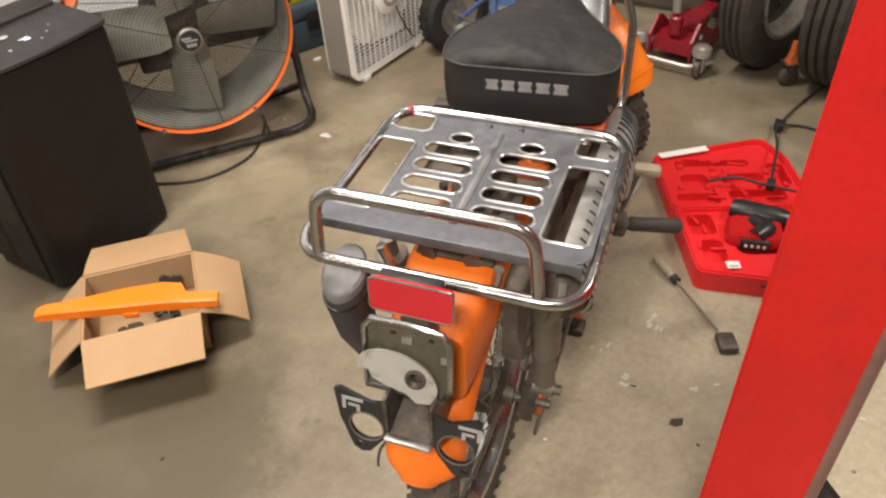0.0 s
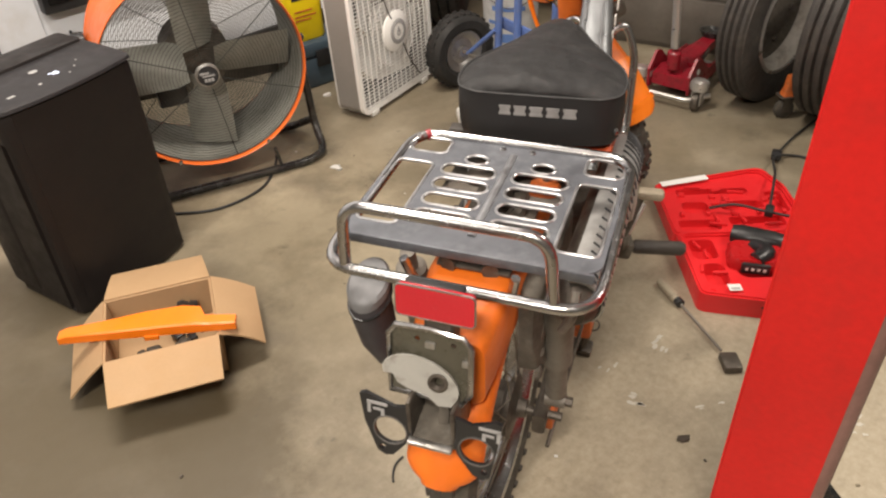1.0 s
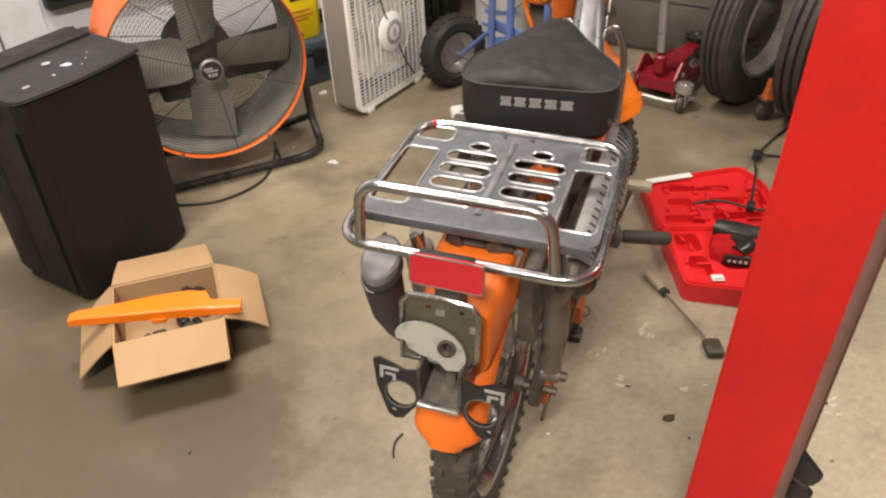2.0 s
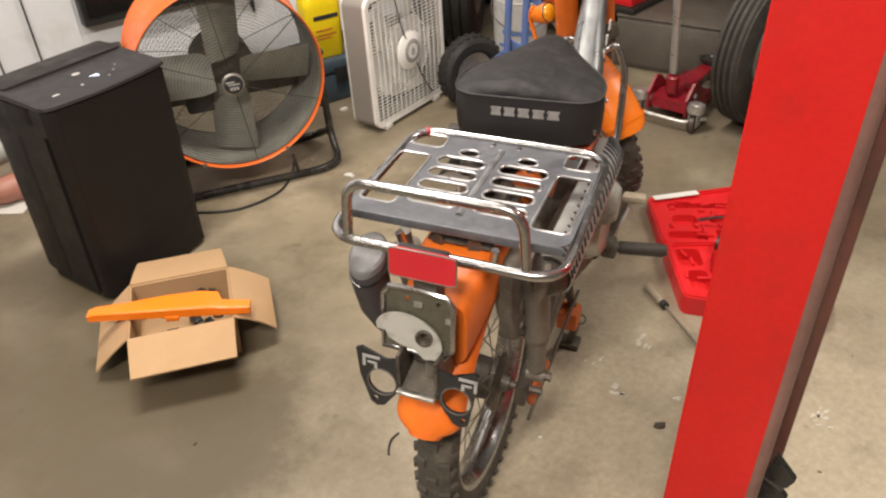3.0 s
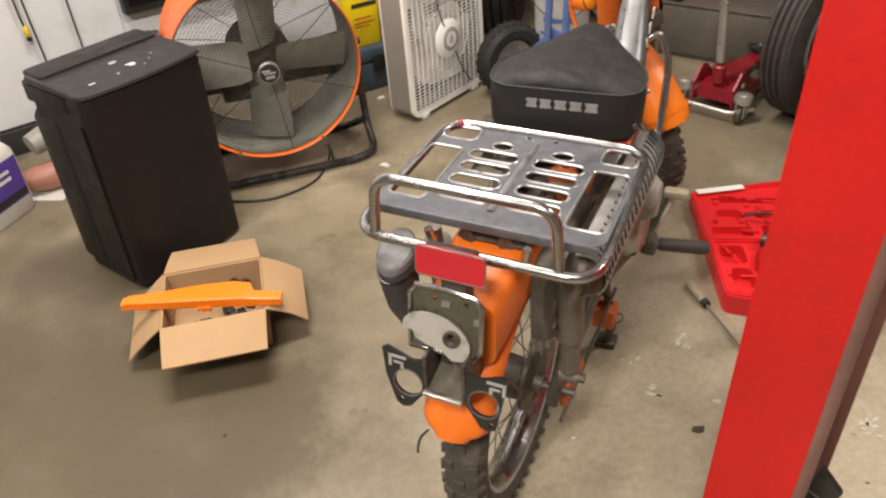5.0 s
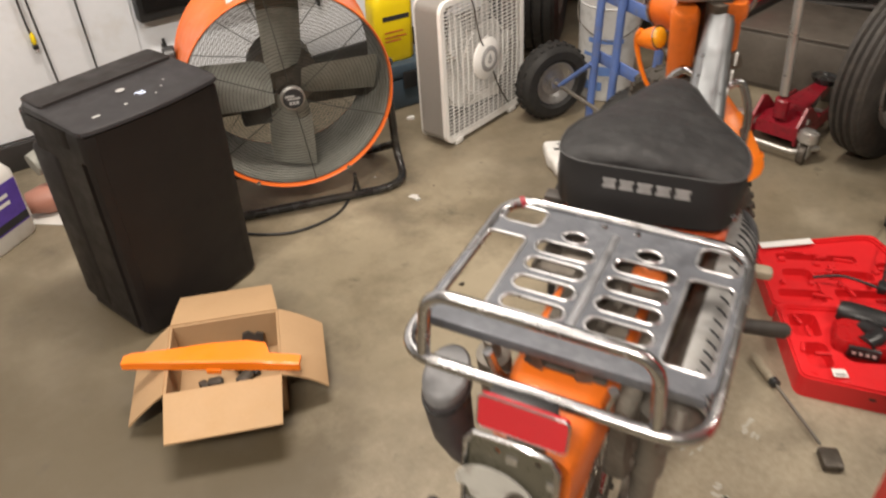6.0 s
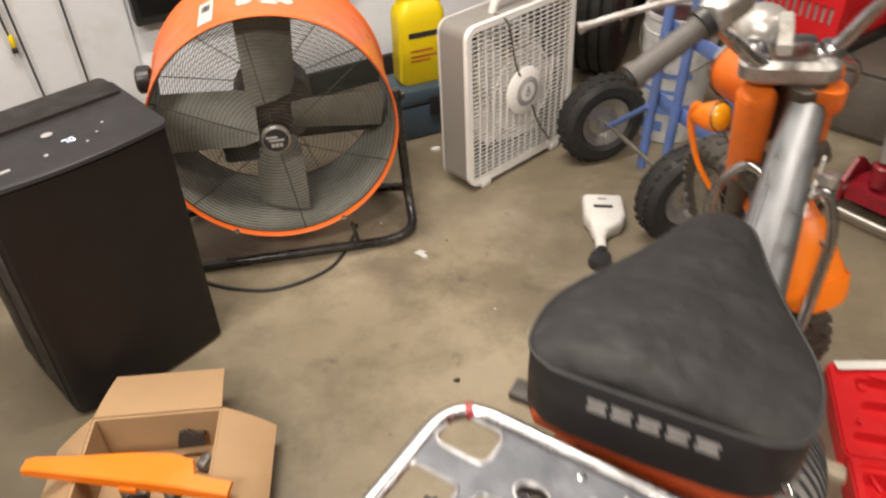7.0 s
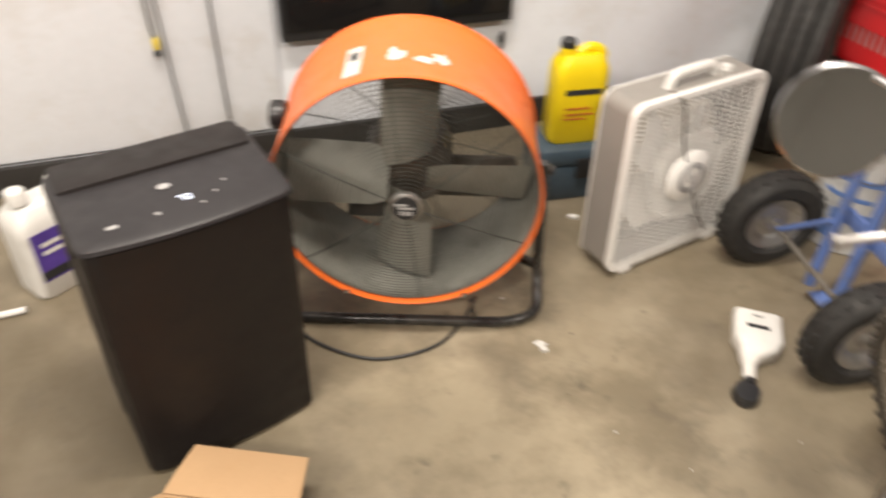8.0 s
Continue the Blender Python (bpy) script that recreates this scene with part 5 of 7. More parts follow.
# ---- tyres ----
def ribbed_tyre(m, R, w, label, rim=True, rubber=DUSTY_TYRE):
    t = thing("wheel", label, "wheel", m, group="spare wheels")
    h = w / 2
    prof = [(R * 0.60, -h * 0.8), (R * 0.68, -h), (R * 0.86, -h * 1.02), (R * 0.95, -h * 0.92)]
    n = 4
    for i in range(n):                              # ribs with grooves between
        a, b = -h * 0.86 + 2 * h * 0.86 * i / n, -h * 0.86 + 2 * h * 0.86 * (i + 1) / n
        crown = R * (1 - 0.02 * abs((a + b) / 2 / h) ** 2)
        prof += [(crown - 0.012, a + 0.001), (crown, a + 0.007), (crown, b - 0.007), (crown - 0.012, b - 0.001)]
    prof += [(R * 0.95, h * 0.92), (R * 0.86, h * 1.02), (R * 0.68, h), (R * 0.60, h * 0.8)]
    part("tyre", lathe(prof, 64, closed=True), rubber, t, "black ribbed rubber tyre")
    if not rim:
        for sy in (-1, 1):
            part("bead_ring", moved(lathe([(R * 0.575, -0.012), (R * 0.605, -0.012), (R * 0.615, 0.0), (R * 0.605, 0.012), (R * 0.575, 0.012)], 48, closed=True), pose(0, 0, sy * h * 0.80)), TYRE, t, "rubber bead")
    if rim:
        part("rim", lathe([(R * 0.60, -h * 0.85), (R * 0.63, -h * 0.85), (R * 0.57, -h * 0.6), (R * 0.56, h * 0.6), (R * 0.63, h * 0.85), (R * 0.60, h * 0.88), (R * 0.53, h * 0.6), (R * 0.52, 0.0), (R * 0.53, -h * 0.6)], 48, closed=True), CREAM_RIM, t, "worn cream-grey steel rim")
        part("rim_disc", lathe([(0, h * 0.05), (R * 0.2, h * 0.05), (R * 0.26, -h * 0.25), (R * 0.44, -h * 0.3), (R * 0.52, -h * 0.1), (R * 0.52, -h * 0.2), (R * 0.44, -h * 0.42), (R * 0.2, -h * 0.36), (0, -h * 0.1)], 40), GRIME, t, "grimy brown wheel disc")
        part("rim_lip", moved(lathe([(R * 0.60, -0.004), (R * 0.635, -0.003), (R * 0.640, 0.003), (R * 0.60, 0.006)], 48, closed=True), pose(0, 0, h * 0.92)), PALE_STEEL, t, "bright worn rim edge")
        for k in range(5):
            a = 2 * math.pi * k / 5
            part("wheel_nut", moved(lathe([(0, 0.012), (0.010, 0.012), (0.012, 0), (0, 0)], 6), pose(R * 0.34 * math.cos(a), R * 0.34 * math.sin(a), -h * 0.28)), GREASY, t)


ribbed_tyre(Matrix.Translation((0.075, 2.985, 0.315)) @ wheel_turn((0.90, -0.44, 0.0)), 0.315, 0.118, "black ribbed tyre on a cream steel rim standing on the floor")
ribbed_tyre(Matrix.Translation((0.335, 2.93, 0.33)) @ wheel_turn((0.93, -0.36, 0.0)), 0.33, 0.15, "dark ribbed tyre standing upright on the floor")
ribbed_tyre(Matrix.Translation((-1.42, 3.36, 0.385)) @ wheel_turn((0.95, 0.30, 0.0)), 0.385, 0.20, "large black tyre standing by the wall behind the hand truck", rim=False, rubber=TRUCK_TYRE)


# ---- floor jack ----
def floor_jack():
    # local x runs from the handle end to the saddle
    t = thing("floor_jack", "dark red trolley jack with a pale handle and steel castors", "floor jack", pose(-0.245, 2.85, 0, 0, 0, 76) @ Matrix.Diagonal((0.78, 0.95, 0.92, 1)))
    for sy in (-0.085, 0.085):
        side = [(-0.06, 0.05), (0.02, 0.04), (0.40, 0.05), (0.44, 0.08), (0.40, 0.10), (0.16, 0.105), (0.05, 0.18), (0.0, 0.19), (-0.07, 0.13)]
        part("side_plate", moved(stand_up(plate(side, [circle(0.30, 0.085, 0.012, 12)], -0.005, 0.005)), pose(0, sy, 0)), DARK_RED, t, "dark red steel side plate")
    part("hydraulic_unit", moved(lathe([(0, -0.05), (0.034, -0.05), (0.038, -0.04), (0.038, 0.08), (0.03, 0.10), (0.018, 0.10), (0.014, 0.20), (0, 0.20)], 20), pose(0.04, 0, 0.105, 0, 90, 0)), DARK_RED, t)
    part("lift_arm", loft([[(x, y, z) for y, z in ((-w, zc - 0.02), (w, zc - 0.02), (w, zc + 0.022), (-w, zc + 0.022))] for x, w, zc in ((0.08, 0.05, 0.115), (0.2, 0.045, 0.118), (0.36, 0.03, 0.118), (0.46, 0.026, 0.115))]), DARK_RED, t, "dark red lifting arm")
    part("saddle", moved(lathe([(0, 0), (0.045, 0), (0.052, 0.012), (0.058, 0.028), (0.050, 0.028), (0.044, 0.016), (0, 0.016)], 24), pose(0.46, 0, 0.137)), BLACK_PAINT, t, "round black saddle")
    part("cross_frame", loft([[(x, y, z) for y, z in round_rect(0, zc, 0.155, h, 0.008)] for x, zc, h in ((-0.04, 0.085, 0.05), (0.04, 0.09, 0.075), (0.16, 0.075, 0.05), (0.26, 0.07, 0.03))]), DARK_RED, t, "dark red inner frame")
    for sy in (-0.055, 0.055):
        part("return_spring", rod((0.06, sy, 0.10), (0.30, sy * 0.7, 0.13), 0.009, 8), GREASY, t)
    for sy in (-0.091, 0.091):
        for bx, bz in ((0.02, 0.13), (0.30, 0.085), (-0.03, 0.09)):
            part("pivot_bolt", moved(lathe([(0, 0.008), (0.012, 0.007), (0.014, 0), (0, 0)], 8), pose(bx, sy, bz, -90 if sy > 0 else 90, 0, 0)), PALE_STEEL, t)
    part("handle_socket", moved(lathe([(0, -0.07), (0.026, -0.07), (0.028, 0.0), (0.02, 0.006), (0, 0.006)], 16), pose(-0.03, 0, 0.21, 0, -8, 0)), DARK_RED, t)
    hb, ht = Vector((-0.035, 0.0, 0.23)), Vector((-0.12, 0.055, 1.22))
    part("handle", rod(hb, ht, 0.017, 14), PALE_STEEL, t, "pale steel handle tube")
    part("handle_grip", rod(hb + (ht - hb) * 0.86, ht + (ht - hb) * 0.01, 0.020, 14), BLACK_PLASTIC, t)
    part("release_bar", tube(corner_path([(-0.09, 0.14, 0.075), (-0.10, 0.11, 0.045), (-0.10, -0.10, 0.045), (-0.02, -0.165, 0.06)], 0.03), 0.010, 10), PALE_STEEL, t, "pale bent tube")
    for sx in (-0.13, 0.13):
        c = part("castor_fork", moved(lathe([(0, 0.034), (0.022, 0.034), (0.024, 0.030), (0.034, 0.030), (0.036, 0.022), (0.036, -0.006), (0.028, -0.012), (0, -0.012)], 18), pose(-0.055, sx, 0.095)), PALE_STEEL, t, "pale round castor housing")
        part("castor_arm", block(-0.06, 0.02, min(sx, sx * 0.6), max(sx, sx * 0.6), 0.088, 0.112, 0.004), PALE_STEEL, t)
        part("castor_leg", block(-0.088, -0.030, sx - 0.020, sx - 0.015, 0.028, 0.084, 0.002), PALE_STEEL, c)
        part("castor_leg", block(-0.088, -0.030, sx + 0.015, sx + 0.020, 0.028, 0.084, 0.002), PALE_STEEL, c)
        part("castor_wheel", moved(lathe([(0, -0.013), (0.032, -0.013), (0.037, -0.009), (0.037, 0.009), (0.032, 0.013), (0, 0.013)], 22), pose(-0.076, sx, 0.0385, 90, 0, 0)), GREASY, c)
    part("front_axle", rod((0.40, -0.12, 0.035), (0.40, 0.12, 0.035), 0.010, 10), PALE_STEEL, t)
    for sy in (-0.105, 0.105):
        part("front_wheel", moved(lathe([(0, -0.018), (0.032, -0.018), (0.035, -0.012), (0.035, 0.012), (0.032, 0.018), (0, 0.018)], 20), pose(0.40, sy, 0.035, 90, 0, 0)), GREASY, t)


floor_jack()


def castor():
    t = thing("castor", "small black rubber castor wheel in a dark fork", "castor", pose(0.165, 2.815, 0, 0, 0, 30))
    part("castor_wheel", moved(lathe([(0, -0.014), (0.026, -0.014), (0.034, -0.010), (0.036, 0.0), (0.034, 0.010), (0.026, 0.014), (0, 0.014)], 20), pose(0, 0, 0.036, 90, 0, 0)), TYRE, t)
    for sy in (-0.019, 0.019):
        part("fork_side", block(-0.014, 0.014, sy - 0.002, sy + 0.002, 0.03, 0.085, 0.001), GREASY, t)
    part("fork_plate", block(-0.03, 0.03, -0.028, 0.028, 0.085, 0.091, 0.002), GREASY, t)
    part("fork_stem", loft([[(x, y, z) for x, y in round_rect(0.004, 0, w, w * 0.8, 0.006)] for z, w in ((0.0915, 0.05), (0.12, 0.036), (0.165, 0.030))]), RUST, t, "rusty stem")


castor()


# ---- small things on the floor ----
def oil_bottle():
    top, tip = Vector((-0.922, 2.428, 0)), Vector((-0.755, 2.165, 0))
    d = (tip - top)
    m = Matrix.Translation(top) @ Matrix.Rotation(math.atan2(d.y, d.x), 4, "Z") @ Matrix.Diagonal((1.12, 1, 1, 1))
    t = thing("oil_bottle", "white flat oil bottle lying on its side with a black spout", "bottle", m)
    secs = []
    for x, w, h in ((-0.012, 0.085, 0.035), (0.0, 0.122, 0.05), (0.09, 0.122, 0.055), (0.12, 0.092, 0.052), (0.145, 0.05, 0.045), (0.165, 0.032, 0.036), (0.205, 0.030, 0.034)):
        secs.append([(x, y, z) for y, z in round_rect(0.012 if x < 0.13 else -0.006, h / 2 + 0.001, w, h, 0.016)])
    part("bottle_body", loft(secs), WHITE_PLASTIC, t)
    part("label_bar", block(0.055, 0.066, -0.02, 0.035, 0.0555, 0.0572), BLACK_PRINT, t, "dark bar of unreadable print")
    part("label_bar", block(0.02, 0.025, -0.005, 0.02, 0.0545, 0.0565), GREY_PRINT, t, "grey bar of unreadable print")
    part("neck_ring", moved(lathe([(0.012, 0), (0.017, 0.002), (0.017, 0.016), (0.012, 0.018)], 16, True), pose(0.205, -0.006, 0.018, 0, 90, 0)), BLACK_PLASTIC, t)
    part("spout_cap", moved(lathe([(0, 0.0), (0.03, 0.0), (0.034, 0.006), (0.030, 0.028), (0.018, 0.03), (0, 0.03)], 18), pose(0.245, -0.012, 0.001)), BLACK_PLASTIC, t, "black cap")


oil_bottle()


def scrap(name, x, y, pts, h, material, label, category):
    b = plate(pts, [], 0.0, h)
    for v in b.verts:
        v.co.z += (0.006 if v.co.x > 0 else 0.0) * (v.co.z > 0)
    solid(name, b, material, label, category, pose(x, y, 0.0012, 0, 0, 20))


scrap("paper_scrap", -1.215, 1.932, [(-0.026, -0.004), (-0.006, -0.010), (0.010, -0.024), (0.020, -0.014), (0.004, -0.002), (0.010, 0.006), (-0.014, 0.014), (-0.020, 0.008)], 0.002, PAPER, "small torn white paper scrap on the concrete", "paper scrap")
scrap("plastic_clip", -1.54, 2.41, [(-0.016, -0.006), (0.0, -0.009), (0.016, 0.0), (0.009, 0.009), (-0.012, 0.008)], 0.007, WHITE_PLASTIC, "small white plastic clip on the concrete", "clip")
scrap("dirt_clump", 0.094, 1.185, [(-0.014, -0.004), (-0.002, -0.009), (0.012, -0.005), (0.014, 0.005), (0.0, 0.008), (-0.011, 0.006)], 0.006, GREASY, "small dark clump of dirt on the concrete", "dirt")
scrap("dirt_clump", -0.70, 1.31, [(-0.016, -0.004), (-0.002, -0.008), (0.016, -0.004), (0.012, 0.005), (0.0, 0.003), (-0.013, 0.006)], 0.004, GREASY, "thin dark shred on the concrete", "dirt")
scrap("dirt_clump", -0.85, 1.60, [(-0.007, -0.004), (0.006, -0.004), (0.008, 0.003), (-0.004, 0.005)], 0.004, GREASY, "tiny dark crumb on the concrete", "dirt")
scuff_rng = random.Random(21)
for sx, sy, n in ((-0.014, 1.270, 5), (-0.004, 1.472, 5), (0.139, 1.308, 3), (0.428, 1.388, 6), (0.440, 1.355, 4), (-0.126, 1.335, 3)):
    bm = bmesh.new()
    for k in range(n):
        cx, cy = scuff_rng.uniform(-0.03, 0.03), scuff_rng.uniform(-0.022, 0.022)
        r = scuff_rng.uniform(0.004, 0.010)
        pts = []
        for q in range(9):
            a = 2 * math.pi * q / 9
            f = scuff_rng.uniform(0.4, 1.1)
            pts.append((cx + 1.5 * r * f * math.cos(a), cy + 0.7 * r * f * math.sin(a)))
        bm = joined(bm, plate(pts, [], 0.0, 0.0008))
    solid("paint_scuff", bm, PALE_SCUFF, "pale flaking paint scuff on the concrete", "paint scuff", pose(sx, sy, 0.0004, 0, 0, scuff_rng.uniform(0, 90)), group="paint scuffs")
solid("wire_bit", tube(smooth_path([(-0.458, 0.912, 0.003), (-0.463, 0.885, 0.004), (-0.455, 0.858, 0.003), (-0.447, 0.845, 0.003)], 5), 0.0025, 6), CABLE, "short bit of dark wire on the concrete", "wire")
pebble = random.Random(3)
for i in range(46):
    r = pebble.uniform(0.0015, 0.0045)
    x, y = pebble.uniform(-1.5, 0.5), pebble.uniform(0.5, 2.9)
    b = block(-r, r, -r * 0.7, r * 0.7, 0, r * 0.7, r * 0.25, 1)
    solid("debris_crumb", b, pebble.choice([PAPER, CONCRETE, GREASY]), "tiny crumb of debris on the concrete", "debris", pose(x, y, 0.0003, 0, 0, pebble.uniform(0, 180)), group="crumbs on the floor")


# ---- the motorcycle: local x to its right, y forward, origin on the floor under the rear axle ----
BIKE = pose(-0.238, 0.90, 0, 0, 0, 4.5)
bike = thing("motorcycle", "orange small trail motorcycle with a chrome rear rack, partly dismantled", "motorcycle", BIKE)
WHEEL_R = 0.285
SIDE_X = Matrix.Rotation(radians(90), 4, "Y")      # lathe axis onto x


def spoked_wheel(name, m):
    """A wire wheel about the x axis of m."""
    rimp = [(0.213, -0.028), (0.222, -0.031), (0.224, -0.026), (0.214, -0.018), (0.205, -0.008), (0.203, 0.0), (0.205, 0.008), (0.214, 0.018), (0.224, 0.026), (0.222, 0.031), (0.213, 0.028), (0.200, 0.010), (0.198, 0.0), (0.200, -0.010)]
    w = part(name, moved(lathe(rimp, 64, closed=True), m @ SIDE_X), CHROME, bike, "chrome wire-spoked rim")
    h = 0.036
    tp = [(0.216, -0.026), (0.232, -h), (0.252, -h * 1.02), (0.266, -h * 0.85), (0.273, -h * 0.5), (0.275, 0.0), (0.273, h * 0.5), (0.266, h * 0.85), (0.252, h * 1.02), (0.232, h), (0.216, 0.026), (0.206, 0.0)]
    part("tyre", moved(lathe(tp, 72, closed=True), m @ SIDE_X), TYRE, w, "black knobby tyre")
    knob_mid = block(-0.011, 0.011, -0.008, 0.008, -0.004, 0.0068, 0.002, 1)
    first = None
    for k in range(44):
        a = 2 * math.pi * k / 44
        rows = ((0.0, 0.273, 0.0), ) if k % 2 else ((-0.021, 0.270, -22.0), (0.021, 0.270, 22.0))
        for x, r, tilt in rows:
            km = m @ Matrix.Rotation(a, 4, "X") @ Matrix.Translation((x, 0, r)) @ Matrix.Rotation(radians(tilt), 4, "Y")
            if first is None:
                first = part("tread_knob", knob_mid, TYRE, w)
                first.matrix_local = km
            else:
                again(first, w, km)
    for k in range(44):
        a = 2 * math.pi * (k + 0.5) / 44
        for sx in (-1, 1):
            km = m @ Matrix.Rotation(a, 4, "X") @ Matrix.Translation((sx * 0.035, 0, 0.259)) @ Matrix.Rotation(radians(sx * 62), 4, "Y")
            again(first, w, km @ Matrix.Diagonal((0.7, 0.8, 0.8, 1)))
    part("hub", moved(lathe([(0, -0.062), (0.016, -0.062), (0.018, -0.05), (0.055, -0.046), (0.060, -0.040), (0.060, -0.034), (0.046, -0.028), (0.042, 0.02), (0.060, 0.028), (0.060, 0.036), (0.02, 0.044), (0.016, 0.06), (0, 0.06)], 36), m @ SIDE_X), GREASY, w, "grimy cast hub")
    sp = None
    for k in range(36):
        a = 2 * math.pi * k / 36
        sx = -1 if k % 2 else 1
        lean = 0.55 if (k // 2) % 2 else -0.55
        p0 = Vector((sx * 0.036, 0.055 * math.sin(a + lean), 0.055 * math.cos(a + lean)))
        p1 = Vector((sx * 0.004, 0.202 * math.sin(a), 0.202 * math.cos(a)))
        part("spoke", moved(rod(p0, p1, 0.0014, 5), m), SPOKE, w)
    return w


spoked_wheel("rear_wheel", pose(0, 0, WHEEL_R))
part("rear_axle", rod((-0.115, 0, WHEEL_R), (0.125, 0, WHEEL_R), 0.008, 10), GREASY, bike)


def arc_fender(cy, cz, r, a0, a1, half, drop, n=26, tip=0.5, taper=0.10):
    """A fender of half-round section along an arc in the y, z plane; angles from forward, upward."""
    secs = []
    for i in range(n + 1):
        s = i / n
        a = radians(a0 + (a1 - a0) * s)
        shrink = 1.0
        if s < taper:
            u = s / taper
            shrink = max(tip, math.sqrt(max(0.0, 1 - (1 - u) ** 2)))
        w = half * shrink
        outer, inner = [], []
        for k in range(13):
            b = math.pi * k / 12
            x = -w * math.cos(b)
            dz = drop * (max(0.0, math.sin(b)) ** 0.8 - 1) * (0.35 + 0.65 * shrink)
            outer.append((x, r + dz))
            inner.append((x * 0.97, r + dz - 0.003))
        ring = outer + inner[::-1]
        secs.append([(x, cy + rr * math.cos(a), cz + rr * math.sin(a)) for x, rr in ring])
    return loft(secs)


part("rear_fender", arc_fender(0.0, WHEEL_R, 0.345, 154.5, 62, 0.058, 0.036, n=110, tip=0.50, taper=0.06), ORANGE, bike, "orange painted rear fender")
# pressed frame body under the rack and seat
part("frame_body", loft([[(x, v, z) for x, z in round_rect(0, zc, w, h, 0.025)] for v, w, h, zc in ((-0.232, 0.105, 0.120, 0.600), (-0.20, 0.116, 0.128, 0.616), (-0.12, 0.136, 0.105, 0.640), (0.0, 0.135, 0.10, 0.645), (0.15, 0.13, 0.13, 0.63), (0.30, 0.11, 0.15, 0.61), (0.45, 0.085, 0.12, 0.60), (0.56, 0.07, 0.08, 0.61))]), ORANGE, bike, "orange pressed-steel frame")
# the pan's paint is darkened to carry the shade under the seat
part("seat_pan", loft([[(x, v, z) for x, z in round_rect(0, 0.701, 2 * w, 0.016, 0.007)] for v, w in ((0.212, 0.115), (0.235, 0.136), (0.30, 0.136), (0.38, 0.10), (0.46, 0.065))]), SHADED_PAN, bike, "worn red-orange seat pan edge, darkened for the seat's shade")


# rear rack
def rack():
    Z = 0.735
    x0, x1, y0, y1 = -0.200, 0.186, -0.192, 0.166
    loop = corner_path([(x0, y0, Z - 0.022), (x1, y0, Z - 0.022), (x1 - 0.004, y1, Z), (x0 + 0.012, y1, Z)], 0.055, 7, closed=True)
    r = part("rear_rack", tube(loop, 0.0085, 12, closed=True), CHROME, bike, "chrome tubular luggage rack")
    slots = []
    for sx in (-1, 1):
        for v in (-0.067, -0.022, 0.023, 0.066):
            slots.append(round_rect(sx * 0.058 - 0.006, v, 0.088, 0.031, 0.014, 4))
        slots.append(circle(sx * 0.055 - 0.006, 0.103, 0.019, 16, 0.014))
        slots.append(round_rect(sx * 0.148 - 0.007, -0.012, 0.062, 0.176, 0.010, 4))
    slots.append(round_rect(-0.148, 0.131, 0.062, 0.046, 0.012, 4))
    slots.append(round_rect(0.142, 0.129, 0.060, 0.052, 0.012, 4))
    out = round_rect((x0 + x1) / 2, 0.012, x1 - x0 - 0.010, 0.296, 0.025, 5)
    pl = plate(out, slots, Z - 0.004, Z - 0.0015)
    part("rack_plate", pl, WORN_CHROME, r, "pressed chrome plate with slots")
    for hole in slots:                               # rolled lips round the openings
        part("slot_lip", tube([(x, y, Z - 0.0022) for x, y in hole], 0.0027, 8, closed=True), BRIGHT_LIP, r)
    part("centre_crease", tube([(-0.007, -0.100, Z - 0.0045), (-0.007, 0.0, Z - 0.004), (-0.007, 0.13, Z - 0.0045)], 0.0075, 10), LIP_STEEL, r)
    part("rear_lip", block(x0 + 0.012, x1 - 0.012, -0.139, -0.134, Z - 0.017, Z - 0.001, 0.002), WORN_CHROME, r, "folded chrome lip")
    hoop = corner_path([(-0.163, y0 + 0.004, Z - 0.024), (-0.160, y0 + 0.012, Z + 0.078), (0.122, y0 + 0.012, Z + 0.078), (0.132, y0 + 0.004, Z - 0.024)], 0.036, 8)
    part("rear_hoop", tube(hoop, 0.0085, 12), CHROME, r, "chrome grab hoop")
    for x in (-0.07, 0.055):
        part("rack_strut", tube(corner_path([(x, 0.10, Z - 0.005), (x, 0.08, 0.66), (x * 0.9, 0.02, 0.62)], 0.03), 0.007, 8), CHROME, r)
        part("rear_strut", tube(corner_path([(x * 1.3, -0.15, Z - 0.02), (x * 1.1, -0.14, 0.66), (x, -0.08, 0.62)], 0.03), 0.007, 8), CHROME, r)
    part("under_tray", block(-0.105, 0.090, 0.042, 0.19, 0.702, 0.708, 0.002), GREASY, r, "grimy steel tray under the rack")
    part("tray_bag", loft([[(x, yy, z) for x, yy in round_rect(-0.04, 0.115, 0.07 * s, 0.10 * s, 0.02)] for z, s in ((0.7085, 1.0), (0.718, 0.96), (0.722, 0.8))]), GREASY, r, "grimy dark pad")
    for x, dx in ((-0.034, 0.014), (0.030, -0.012)):     # added dark tubes along the frame, to dim the orange seen through the slots
        part("slot_darkener", tube(smooth_path([(x, -0.13, 0.700), (x + dx, -0.05, 0.704), (x, 0.02, 0.706), (x + dx * 0.5, 0.06, 0.716)], 5), 0.013, 8), GREASY, r, "grimy dark tube added to dim the view through the slots")
    # an added dark strip that dims the frame below the slots
    part("frame_cover", block(-0.050, 0.058, -0.13, 0.04, 0.696, 0.7015, 0.002), GREASY, r, "grimy dark strip added to dim the frame under the plate")
    part("tray_rag", loft([[(x, yy, z) for x, yy in round_rect(0.055, 0.085, 0.05 * s, 0.05 * s, 0.015)] for z, s in ((0.7085, 1.0), (0.716, 0.9), (0.719, 0.6))]), RUST, r, "rust-red lump")
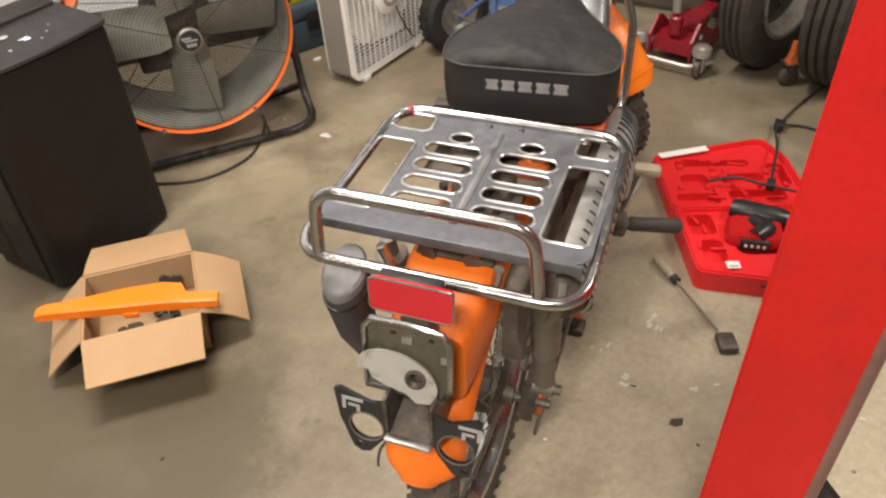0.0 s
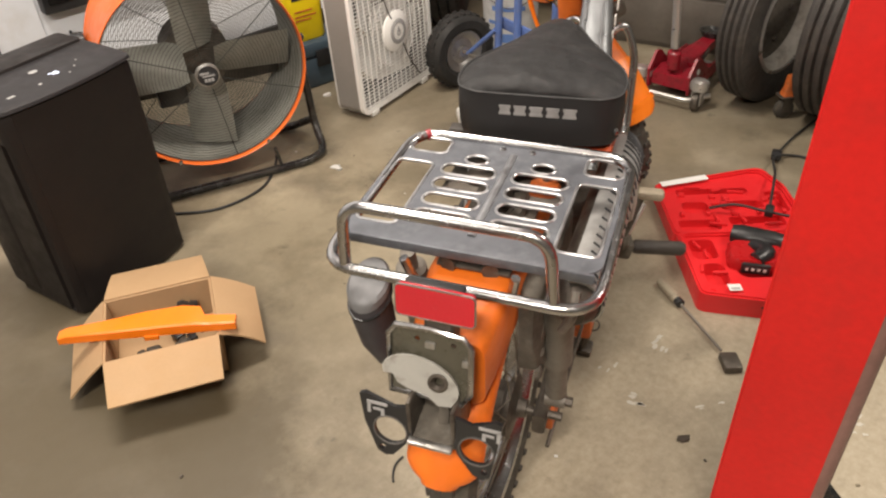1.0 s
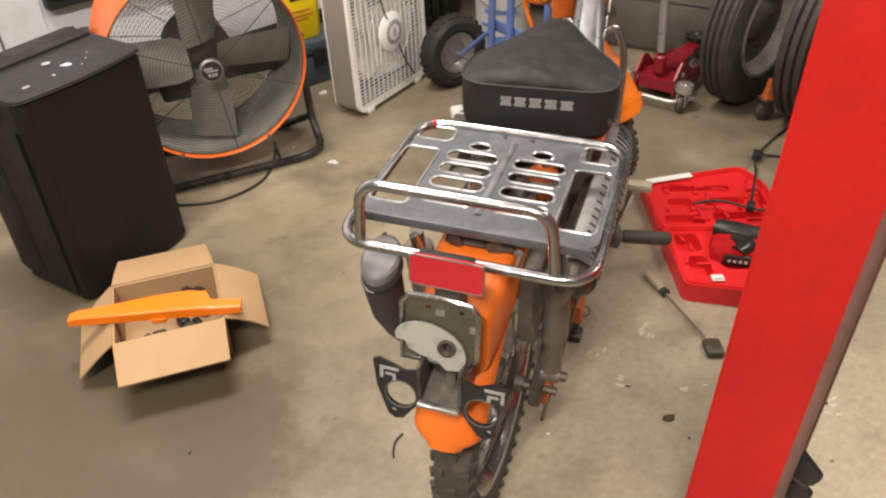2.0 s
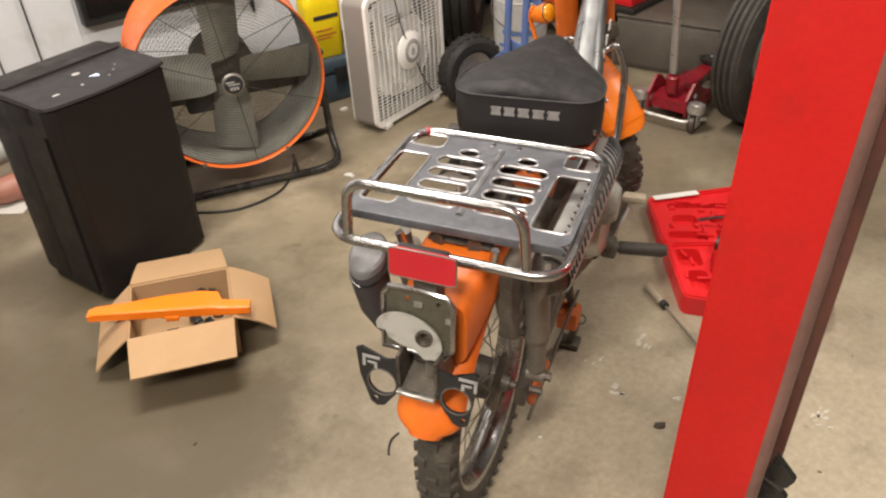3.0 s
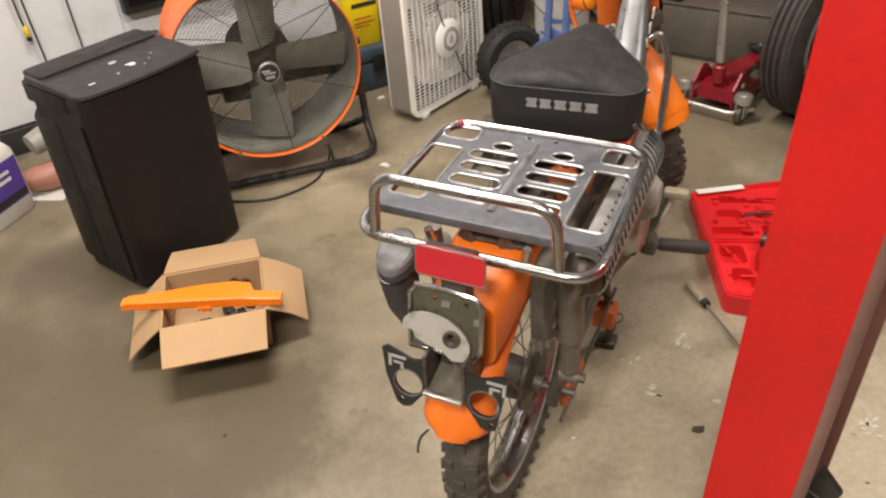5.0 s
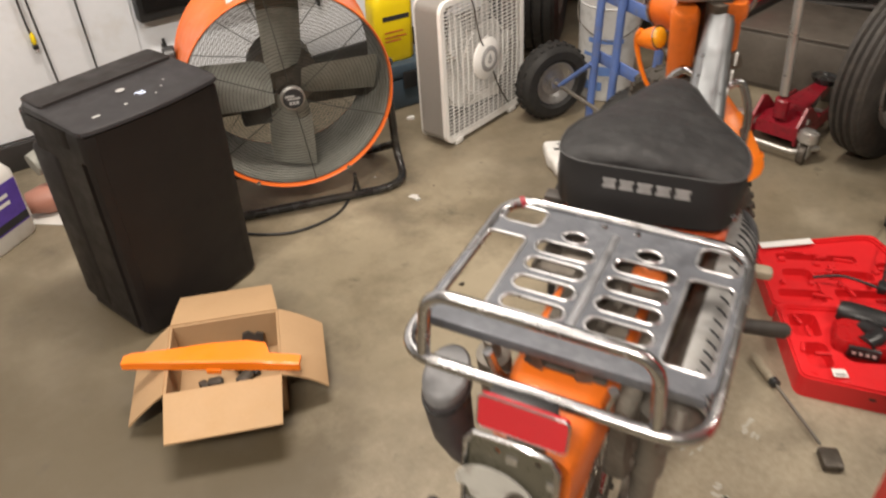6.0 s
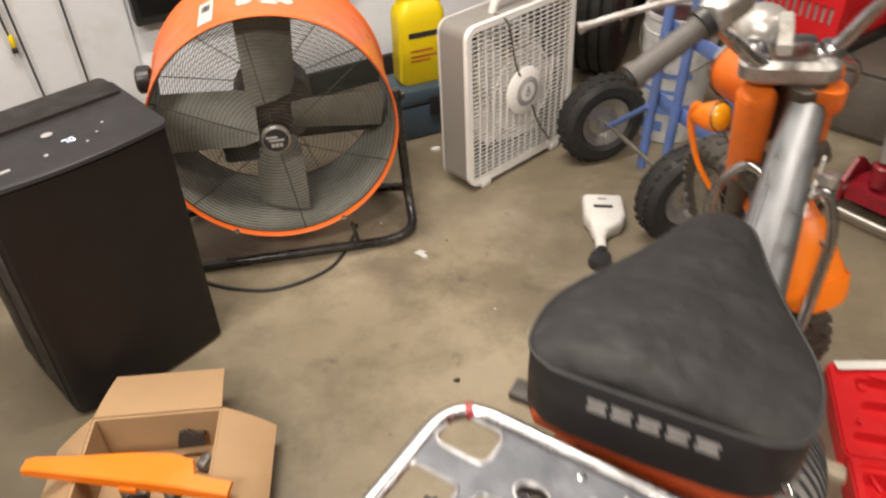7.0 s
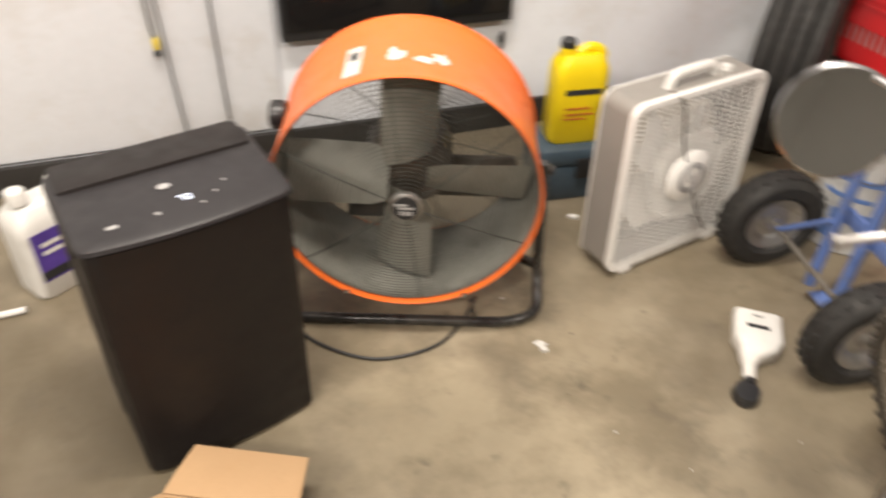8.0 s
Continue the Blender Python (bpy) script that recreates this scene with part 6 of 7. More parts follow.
    for x, y in ((-0.03, 0.148), (0.02, 0.148)):
        part("rivet", moved(lathe([(0, 0.003), (0.005, 0.002), (0.006, 0), (0, 0)], 10), pose(x, y, Z - 0.0015)), CHROME, r)
    part("tape_mark", moved(lathe([(0.0088, -0.004), (0.0097, -0.004), (0.0097, 0.004), (0.0088, 0.004)], 14, True), pose(-0.165, 0.160, Z, 0, 80, 35)), DARK_RED, r, "band of red tape")


rack()


# seat
def seat():
    st = ((0.205, 0.085, 0.0), (0.210, 0.118, 0.5), (0.222, 0.138, 0.85), (0.245, 0.147, 1.0), (0.285, 0.147, 1.0), (0.325, 0.135, 1.0), (0.37, 0.113, 1.0), (0.42, 0.088, 1.0), (0.47, 0.066, 1.0), (0.515, 0.050, 0.95), (0.545, 0.037, 0.75), (0.560, 0.020, 0.35))
    lower, upper = [], []
    ridge_l, ridge_r = [], []
    for v, w, f in st:
        zb = 0.708 + 0.03 * max(0, (v - 0.30)) / 0.26
        zr = 0.794 + 0.006 * min(1, (v - 0.2) / 0.1) - 0.018 * max(0.0, (v - 0.32) / 0.24)
        lower.append([(x, v, z) for x, z in ((-w * 0.96, zb), (-w, zb + 0.012), (-w * 1.01, (zb + zr) / 2), (-w, zr - 0.004), (-w * 0.97, zr), (0, zr), (w * 0.97, zr), (w, zr - 0.004), (w * 1.01, (zb + zr) / 2), (w, zb + 0.012), (w * 0.96, zb), (0, zb - 0.004))])
        crown = 0.021 * f
        vv = v + (0.004 if v < 0.21 else 0)
        upper.append([(x, vv, z) for x, z in [(w * s, zr - 0.001 + crown * (1 - abs(s) ** 2.6)) for s in (-1, -0.92, -0.8, -0.6, -0.35, 0, 0.35, 0.6, 0.8, 0.92, 1)] + [(w * 0.5, zr - 0.002), (-w * 0.5, zr - 0.002)]])
        ridge_l.append((-w * 1.0, v, zr))
        ridge_r.append((w * 1.0, v, zr))
    s = part("seat", loft(upper), SEAT_TOP, bike, "grey-black grained vinyl seat top", sharp=60)
    part("seat_side", loft(lower), SEAT_SIDE, s, "smooth black seat skirt", sharp=50)
    # a thin bead, slightly paler than the vinyl, follows the seat edge
    part("seat_piping", tube(smooth_path(ridge_l[::-1] + ridge_r, 3), 0.0020, 8), SEAT_EDGE, s, "thin, slightly paler bead round the seat edge")
    # five pale letter-sized blocks stand in for the maker's lettering
    for x0, x1 in ((-0.066, -0.045), (-0.040, -0.018), (-0.012, 0.011), (0.017, 0.040), (0.046, 0.070)):
        part("badge_block", joined(block(x0, x1, 0.2025, 0.2047, 0.7575, 0.7625, 0.0005, 1), block(x0 + 0.002, x1 - 0.002, 0.2028, 0.2046, 0.762, 0.7705), block(x0, x1, 0.2025, 0.2047, 0.770, 0.775, 0.0005, 1)), BADGE_GREY, s, "pale block in place of a brand letter")
    part("seat_bolt", moved(lathe([(0, 0.008), (0.004, 0.007), (0.006, 0), (0, 0)], 10), pose(0.138, 0.2155, 0.735, 90, 0, 25)), CHROME, s)
    part("seat_buckle", block(-0.166, -0.130, 0.230, 0.258, 0.694, 0.707, 0.004), PEG_RUBBER, s, "grimy buckle beside the seat")
    s.matrix_local = pose(0.010, 0.21, 0.013, 0, 0, 5.5) @ Matrix.Diagonal((0.955, 1, 1, 1)) @ pose(0, -0.21, 0)


seat()


# tail: reflector, plate loop, alloy disc, black mounting plates, canister
def tail():
    y = -0.272
    rf = part("tail_reflector", moved(plate(round_rect(0, 0, 0.102, 0.044, 0.006), [], -0.006, 0.002), pose(0.002, y, 0.753, 84, 0, 0)), RED_LENS, bike, "red rectangular reflector")
    part("reflector_trim", tube([Vector((0.002, y - 0.001, 0.753)) + Matrix.Rotation(radians(84), 3, "X") @ Vector((px, py, 0)) for px, py in round_rect(0, 0, 0.104, 0.046, 0.007)], 0.0015, 6, closed=True), CHROME, rf, "thin chrome trim")
    part("reflector_back", block(-0.045, 0.035, y + 0.006, y + 0.03, 0.728, 0.768, 0.004), BLACK_PLASTIC, rf)
    lp = [(px - 0.012, py) for px, py in ((-0.055, -0.062), (-0.057, 0.030), (-0.048, 0.044), (0, 0.047), (0.046, 0.042), (0.056, 0.030), (0.057, -0.045), (0.047, -0.062))]
    base = pose(0, y + 0.004, 0.652, 80, 0, 0)
    loop = part("plate_loop", tube([base @ Vector((px, py, 0)) for px, py in lp], 0.0045, 8, closed=True), CHROME, bike, "chrome plate-holder loop")
    part("plate_backing", moved(plate(lp, [circle(-0.03, 0.028, 0.004, 10), circle(0.02, 0.028, 0.004, 10)], -0.004, -0.001), base), SMOKE, loop, "dark olive backing plate")
    part("bolt_head", moved(block(-0.018, -0.004, 0.018, 0.028, -0.001, 0.003, 0.001), base), ALLOY, loop)
    part("bolt_head", moved(block(0.033, 0.042, 0.0, 0.010, -0.001, 0.003, 0.001), base), ALLOY, loop)
    disc = [(0.060 * math.cos(radians(a)) - 0.020, 0.040 * math.sin(radians(a))) for a in range(0, 181, 10)] + [(-0.074, -0.010), (-0.060, -0.006), (-0.050, -0.016), (-0.030, -0.018), (0.0, -0.016), (0.018, -0.024), (0.036, -0.016)]
    dm = pose(-0.004, y - 0.012, 0.617, 74, 19, 0)
    dp = part("alloy_disc", moved(plate(disc, [circle(0.004, 0.012, 0.010, 16)], -0.002, 0.002), dm @ Matrix.Diagonal((0.92, 0.90, 1, 1))), DULL_ALLOY, bike, "dull pale alloy half-disc")
    part("disc_bush", moved(lathe([(0.006, -0.004), (0.013, -0.004), (0.014, 0.004), (0.010, 0.005), (0.006, 0.0)], 20, True), dm @ pose(0.004, 0.012, 0)), GREASY, dp)
    # black mounting plates with rings
    left = [(-0.106, 0.050), (-0.098, 0.054), (-0.055, 0.040), (-0.030, 0.046), (-0.030, 0.000), (-0.036, -0.018), (-0.058, -0.048), (-0.070, -0.052), (-0.082, -0.046), (-0.100, 0.004)]
    bm_m = pose(0, -0.303, 0.540, 82, 0, 0)
    pl = part("mounting_plate", moved(plate(left, [circle(-0.062, -0.004, 0.0235, 22), circle(-0.074, -0.038, 0.005, 10)], -0.003, 0.003), bm_m), BLACK_PLASTIC, bike, "black mounting plate with a round opening")
    part("ring_lip", moved(tube([(x, y2, 0.003) for x, y2 in circle(-0.062, -0.004, 0.0245, 24)], 0.0013, 6, closed=True), bm_m), GREY_RUBBER, pl)
    right = [(-x if x > -0.09 else -x - 0.010, y2) for x, y2 in left[::-1]]
    pr = part("mounting_plate", moved(plate(right, [circle(0.062, -0.004, 0.0235, 22), circle(0.074, -0.038, 0.005, 10)], -0.003, 0.003), bm_m), BLACK_PLASTIC, bike, "black mounting plate with a round opening")
    part("ring_lip", moved(tube([(x, y2, 0.003) for x, y2 in circle(0.062, -0.004, 0.0245, 24)], 0.0013, 6, closed=True), bm_m), GREY_RUBBER, pr)
    for sx, par in ((-1, pl), (1, pr)):
        for dx, dy, w, h in ((0.080, 0.046, 0.030, 0.005), (0.092, 0.037, 0.005, 0.020), (0.078, 0.036, 0.016, 0.004), (0.072, 0.031, 0.005, 0.010)):
            part("print_mark", moved(block(sx * dx - w / 2, sx * dx + w / 2, dy - h / 2, dy + h / 2, 0.0032, 0.0042), bm_m @ pose(0, -0.006, 0)), GREY_PRINT, par, "pale printed mark")
    ch = part("bracket_channel", joined(block(-0.036, -0.030, -0.306, -0.235, 0.527, 0.60, 0.002), block(0.026, 0.032, -0.306, -0.235, 0.527, 0.60, 0.002), block(-0.036, 0.032, -0.240, -0.234, 0.527, 0.61, 0.002)), GREASY, bike, "dark open steel bracket")
    part("bracket_floor", moved(block(-0.030, 0.026, -0.036, 0.036, -0.002, 0.002, 0.001), pose(0, -0.272, 0.540, 14, 0, 0)), GRIME, ch, "worn grey bracket floor")
    part("bracket_lip", block(-0.034, 0.030, -0.318, -0.306, 0.530, 0.536, 0.002), ALLOY, ch)
    part("bracket_web", moved(block(-0.004, 0.010, -0.03, 0.03, 0, 0.003, 0.001), pose(0, -0.262, 0.566, 60, 0, 12)), GRIME, ch)
    part("bracket_neck", loft([[(x, yy, z) for x, yy in round_rect(-0.002, yc, w, 0.03, 0.006)] for z, yc, w in ((0.56, -0.25, 0.05), (0.62, -0.245, 0.045), (0.74, -0.24, 0.04))]), GREASY, ch)
    # dark canister cut off at a slant, with a silver cap
    can = loft([[(x - 0.139, yy - 0.172, z + 0.42 * yy * (z > 0.63)) for x, yy in circle(dx, 0, r, 24, r * 1.25)] for z, r, dx in ((0.500, 0.004, 0.046), (0.515, 0.012, 0.038), (0.540, 0.020, 0.022), (0.575, 0.027, 0.008), (0.635, 0.0295, 0), (0.658, 0.0302, 0), (0.662, 0.0285, 0))])
    c = part("canister", can, CANISTER, bike, "dark canister with a slanted top")
    part("canister_cap", loft([[(x - 0.139, yy - 0.172, z + 0.42 * yy) for x, yy in circle(0, 0, r, 24, r * 1.25)] for z, r in ((0.6625, 0.0285), (0.665, 0.0308), (0.677, 0.0308), (0.682, 0.027), (0.6835, 0.012))]), CAP_STEEL, c, "dull silver cap")
    part("canister_band", tube([(-0.139 + 0.0308 * math.cos(a), -0.172 + 0.0385 * math.sin(a), 0.652 + 0.42 * 0.0385 * math.sin(a)) for a in (2 * math.pi * k / 32 for k in range(32))], 0.0020, 6, closed=True), BLACK_PAINT, c)


tail()


# shocks, swingarm, exhaust, engine
def running_gear():
    for sx in (-1, 1):
        top, bot = Vector((sx * 0.118, -0.075, 0.665)), Vector((sx * 0.112, -0.005, 0.335))
        d = bot - top
        sh = part("rear_shock", tube([top, top + d * 0.10, top + d * 0.11, top + d * 0.62, top + d * 0.63], [0.012, 0.012, 0.025, 0.025, 0.018], 18), SHOCK_STEEL, bike, "grey shock absorber shroud")
        part("shock_body", tube([top + d * 0.60, top + d * 0.92], 0.019, 16), SHOCK_STEEL, sh)
        part("shock_eye", rod(bot + Vector((-0.018, 0, 0)), bot + Vector((0.018, 0, 0)), 0.014, 14), SHOCK_STEEL, sh)
        part("shock_nut", rod(bot + Vector((sx * 0.016, 0, 0)), bot + Vector((sx * 0.03, 0, 0)), 0.009, 6), GREASY, sh)
        part("swing_arm", loft([[(sx * (0.088 - 0.01 * k) + x, v, z) for x, z in round_rect(0, WHEEL_R + 0.01 * k, 0.024, 0.044 + 0.012 * k, 0.008)] for v, k in ((-0.03, 0), (0.15, 0.5), (0.42, 1))]), GREASY, bike, "greasy steel swing arm")
    part("chain_guard", loft([[(-0.088 + x, v, z) for x, z in round_rect(0, zc, 0.03, h, 0.008)] for v, zc, h in ((-0.07, 0.335, 0.05), (0.1, 0.355, 0.05), (0.4, 0.36, 0.06))]), ORANGE, bike, "orange chain guard")
    part("sprocket", moved(plate(circle(0, 0, 0.088, 44), [circle(0.05 * math.cos(radians(a)), 0.05 * math.sin(radians(a)), 0.014, 12) for a in range(0, 360, 60)] + [circle(0, 0, 0.02, 14)], -0.003, 0.003), pose(-0.058, 0, WHEEL_R) @ SIDE_X), GREASY, bike)
    # orange lower stay and brake arm on the right
    part("brake_stay", loft([[(0.098 + x, v, z) for x, z in round_rect(0, zc, 0.014, h, 0.004)] for v, zc, h in ((0.02, 0.245, 0.05), (0.07, 0.24, 0.085), (0.11, 0.228, 0.05), (0.15, 0.22, 0.02))]), RUST, bike, "flaking orange brake stay")
    part("brake_rod", rod((0.105, -0.02, 0.22), (0.10, 0.45, 0.20), 0.004, 8), GREASY, bike)
    # exhaust with a slotted heat shield, high on the right
    ex = part("exhaust_muffler", tube(smooth_path([(0.148, -0.135, 0.655), (0.148, 0.0, 0.655), (0.148, 0.16, 0.650), (0.146, 0.30, 0.642), (0.135, 0.42, 0.60), (0.10, 0.50, 0.44), (0.06, 0.58, 0.33)], 5), [0.018, 0.032, 0.036, 0.036, 0.036] + [0.036] * 16 + [0.026] * 3 + [0.020] * 7, 18), GREASY, bike, "greasy high-mounted muffler")
    shield_pts = smooth_path([(0.161, -0.11, 0.663), (0.161, 0.0, 0.663), (0.161, 0.16, 0.658), (0.159, 0.30, 0.650), (0.153, 0.38, 0.630)], 6)
    secs = []
    for i, p in enumerate(shield_pts):
        r0, r1 = 0.036, 0.0395
        secs.append([(p.x - 0.013 + rr * math.cos(radians(a)), p.y, p.z - 0.006 + rr * math.sin(radians(a))) for rr, rng in ((r1, range(-50, 111, 20)), (r0, range(110, -51, -20))) for a in rng])
    sh = part("heat_shield", loft(secs), SHIELD, ex, "chrome slotted heat shield")
    for i in range(24):
        s = 0.03 + 0.93 * i / 23
        k = s * (len(shield_pts) - 1)
        p = shield_pts[int(k)].lerp(shield_pts[min(int(k) + 1, len(shield_pts) - 1)], k - int(k))
        pts = [(p.x - 0.013 + 0.0402 * math.cos(radians(a)), p.y + 0.016 * (a - 45) / 40, p.z - 0.006 + 0.0402 * math.sin(radians(a))) for a in (12, 26, 40, 54, 68, 82)]
        part("shield_slot", tube(pts, 0.0019, 6), BLACK_PRINT, sh, "dark slot")
    part("tip_bracket", tube(corner_path([(0.150, -0.125, 0.690), (0.152, -0.148, 0.665), (0.135, -0.130, 0.62)], 0.02), 0.007, 8), SHOCK_STEEL, ex)
    part("inner_guard", loft([[(0.080 + x, v, z) for x, z in round_rect(0, zc, w, h, 0.010)] for v, w, h, zc in ((-0.120, 0.022, 0.09, 0.605), (-0.095, 0.034, 0.17, 0.575), (-0.03, 0.040, 0.20, 0.560), (0.05, 0.040, 0.22, 0.55), (0.12, 0.036, 0.20, 0.56))]), GRIME, bike, "matt brown inner guard caked with grime")
    lumps = random.Random(17)
    for k in range(16):                              # caked dirt on the guard
        r = lumps.uniform(0.006, 0.014)
        y2, z2 = lumps.uniform(-0.11, 0.06), lumps.uniform(0.48, 0.62)
        part("dirt_cake", loft([[(0.098 + h, y2 + u * s, z2 + v * s) for u, v in circle(0, 0, r, 8, r * lumps.uniform(0.7, 1.5))] for h, s in ((-0.006, 1.1), (0.001, 1.0), (0.004, 0.55))]), GRIME, bike)
    # engine
    en = part("engine_case", loft([[(x, v, z) for x, z in round_rect(0, zc, w, h, 0.045)] for v, w, h, zc in ((0.38, 0.12, 0.10, 0.33), (0.42, 0.20, 0.20, 0.33), (0.56, 0.24, 0.23, 0.32), (0.70, 0.20, 0.18, 0.33), (0.74, 0.12, 0.10, 0.34))]), GREASY, bike, "greasy engine case")
    part("clutch_cover", moved(lathe([(0, 0.05), (0.05, 0.05), (0.075, 0.038), (0.088, 0.012), (0.09, 0), (0, 0)], 32), pose(0.10, 0.52, 0.36) @ SIDE_X), ALLOY, en, "rounded alloy cover")
    part("cylinder", moved(lathe([(0, -0.02)] + [(r, 0.012 * i) for i in range(16) for r in ((0.05, 0.066) if i % 2 else (0.066, 0.05))] + [(0.05, 0.20), (0, 0.21)], 24), pose(0, 0.72, 0.36, -82, 0, 0)), ALLOY, en)
    part("air_cleaner", moved(lathe([(0, 0.035), (0.035, 0.032), (0.048, 0.018), (0.05, 0), (0, 0)], 28), pose(0.131, 0.478, 0.452) @ SIDE_X @ Matrix.Diagonal((1.1, 1.1, 1.2, 1))), DULL_ALLOY, bike, "pale round side cover")
    for sx in (-1, 1):
        pg = part("foot_peg", tube([(sx * 0.170, 0.550, 0.284), (sx * 0.177, 0.553, 0.282), (sx * 0.278, 0.588, 0.272), (sx * 0.286, 0.591, 0.271)], [0.011, 0.0165, 0.0175, 0.012], 14), PEG_RUBBER, bike, "dark worn rubber foot peg")
        part("peg_mount", rod((sx * 0.08, 0.53, 0.275), (sx * 0.155, 0.545, 0.285), 0.011, 10), GREASY, pg)
        part("peg_clamp", moved(block(-0.020, 0.018, -0.028, 0.028, -0.022, 0.022, 0.008), pose(sx * 0.150, 0.545, 0.286, 0, 15, 20)), GRIME, pg)
    kp = part("kick_lever", tube([(0.116, 0.475, 0.300), (0.138, 0.515, 0.322), (0.155, 0.540, 0.362), (0.168, 0.556, 0.405), (0.172, 0.562, 0.418)], [0.019, 0.017, 0.014, 0.012, 0.012], 12), GRIME, bike, "grimy kick-start lever")
    part("kick_pad", moved(block(-0.012, 0.046, -0.016, 0.016, -0.011, 0.011, 0.009), pose(0.178, 0.560, 0.425, 0, 0, 5)), PAD_RUBBER, kp, "worn pedal pad")
    part("lever_boss", moved(lathe([(0, -0.022), (0.018, -0.022), (0.022, -0.015), (0.022, 0.015), (0.014, 0.024), (0, 0.024)], 16), pose(0.140, 0.52, 0.315) @ SIDE_X), GRIME, kp, "grimy lever boss")
    part("lever_spring", tube([(0.150 + 0.010 * math.cos(a), 0.515 + 0.004 * a, 0.300 + 0.010 * math.sin(a)) for a in (0.6 * k for k in range(40))], 0.0022, 6), SPOKE, kp, "dull return spring")
    part("brake_link", rod((0.150, 0.535, 0.300), (0.182, 0.600, 0.372), 0.005, 8), PALE_STEEL, bike, "thin bright steel link")
    # stand
    ms = part("centre_stand", tube(corner_path([(0.085, 0.40, 0.24), (0.105, 0.44, 0.10), (0.088, 0.462, 0.022)], 0.04), 0.011, 10), GREASY, bike, "greasy stand leg")
    part("stand_foot", moved(block(-0.028, 0.028, -0.02, 0.025, 0.0, 0.018, 0.004), pose(0.085, 0.466, 0.001)), GREASY, ms)
    part("stand_bracket", block(0.064, 0.116, 0.378, 0.432, 0.125, 0.178, 0.006), RUST, ms, "flaking orange bracket")
    part("stand_leg", tube(corner_path([(-0.085, 0.40, 0.24), (-0.105, 0.44, 0.10), (-0.088, 0.462, 0.022)], 0.04), 0.011, 10), GREASY, ms)
    part("stand_spring", tube([(0.118 + 0.012 * math.cos(a), 0.42 + 0.018 * math.sin(a), 0.135) for a in (2 * math.pi * k / 16 for k in range(16))], 0.002, 6, closed=True), GREASY, ms)
    part("skid_plate", loft([[(x, v, z) for x, z in round_rect(0, 0.185, w, 0.012, 0.005)] for v, w in ((0.36, 0.10), (0.45, 0.16), (0.70, 0.14))]), GREASY, bike)
    part("battery_box", block(-0.10, -0.062, 0.10, 0.24, 0.50, 0.64, 0.01), BLACK_PLASTIC, bike)
    part("left_cover", loft([[(-0.072 - o, v, z) for v, z in round_rect(0.27, 0.57, 0.20 * s, 0.15 * s, 0.04)] for o, s in ((0.0, 1.0), (0.02, 0.98), (0.032, 0.85))]), ORANGE, bike, "orange side cover")


running_gear()


# spine, head, guard hoops
def front_frame():
    secs = []
    for v, z, w, h in ((0.52, 0.490, 0.098, 0.085), (0.620, 0.520, 0.098, 0.086), (0.708, 0.577, 0.094, 0.083), (0.787, 0.650, 0.084, 0.076), (0.857, 0.733, 0.070, 0.070), (0.905, 0.806, 0.056, 0.062)):
        ring = []
        for k in range(16):
            a = 2 * math.pi * k / 16
            x, q = math.cos(a), math.sin(a)
            x = math.copysign(abs(x) ** 0.6, x) * w / 2
            q = math.copysign(abs(q) ** 0.6, q) * h / 2
            ring.append((x - 0.004 + 0.125 * max(0.0, 0.76 - z), v - 0.84 * q, z + 0.54 * q))
        secs.append(ring)
    sp = part("frame_spine", loft(secs), SPINE_PAINT, bike, "silver step-through frame cover")
    for z, v in ((0.685, 0.810), (0.715, 0.835), (0.745, 0.86), (0.58, 0.705)):
        part("badge_mark", block(0.044, 0.047, v - 0.008, v + 0.008, z - 0.022, z + 0.004, 0.001, 1), WHITE_PRINT, sp, "pale badge mark")
    for x in (-0.020, 0.020):
        part("cover_crease", tube([(x * 1.1 + 0.014, 0.708 - 0.0348, 0.577 + 0.0224), (x + 0.007, 0.787 - 0.0328, 0.649 + 0.021), (x * 0.9 - 0.001, 0.857 - 0.031, 0.728 + 0.020)], 0.0025, 6), SPINE_PAINT, sp)
    part("head_tube", rod((-0.012, 0.89, 0.852), (-0.012, 0.99, 0.66), 0.028, 18), GREASY, bike, "grimy steering head")
    part("head_collar", loft([[(x + 0.014, yy - 0.5 * (z - 0.80), z) for x, yy in round_rect(0, 0.925, w, 0.06, 0.02)] for z, w in ((0.800, 0.054), (0.808, 0.060), (0.838, 0.060), (0.845, 0.054))]), ORANGE, bike, "orange collar above the frame cover")
    for sx in (-1, 1):
        if sx < 0:
            hp = corner_path([(-0.020, 0.90, 0.655), (-0.065, 0.912, 0.682), (-0.112, 0.912, 0.62), (-0.112, 0.87, 0.42), (-0.06, 0.76, 0.36)], 0.035, 6)
        else:
            hp = corner_path([(0.020, 0.865, 0.650), (0.062, 0.893, 0.684), (0.094, 0.893, 0.605), (0.097, 0.85, 0.41), (0.06, 0.76, 0.36)], 0.035, 6)
        part("guard_bar", tube(hp, 0.0095, 12), CHROME, bike, "chrome tube engine guard")


front_frame()

# steering: built straight ahead, then turned about the raked steering axis
STEER = radians(46)
HEAD = Vector((0, 0.825, 0.86))
AXIS = Vector((0, -0.45, 0.893)).normalized()
TURNED = Matrix.Translation((-0.028, 0.905, 0.828)) @ Matrix.Rotation(STEER, 4, AXIS) @ Matrix.Translation(-HEAD)
BAR_TURN = Matrix.Translation((-0.028, 0.905, 0.828)) @ Matrix.Rotation(radians(33), 4, AXIS) @ Matrix.Translation(-HEAD)


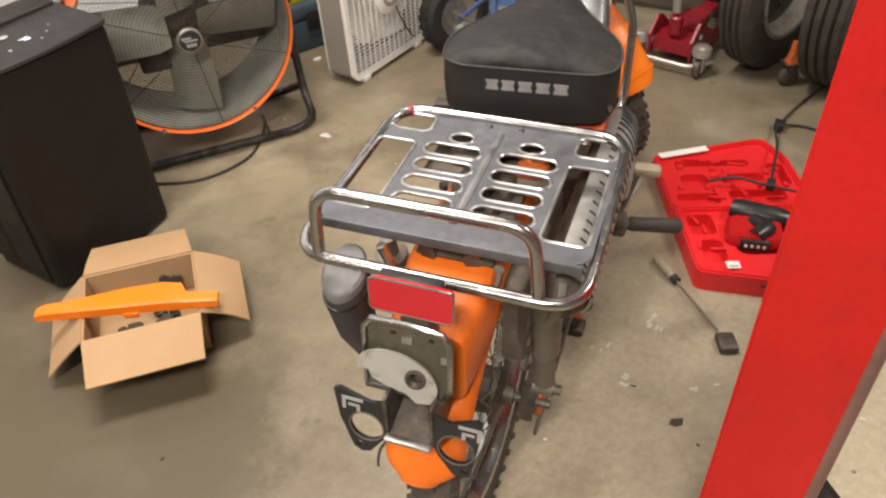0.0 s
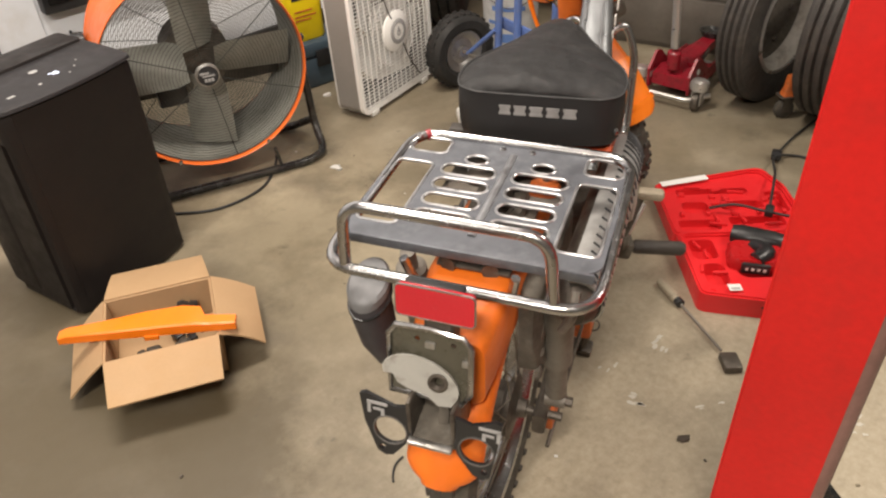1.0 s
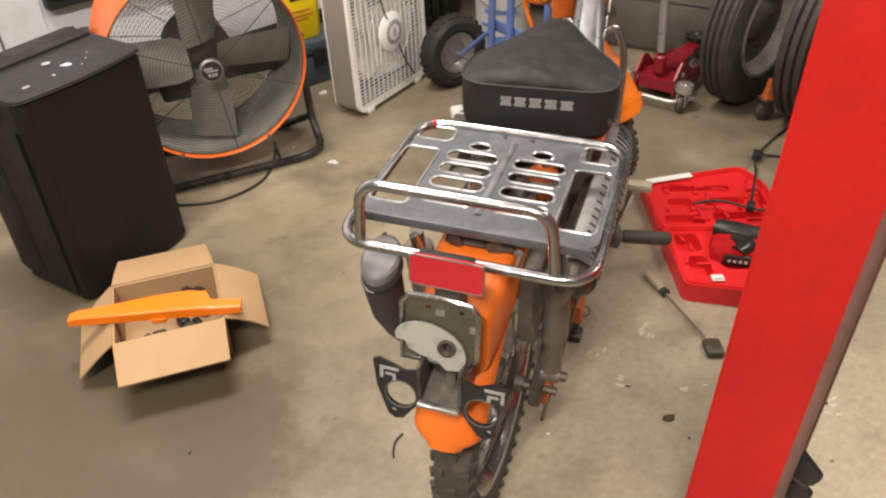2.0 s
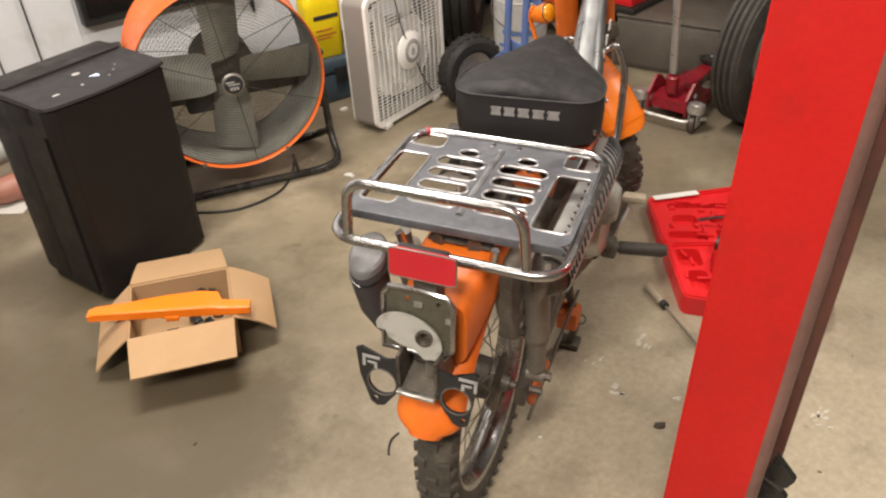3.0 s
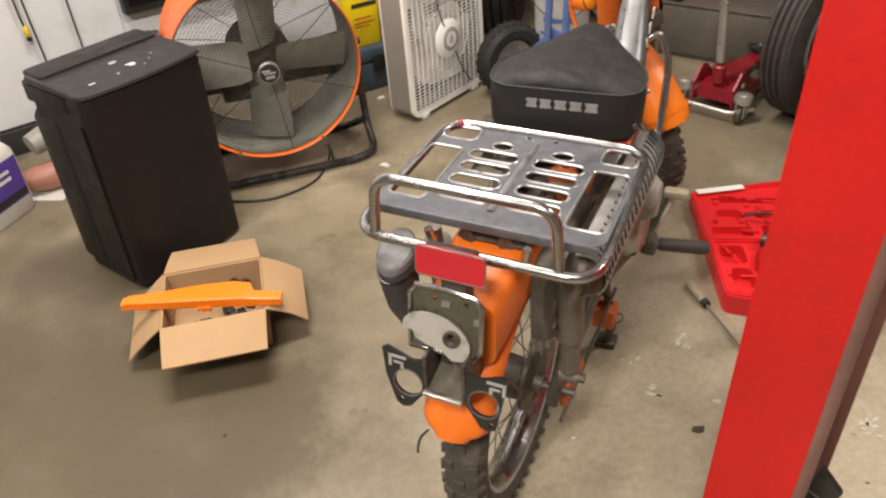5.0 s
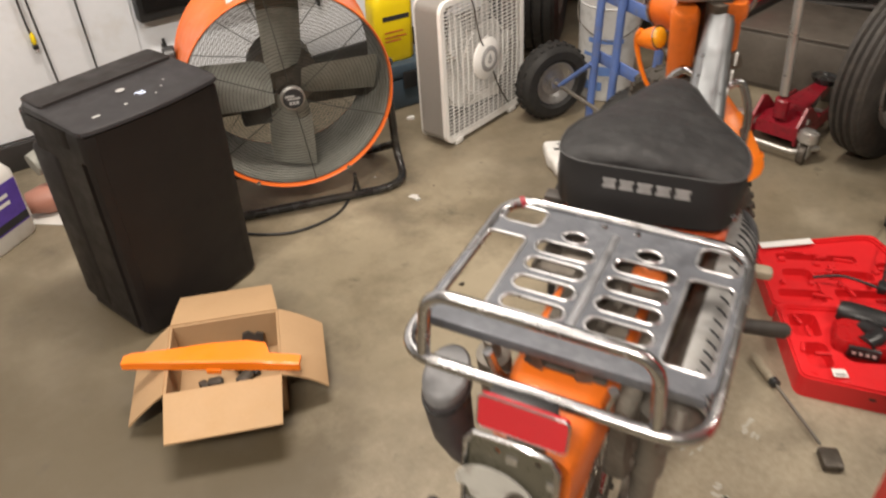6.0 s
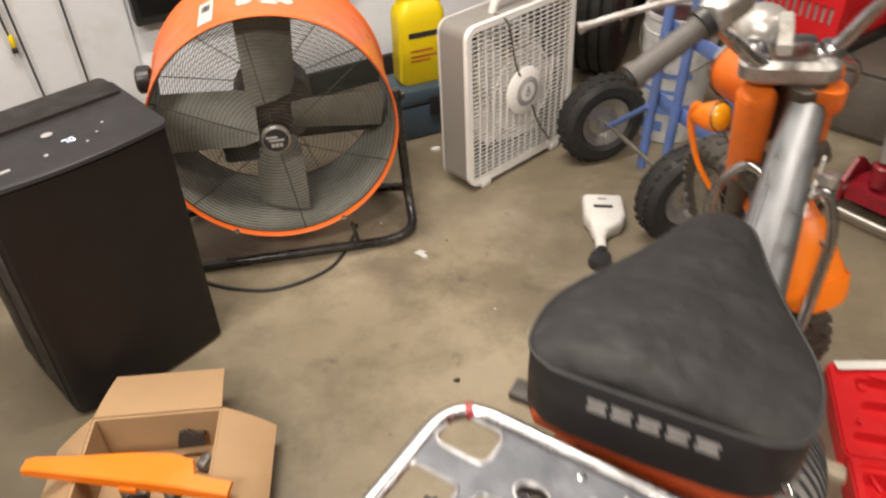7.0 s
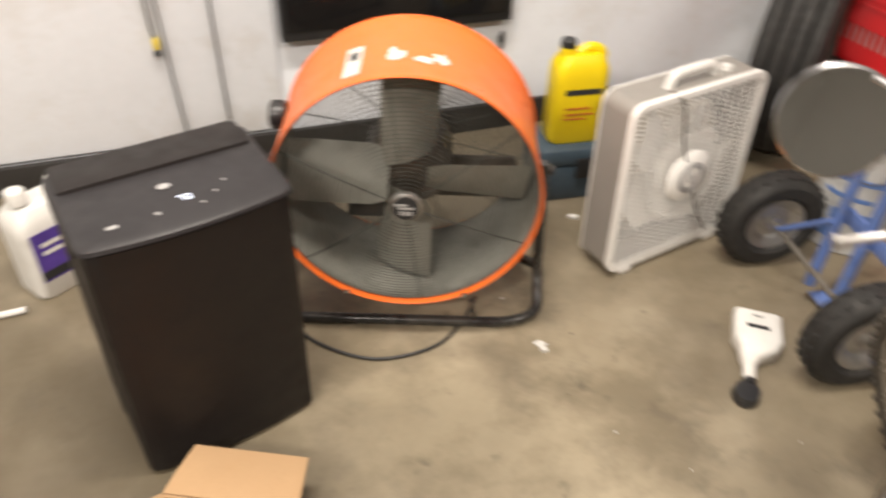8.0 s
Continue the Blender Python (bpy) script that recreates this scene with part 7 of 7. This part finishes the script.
def fork():
    axle = Vector((0, 1.145, 0.32))
    axle.z += WHEEL_R - (TURNED @ axle).z          # the tyre rests on the floor
    spoked_wheel("front_wheel", TURNED @ pose(axle.x, axle.y, axle.z))
    for sx in (-1, 1):
        top = Vector((sx * 0.054, 0.835, 0.875))
        low = Vector((sx * 0.070, axle.y - 0.02, axle.z + 0.01))
        d = low - top
        leg = part("fork_leg", moved(tube([top, top + d * 0.02, top + d * 0.36, top + d * 0.37], [0.024, 0.031, 0.029, 0.021], 16), TURNED), ORANGE, bike, "orange fork leg")
        part("fork_slider", moved(tube([top + d * 0.35, low], [0.020, 0.019], 14), TURNED), GREASY, leg, "grimy lower fork tube")
        part("fork_foot", moved(block(sx * 0.07 - 0.014, sx * 0.07 + 0.014, axle.y - 0.035, axle.y + 0.015, axle.z - 0.02, axle.z + 0.03, 0.006), TURNED), ALLOY, leg)
    part("fork_crown", moved(block(-0.08, 0.08, 0.885, 0.94, 0.655, 0.70, 0.012), TURNED), GREASY, bike)
    part("head_shroud", moved(loft([[(x, yy, z) for x, yy in round_rect(0, yc, w, d, 0.03)] for z, yc, w, d in ((0.70, 0.975, 0.06, 0.03), (0.76, 0.955, 0.07, 0.04), (0.83, 0.92, 0.08, 0.04), (0.865, 0.90, 0.08, 0.04))]), TURNED), GREASY, bike, "grimy steering-head plate")
    hl = part("headlight_shell", moved(lathe([(0, -0.07), (0.026, -0.066), (0.044, -0.045), (0.054, 0.0), (0.056, 0.03), (0, 0.03)], 32), TURNED @ pose(0.015, 1.03, 0.80, -85, 0, 0)), ORANGE, bike, "orange headlight shell")
    part("headlight_rim", moved(lathe([(0.050, 0.0305), (0.060, 0.0305), (0.060, 0.042), (0.050, 0.044)], 32, True), TURNED @ pose(0.015, 1.03, 0.80, -85, 0, 0)), CHROME, hl)
    fd = part("front_fender", moved(arc_fender(axle.y, axle.z, 0.335, 158, 112, 0.060, 0.032), TURNED), ORANGE, bike, "orange front fender")
    part("fender_flap", moved(arc_fender(axle.y, axle.z, 0.342, 166.5, 138, 0.064, 0.042, n=16, tip=0.72), TURNED), ORANGE_PLASTIC, fd, "glossy folded fender end")
    part("fender_ridge", moved(arc_fender(axle.y, axle.z, 0.347, 160.5, 158.5, 0.068, 0.044, n=4, tip=1.0), TURNED), ORANGE_PLASTIC, fd, "raised rib across the fender end")
    for a in (146, 128):
        for x in (-0.03, 0.03):
            part("fender_bolt", moved(lathe([(0, 0.006), (0.005, 0.005), (0.006, 0), (0, 0)], 8), TURNED @ pose(x, axle.y + 0.338 * math.cos(radians(a)), axle.z + 0.338 * math.sin(radians(a))) @ Matrix.Rotation(radians(a - 90), 4, "X")), CHROME, fd)


fork()


def bars():
    # left grip and lever stand where the turned bars put them; the right side is their mirror about the turned head
    un = BAR_TURN.inverted()
    flip = BAR_TURN @ Matrix.Diagonal((-1, 1, 1, 1)) @ un
    gi, go = Vector((-0.124, 0.65, 1.000)), Vector((-0.180, 0.573, 0.944))
    clamp = BAR_TURN @ Vector((-0.055, 0.815, 0.915))
    d = (go - gi).normalized()
    gi2 = gi - d * 0.01
    bend = BAR_TURN @ Vector((-0.105, 0.785, 0.985))
    for m in (Matrix(), flip):
        bar = part("handlebar", moved(tube(corner_path([BAR_TURN @ Vector((0, 0.815, 0.905)), clamp, bend, gi2, go], 0.05, 6), 0.0105, 12), m), CHROME, bike, "chrome handlebar")
        n = 14
        rr = []
        pts = []
        for i in range(n + 1):
            pts.append(gi + (go - gi) * (i / n))
            rr.append(0.0180 if i == 0 else 0.0185 if i in (n, n - 1) else 0.0150 + 0.0010 * (i % 2))
        part("hand_grip", moved(tube(pts, rr, 16), m), GREY_RUBBER, bar, "worn grey rubber grip")
        part("grip_collar", moved(tube([gi - d * 0.006, gi + d * 0.006], 0.022, 18), m), BLACK_PLASTIC, bar)
        part("grip_end", moved(tube([go - d * 0.001, go + d * 0.004], [0.0135, 0.011], 16), m), BLACK_PRINT, bar, "dark hollow grip end")
        sw = gi - d * 0.035
        part("switch_housing", moved(loft([[sw + d * t + Vector((x, 0, z)) for x, z in round_rect(0, 0, 0.042 * s, 0.040 * s, 0.013)] for t, s in ((-0.03, 0.8), (-0.018, 1.0), (0.018, 1.0), (0.028, 0.85))]), m), ALLOY, bar, "cast lever housing")
        lv0 = sw + Vector((-0.025, 0.015, 0.005))
        tip = Vector((-0.266, 0.594, 0.984))
        part("brake_lever", moved(tube(smooth_path([sw, lv0, lv0.lerp(tip, 0.5) + Vector((-0.003, 0.003, 0.002)), tip], 5), [0.0065] * 5 + [0.0046] * 9 + [0.0055, 0.0085], 10), m), ALLOY, bar, "polished alloy lever")
    CROWN = Matrix.Translation((-0.042, 0.90, 0.832)) @ Matrix.Rotation(radians(14), 4, AXIS) @ Matrix.Translation(-HEAD)
    top = part("bar_clamp", moved(loft([[(x, yy, z) for x, yy in round_rect(0, 0.83, w, dd, 0.03)] for z, w, dd in ((0.874, 0.13, 0.075), (0.880, 0.146, 0.086), (0.900, 0.146, 0.086), (0.910, 0.128, 0.068))]), CROWN), ALLOY, bike, "cast silver top clamp")
    part("clamp_cap", moved(block(-0.035, 0.035, 0.795, 0.84, 0.908, 0.94, 0.010), CROWN), CHROME, top)
    part("swivel_lever", moved(loft([[(x - 0.012, yy, z) for x, z in round_rect(0, zc, 0.022, 0.016, 0.005)] for yy, zc in ((0.90, 0.925), (0.86, 0.955), (0.80, 0.955), (0.775, 0.935))]), CROWN), DULL_ALLOY, top, "pale locking lever")
    for sx in (-1, 1):
        part("fork_cap", moved(lathe([(0, 0.022), (0.014, 0.020), (0.020, 0.012), (0.022, 0), (0, 0)], 18), CROWN @ pose(sx * 0.054, 0.835, 0.908)), CHROME, top)
    part("speedometer", moved(lathe([(0, 0.04), (0.018, 0.038), (0.034, 0.028), (0.044, 0.010), (0.046, -0.02), (0.030, -0.04), (0, -0.042)], 28), CROWN @ pose(-0.045, 0.905, 0.918, 12, 0, 0)), PALE_STEEL, top, "domed grey instrument")
    part("dial_slot", moved(block(-0.016, 0.016, -0.004, 0.004, 0.030, 0.036, 0.002), CROWN @ pose(-0.045, 0.905, 0.918, 50, 0, 0)), BLACK_PRINT, top, "dark slot")
    part("cable_loop", tube(smooth_path([(0.005, 1.03, 0.845), (0.034, 1.05, 0.828), (0.042, 1.055, 0.795), (0.022, 1.05, 0.765), (0.0, 1.03, 0.76)], 5), 0.006, 8), CHROME, top)
    # mirror on the left
    base = gi - d * 0.03
    elbow = Vector((-0.144, 0.705, 1.060))
    head = Vector((-0.315, 0.712, 1.098))
    mi = part("mirror_stem", tube(corner_path([base, base + Vector((-0.003, 0.01, 0.02)), elbow, head], 0.015, 5), 0.0042, 10), BRIGHT_LIP, bike, "chrome mirror stem")
    face = Vector((0.24, -0.88, 0.22)).normalized()
    mm = Matrix.Translation((-0.331, 0.700, 1.047)) @ face.to_track_quat("Z", "Y").to_matrix().to_4x4()
    part("mirror_shell", moved(lathe([(0, -0.030), (0.03, -0.026), (0.053, -0.012), (0.060, 0.0), (0.057, 0.002), (0, -0.004)], 32), mm), CHROME, mi, "round chrome mirror shell")
    part("mirror_face", moved(lathe([(0, 0.0045), (0.0565, 0.0045), (0.0565, 0.001), (0, 0.001)], 32), mm), MIRROR, mi, "mirror glass")
    # turn signal
    SIGNAL = Matrix.Translation((-0.152, 0.975, 0.712)) @ Vector((0.84, -0.42, 0.34)).to_track_quat("Z", "Y").to_matrix().to_4x4()
    ts = part("turn_signal", moved(loft([[(x, y, z) for x, y in round_rect(0, 0, wx, wy, 0.45 * min(wx, wy))] for z, wx, wy in ((-0.050, 0.018, 0.018), (-0.044, 0.032, 0.030), (-0.020, 0.046, 0.046), (0.006, 0.052, 0.056), (0.012, 0.052, 0.056))]), SIGNAL), ORANGE_PLASTIC, bike, "tapered orange turn signal body")
    part("signal_rim", moved(plate(round_rect(0, 0, 0.053, 0.057, 0.026), [round_rect(0, 0, 0.046, 0.050, 0.022)], 0.0122, 0.0145), SIGNAL), CHROME, ts, "thin bright rim")
    part("signal_lens", moved(loft([[(x, y, z) for x, y in round_rect(0, 0, 0.049 * s, 0.053 * s, 0.024 * s)] for z, s in ((0.0122, 0.96), (0.018, 0.90), (0.023, 0.70), (0.026, 0.4))]), SIGNAL), AMBER, ts, "amber lens")
    part("signal_stay", tube(smooth_path([(-0.185, 0.985, 0.722), (-0.196, 0.985, 0.70), (-0.186, 0.985, 0.655), (-0.165, 0.99, 0.60), (-0.135, 1.0, 0.55)], 5), [0.009] * 4 + [0.0065] * 6 + [0.0055] * 11, 12), ORANGE_PLASTIC, ts, "thin orange stay")
    part("signal_stalk", rod((-0.145, 0.99, 0.70), BAR_TURN @ Vector((-0.07, 0.90, 0.72)), 0.008, 8), GREASY, ts)
    for k, (a, b) in enumerate((((-0.03, 0.90, 0.86), (-0.05, 0.92, 0.60)), ((0.02, 0.90, 0.86), (0.03, 0.90, 0.56)))):
        part("control_cable", tube(smooth_path([a, (a[0] - 0.03, 0.97, 0.78), (b[0] - 0.02, 0.97, 0.68), b], 6), 0.0035, 6), CABLE, bike)


bars()
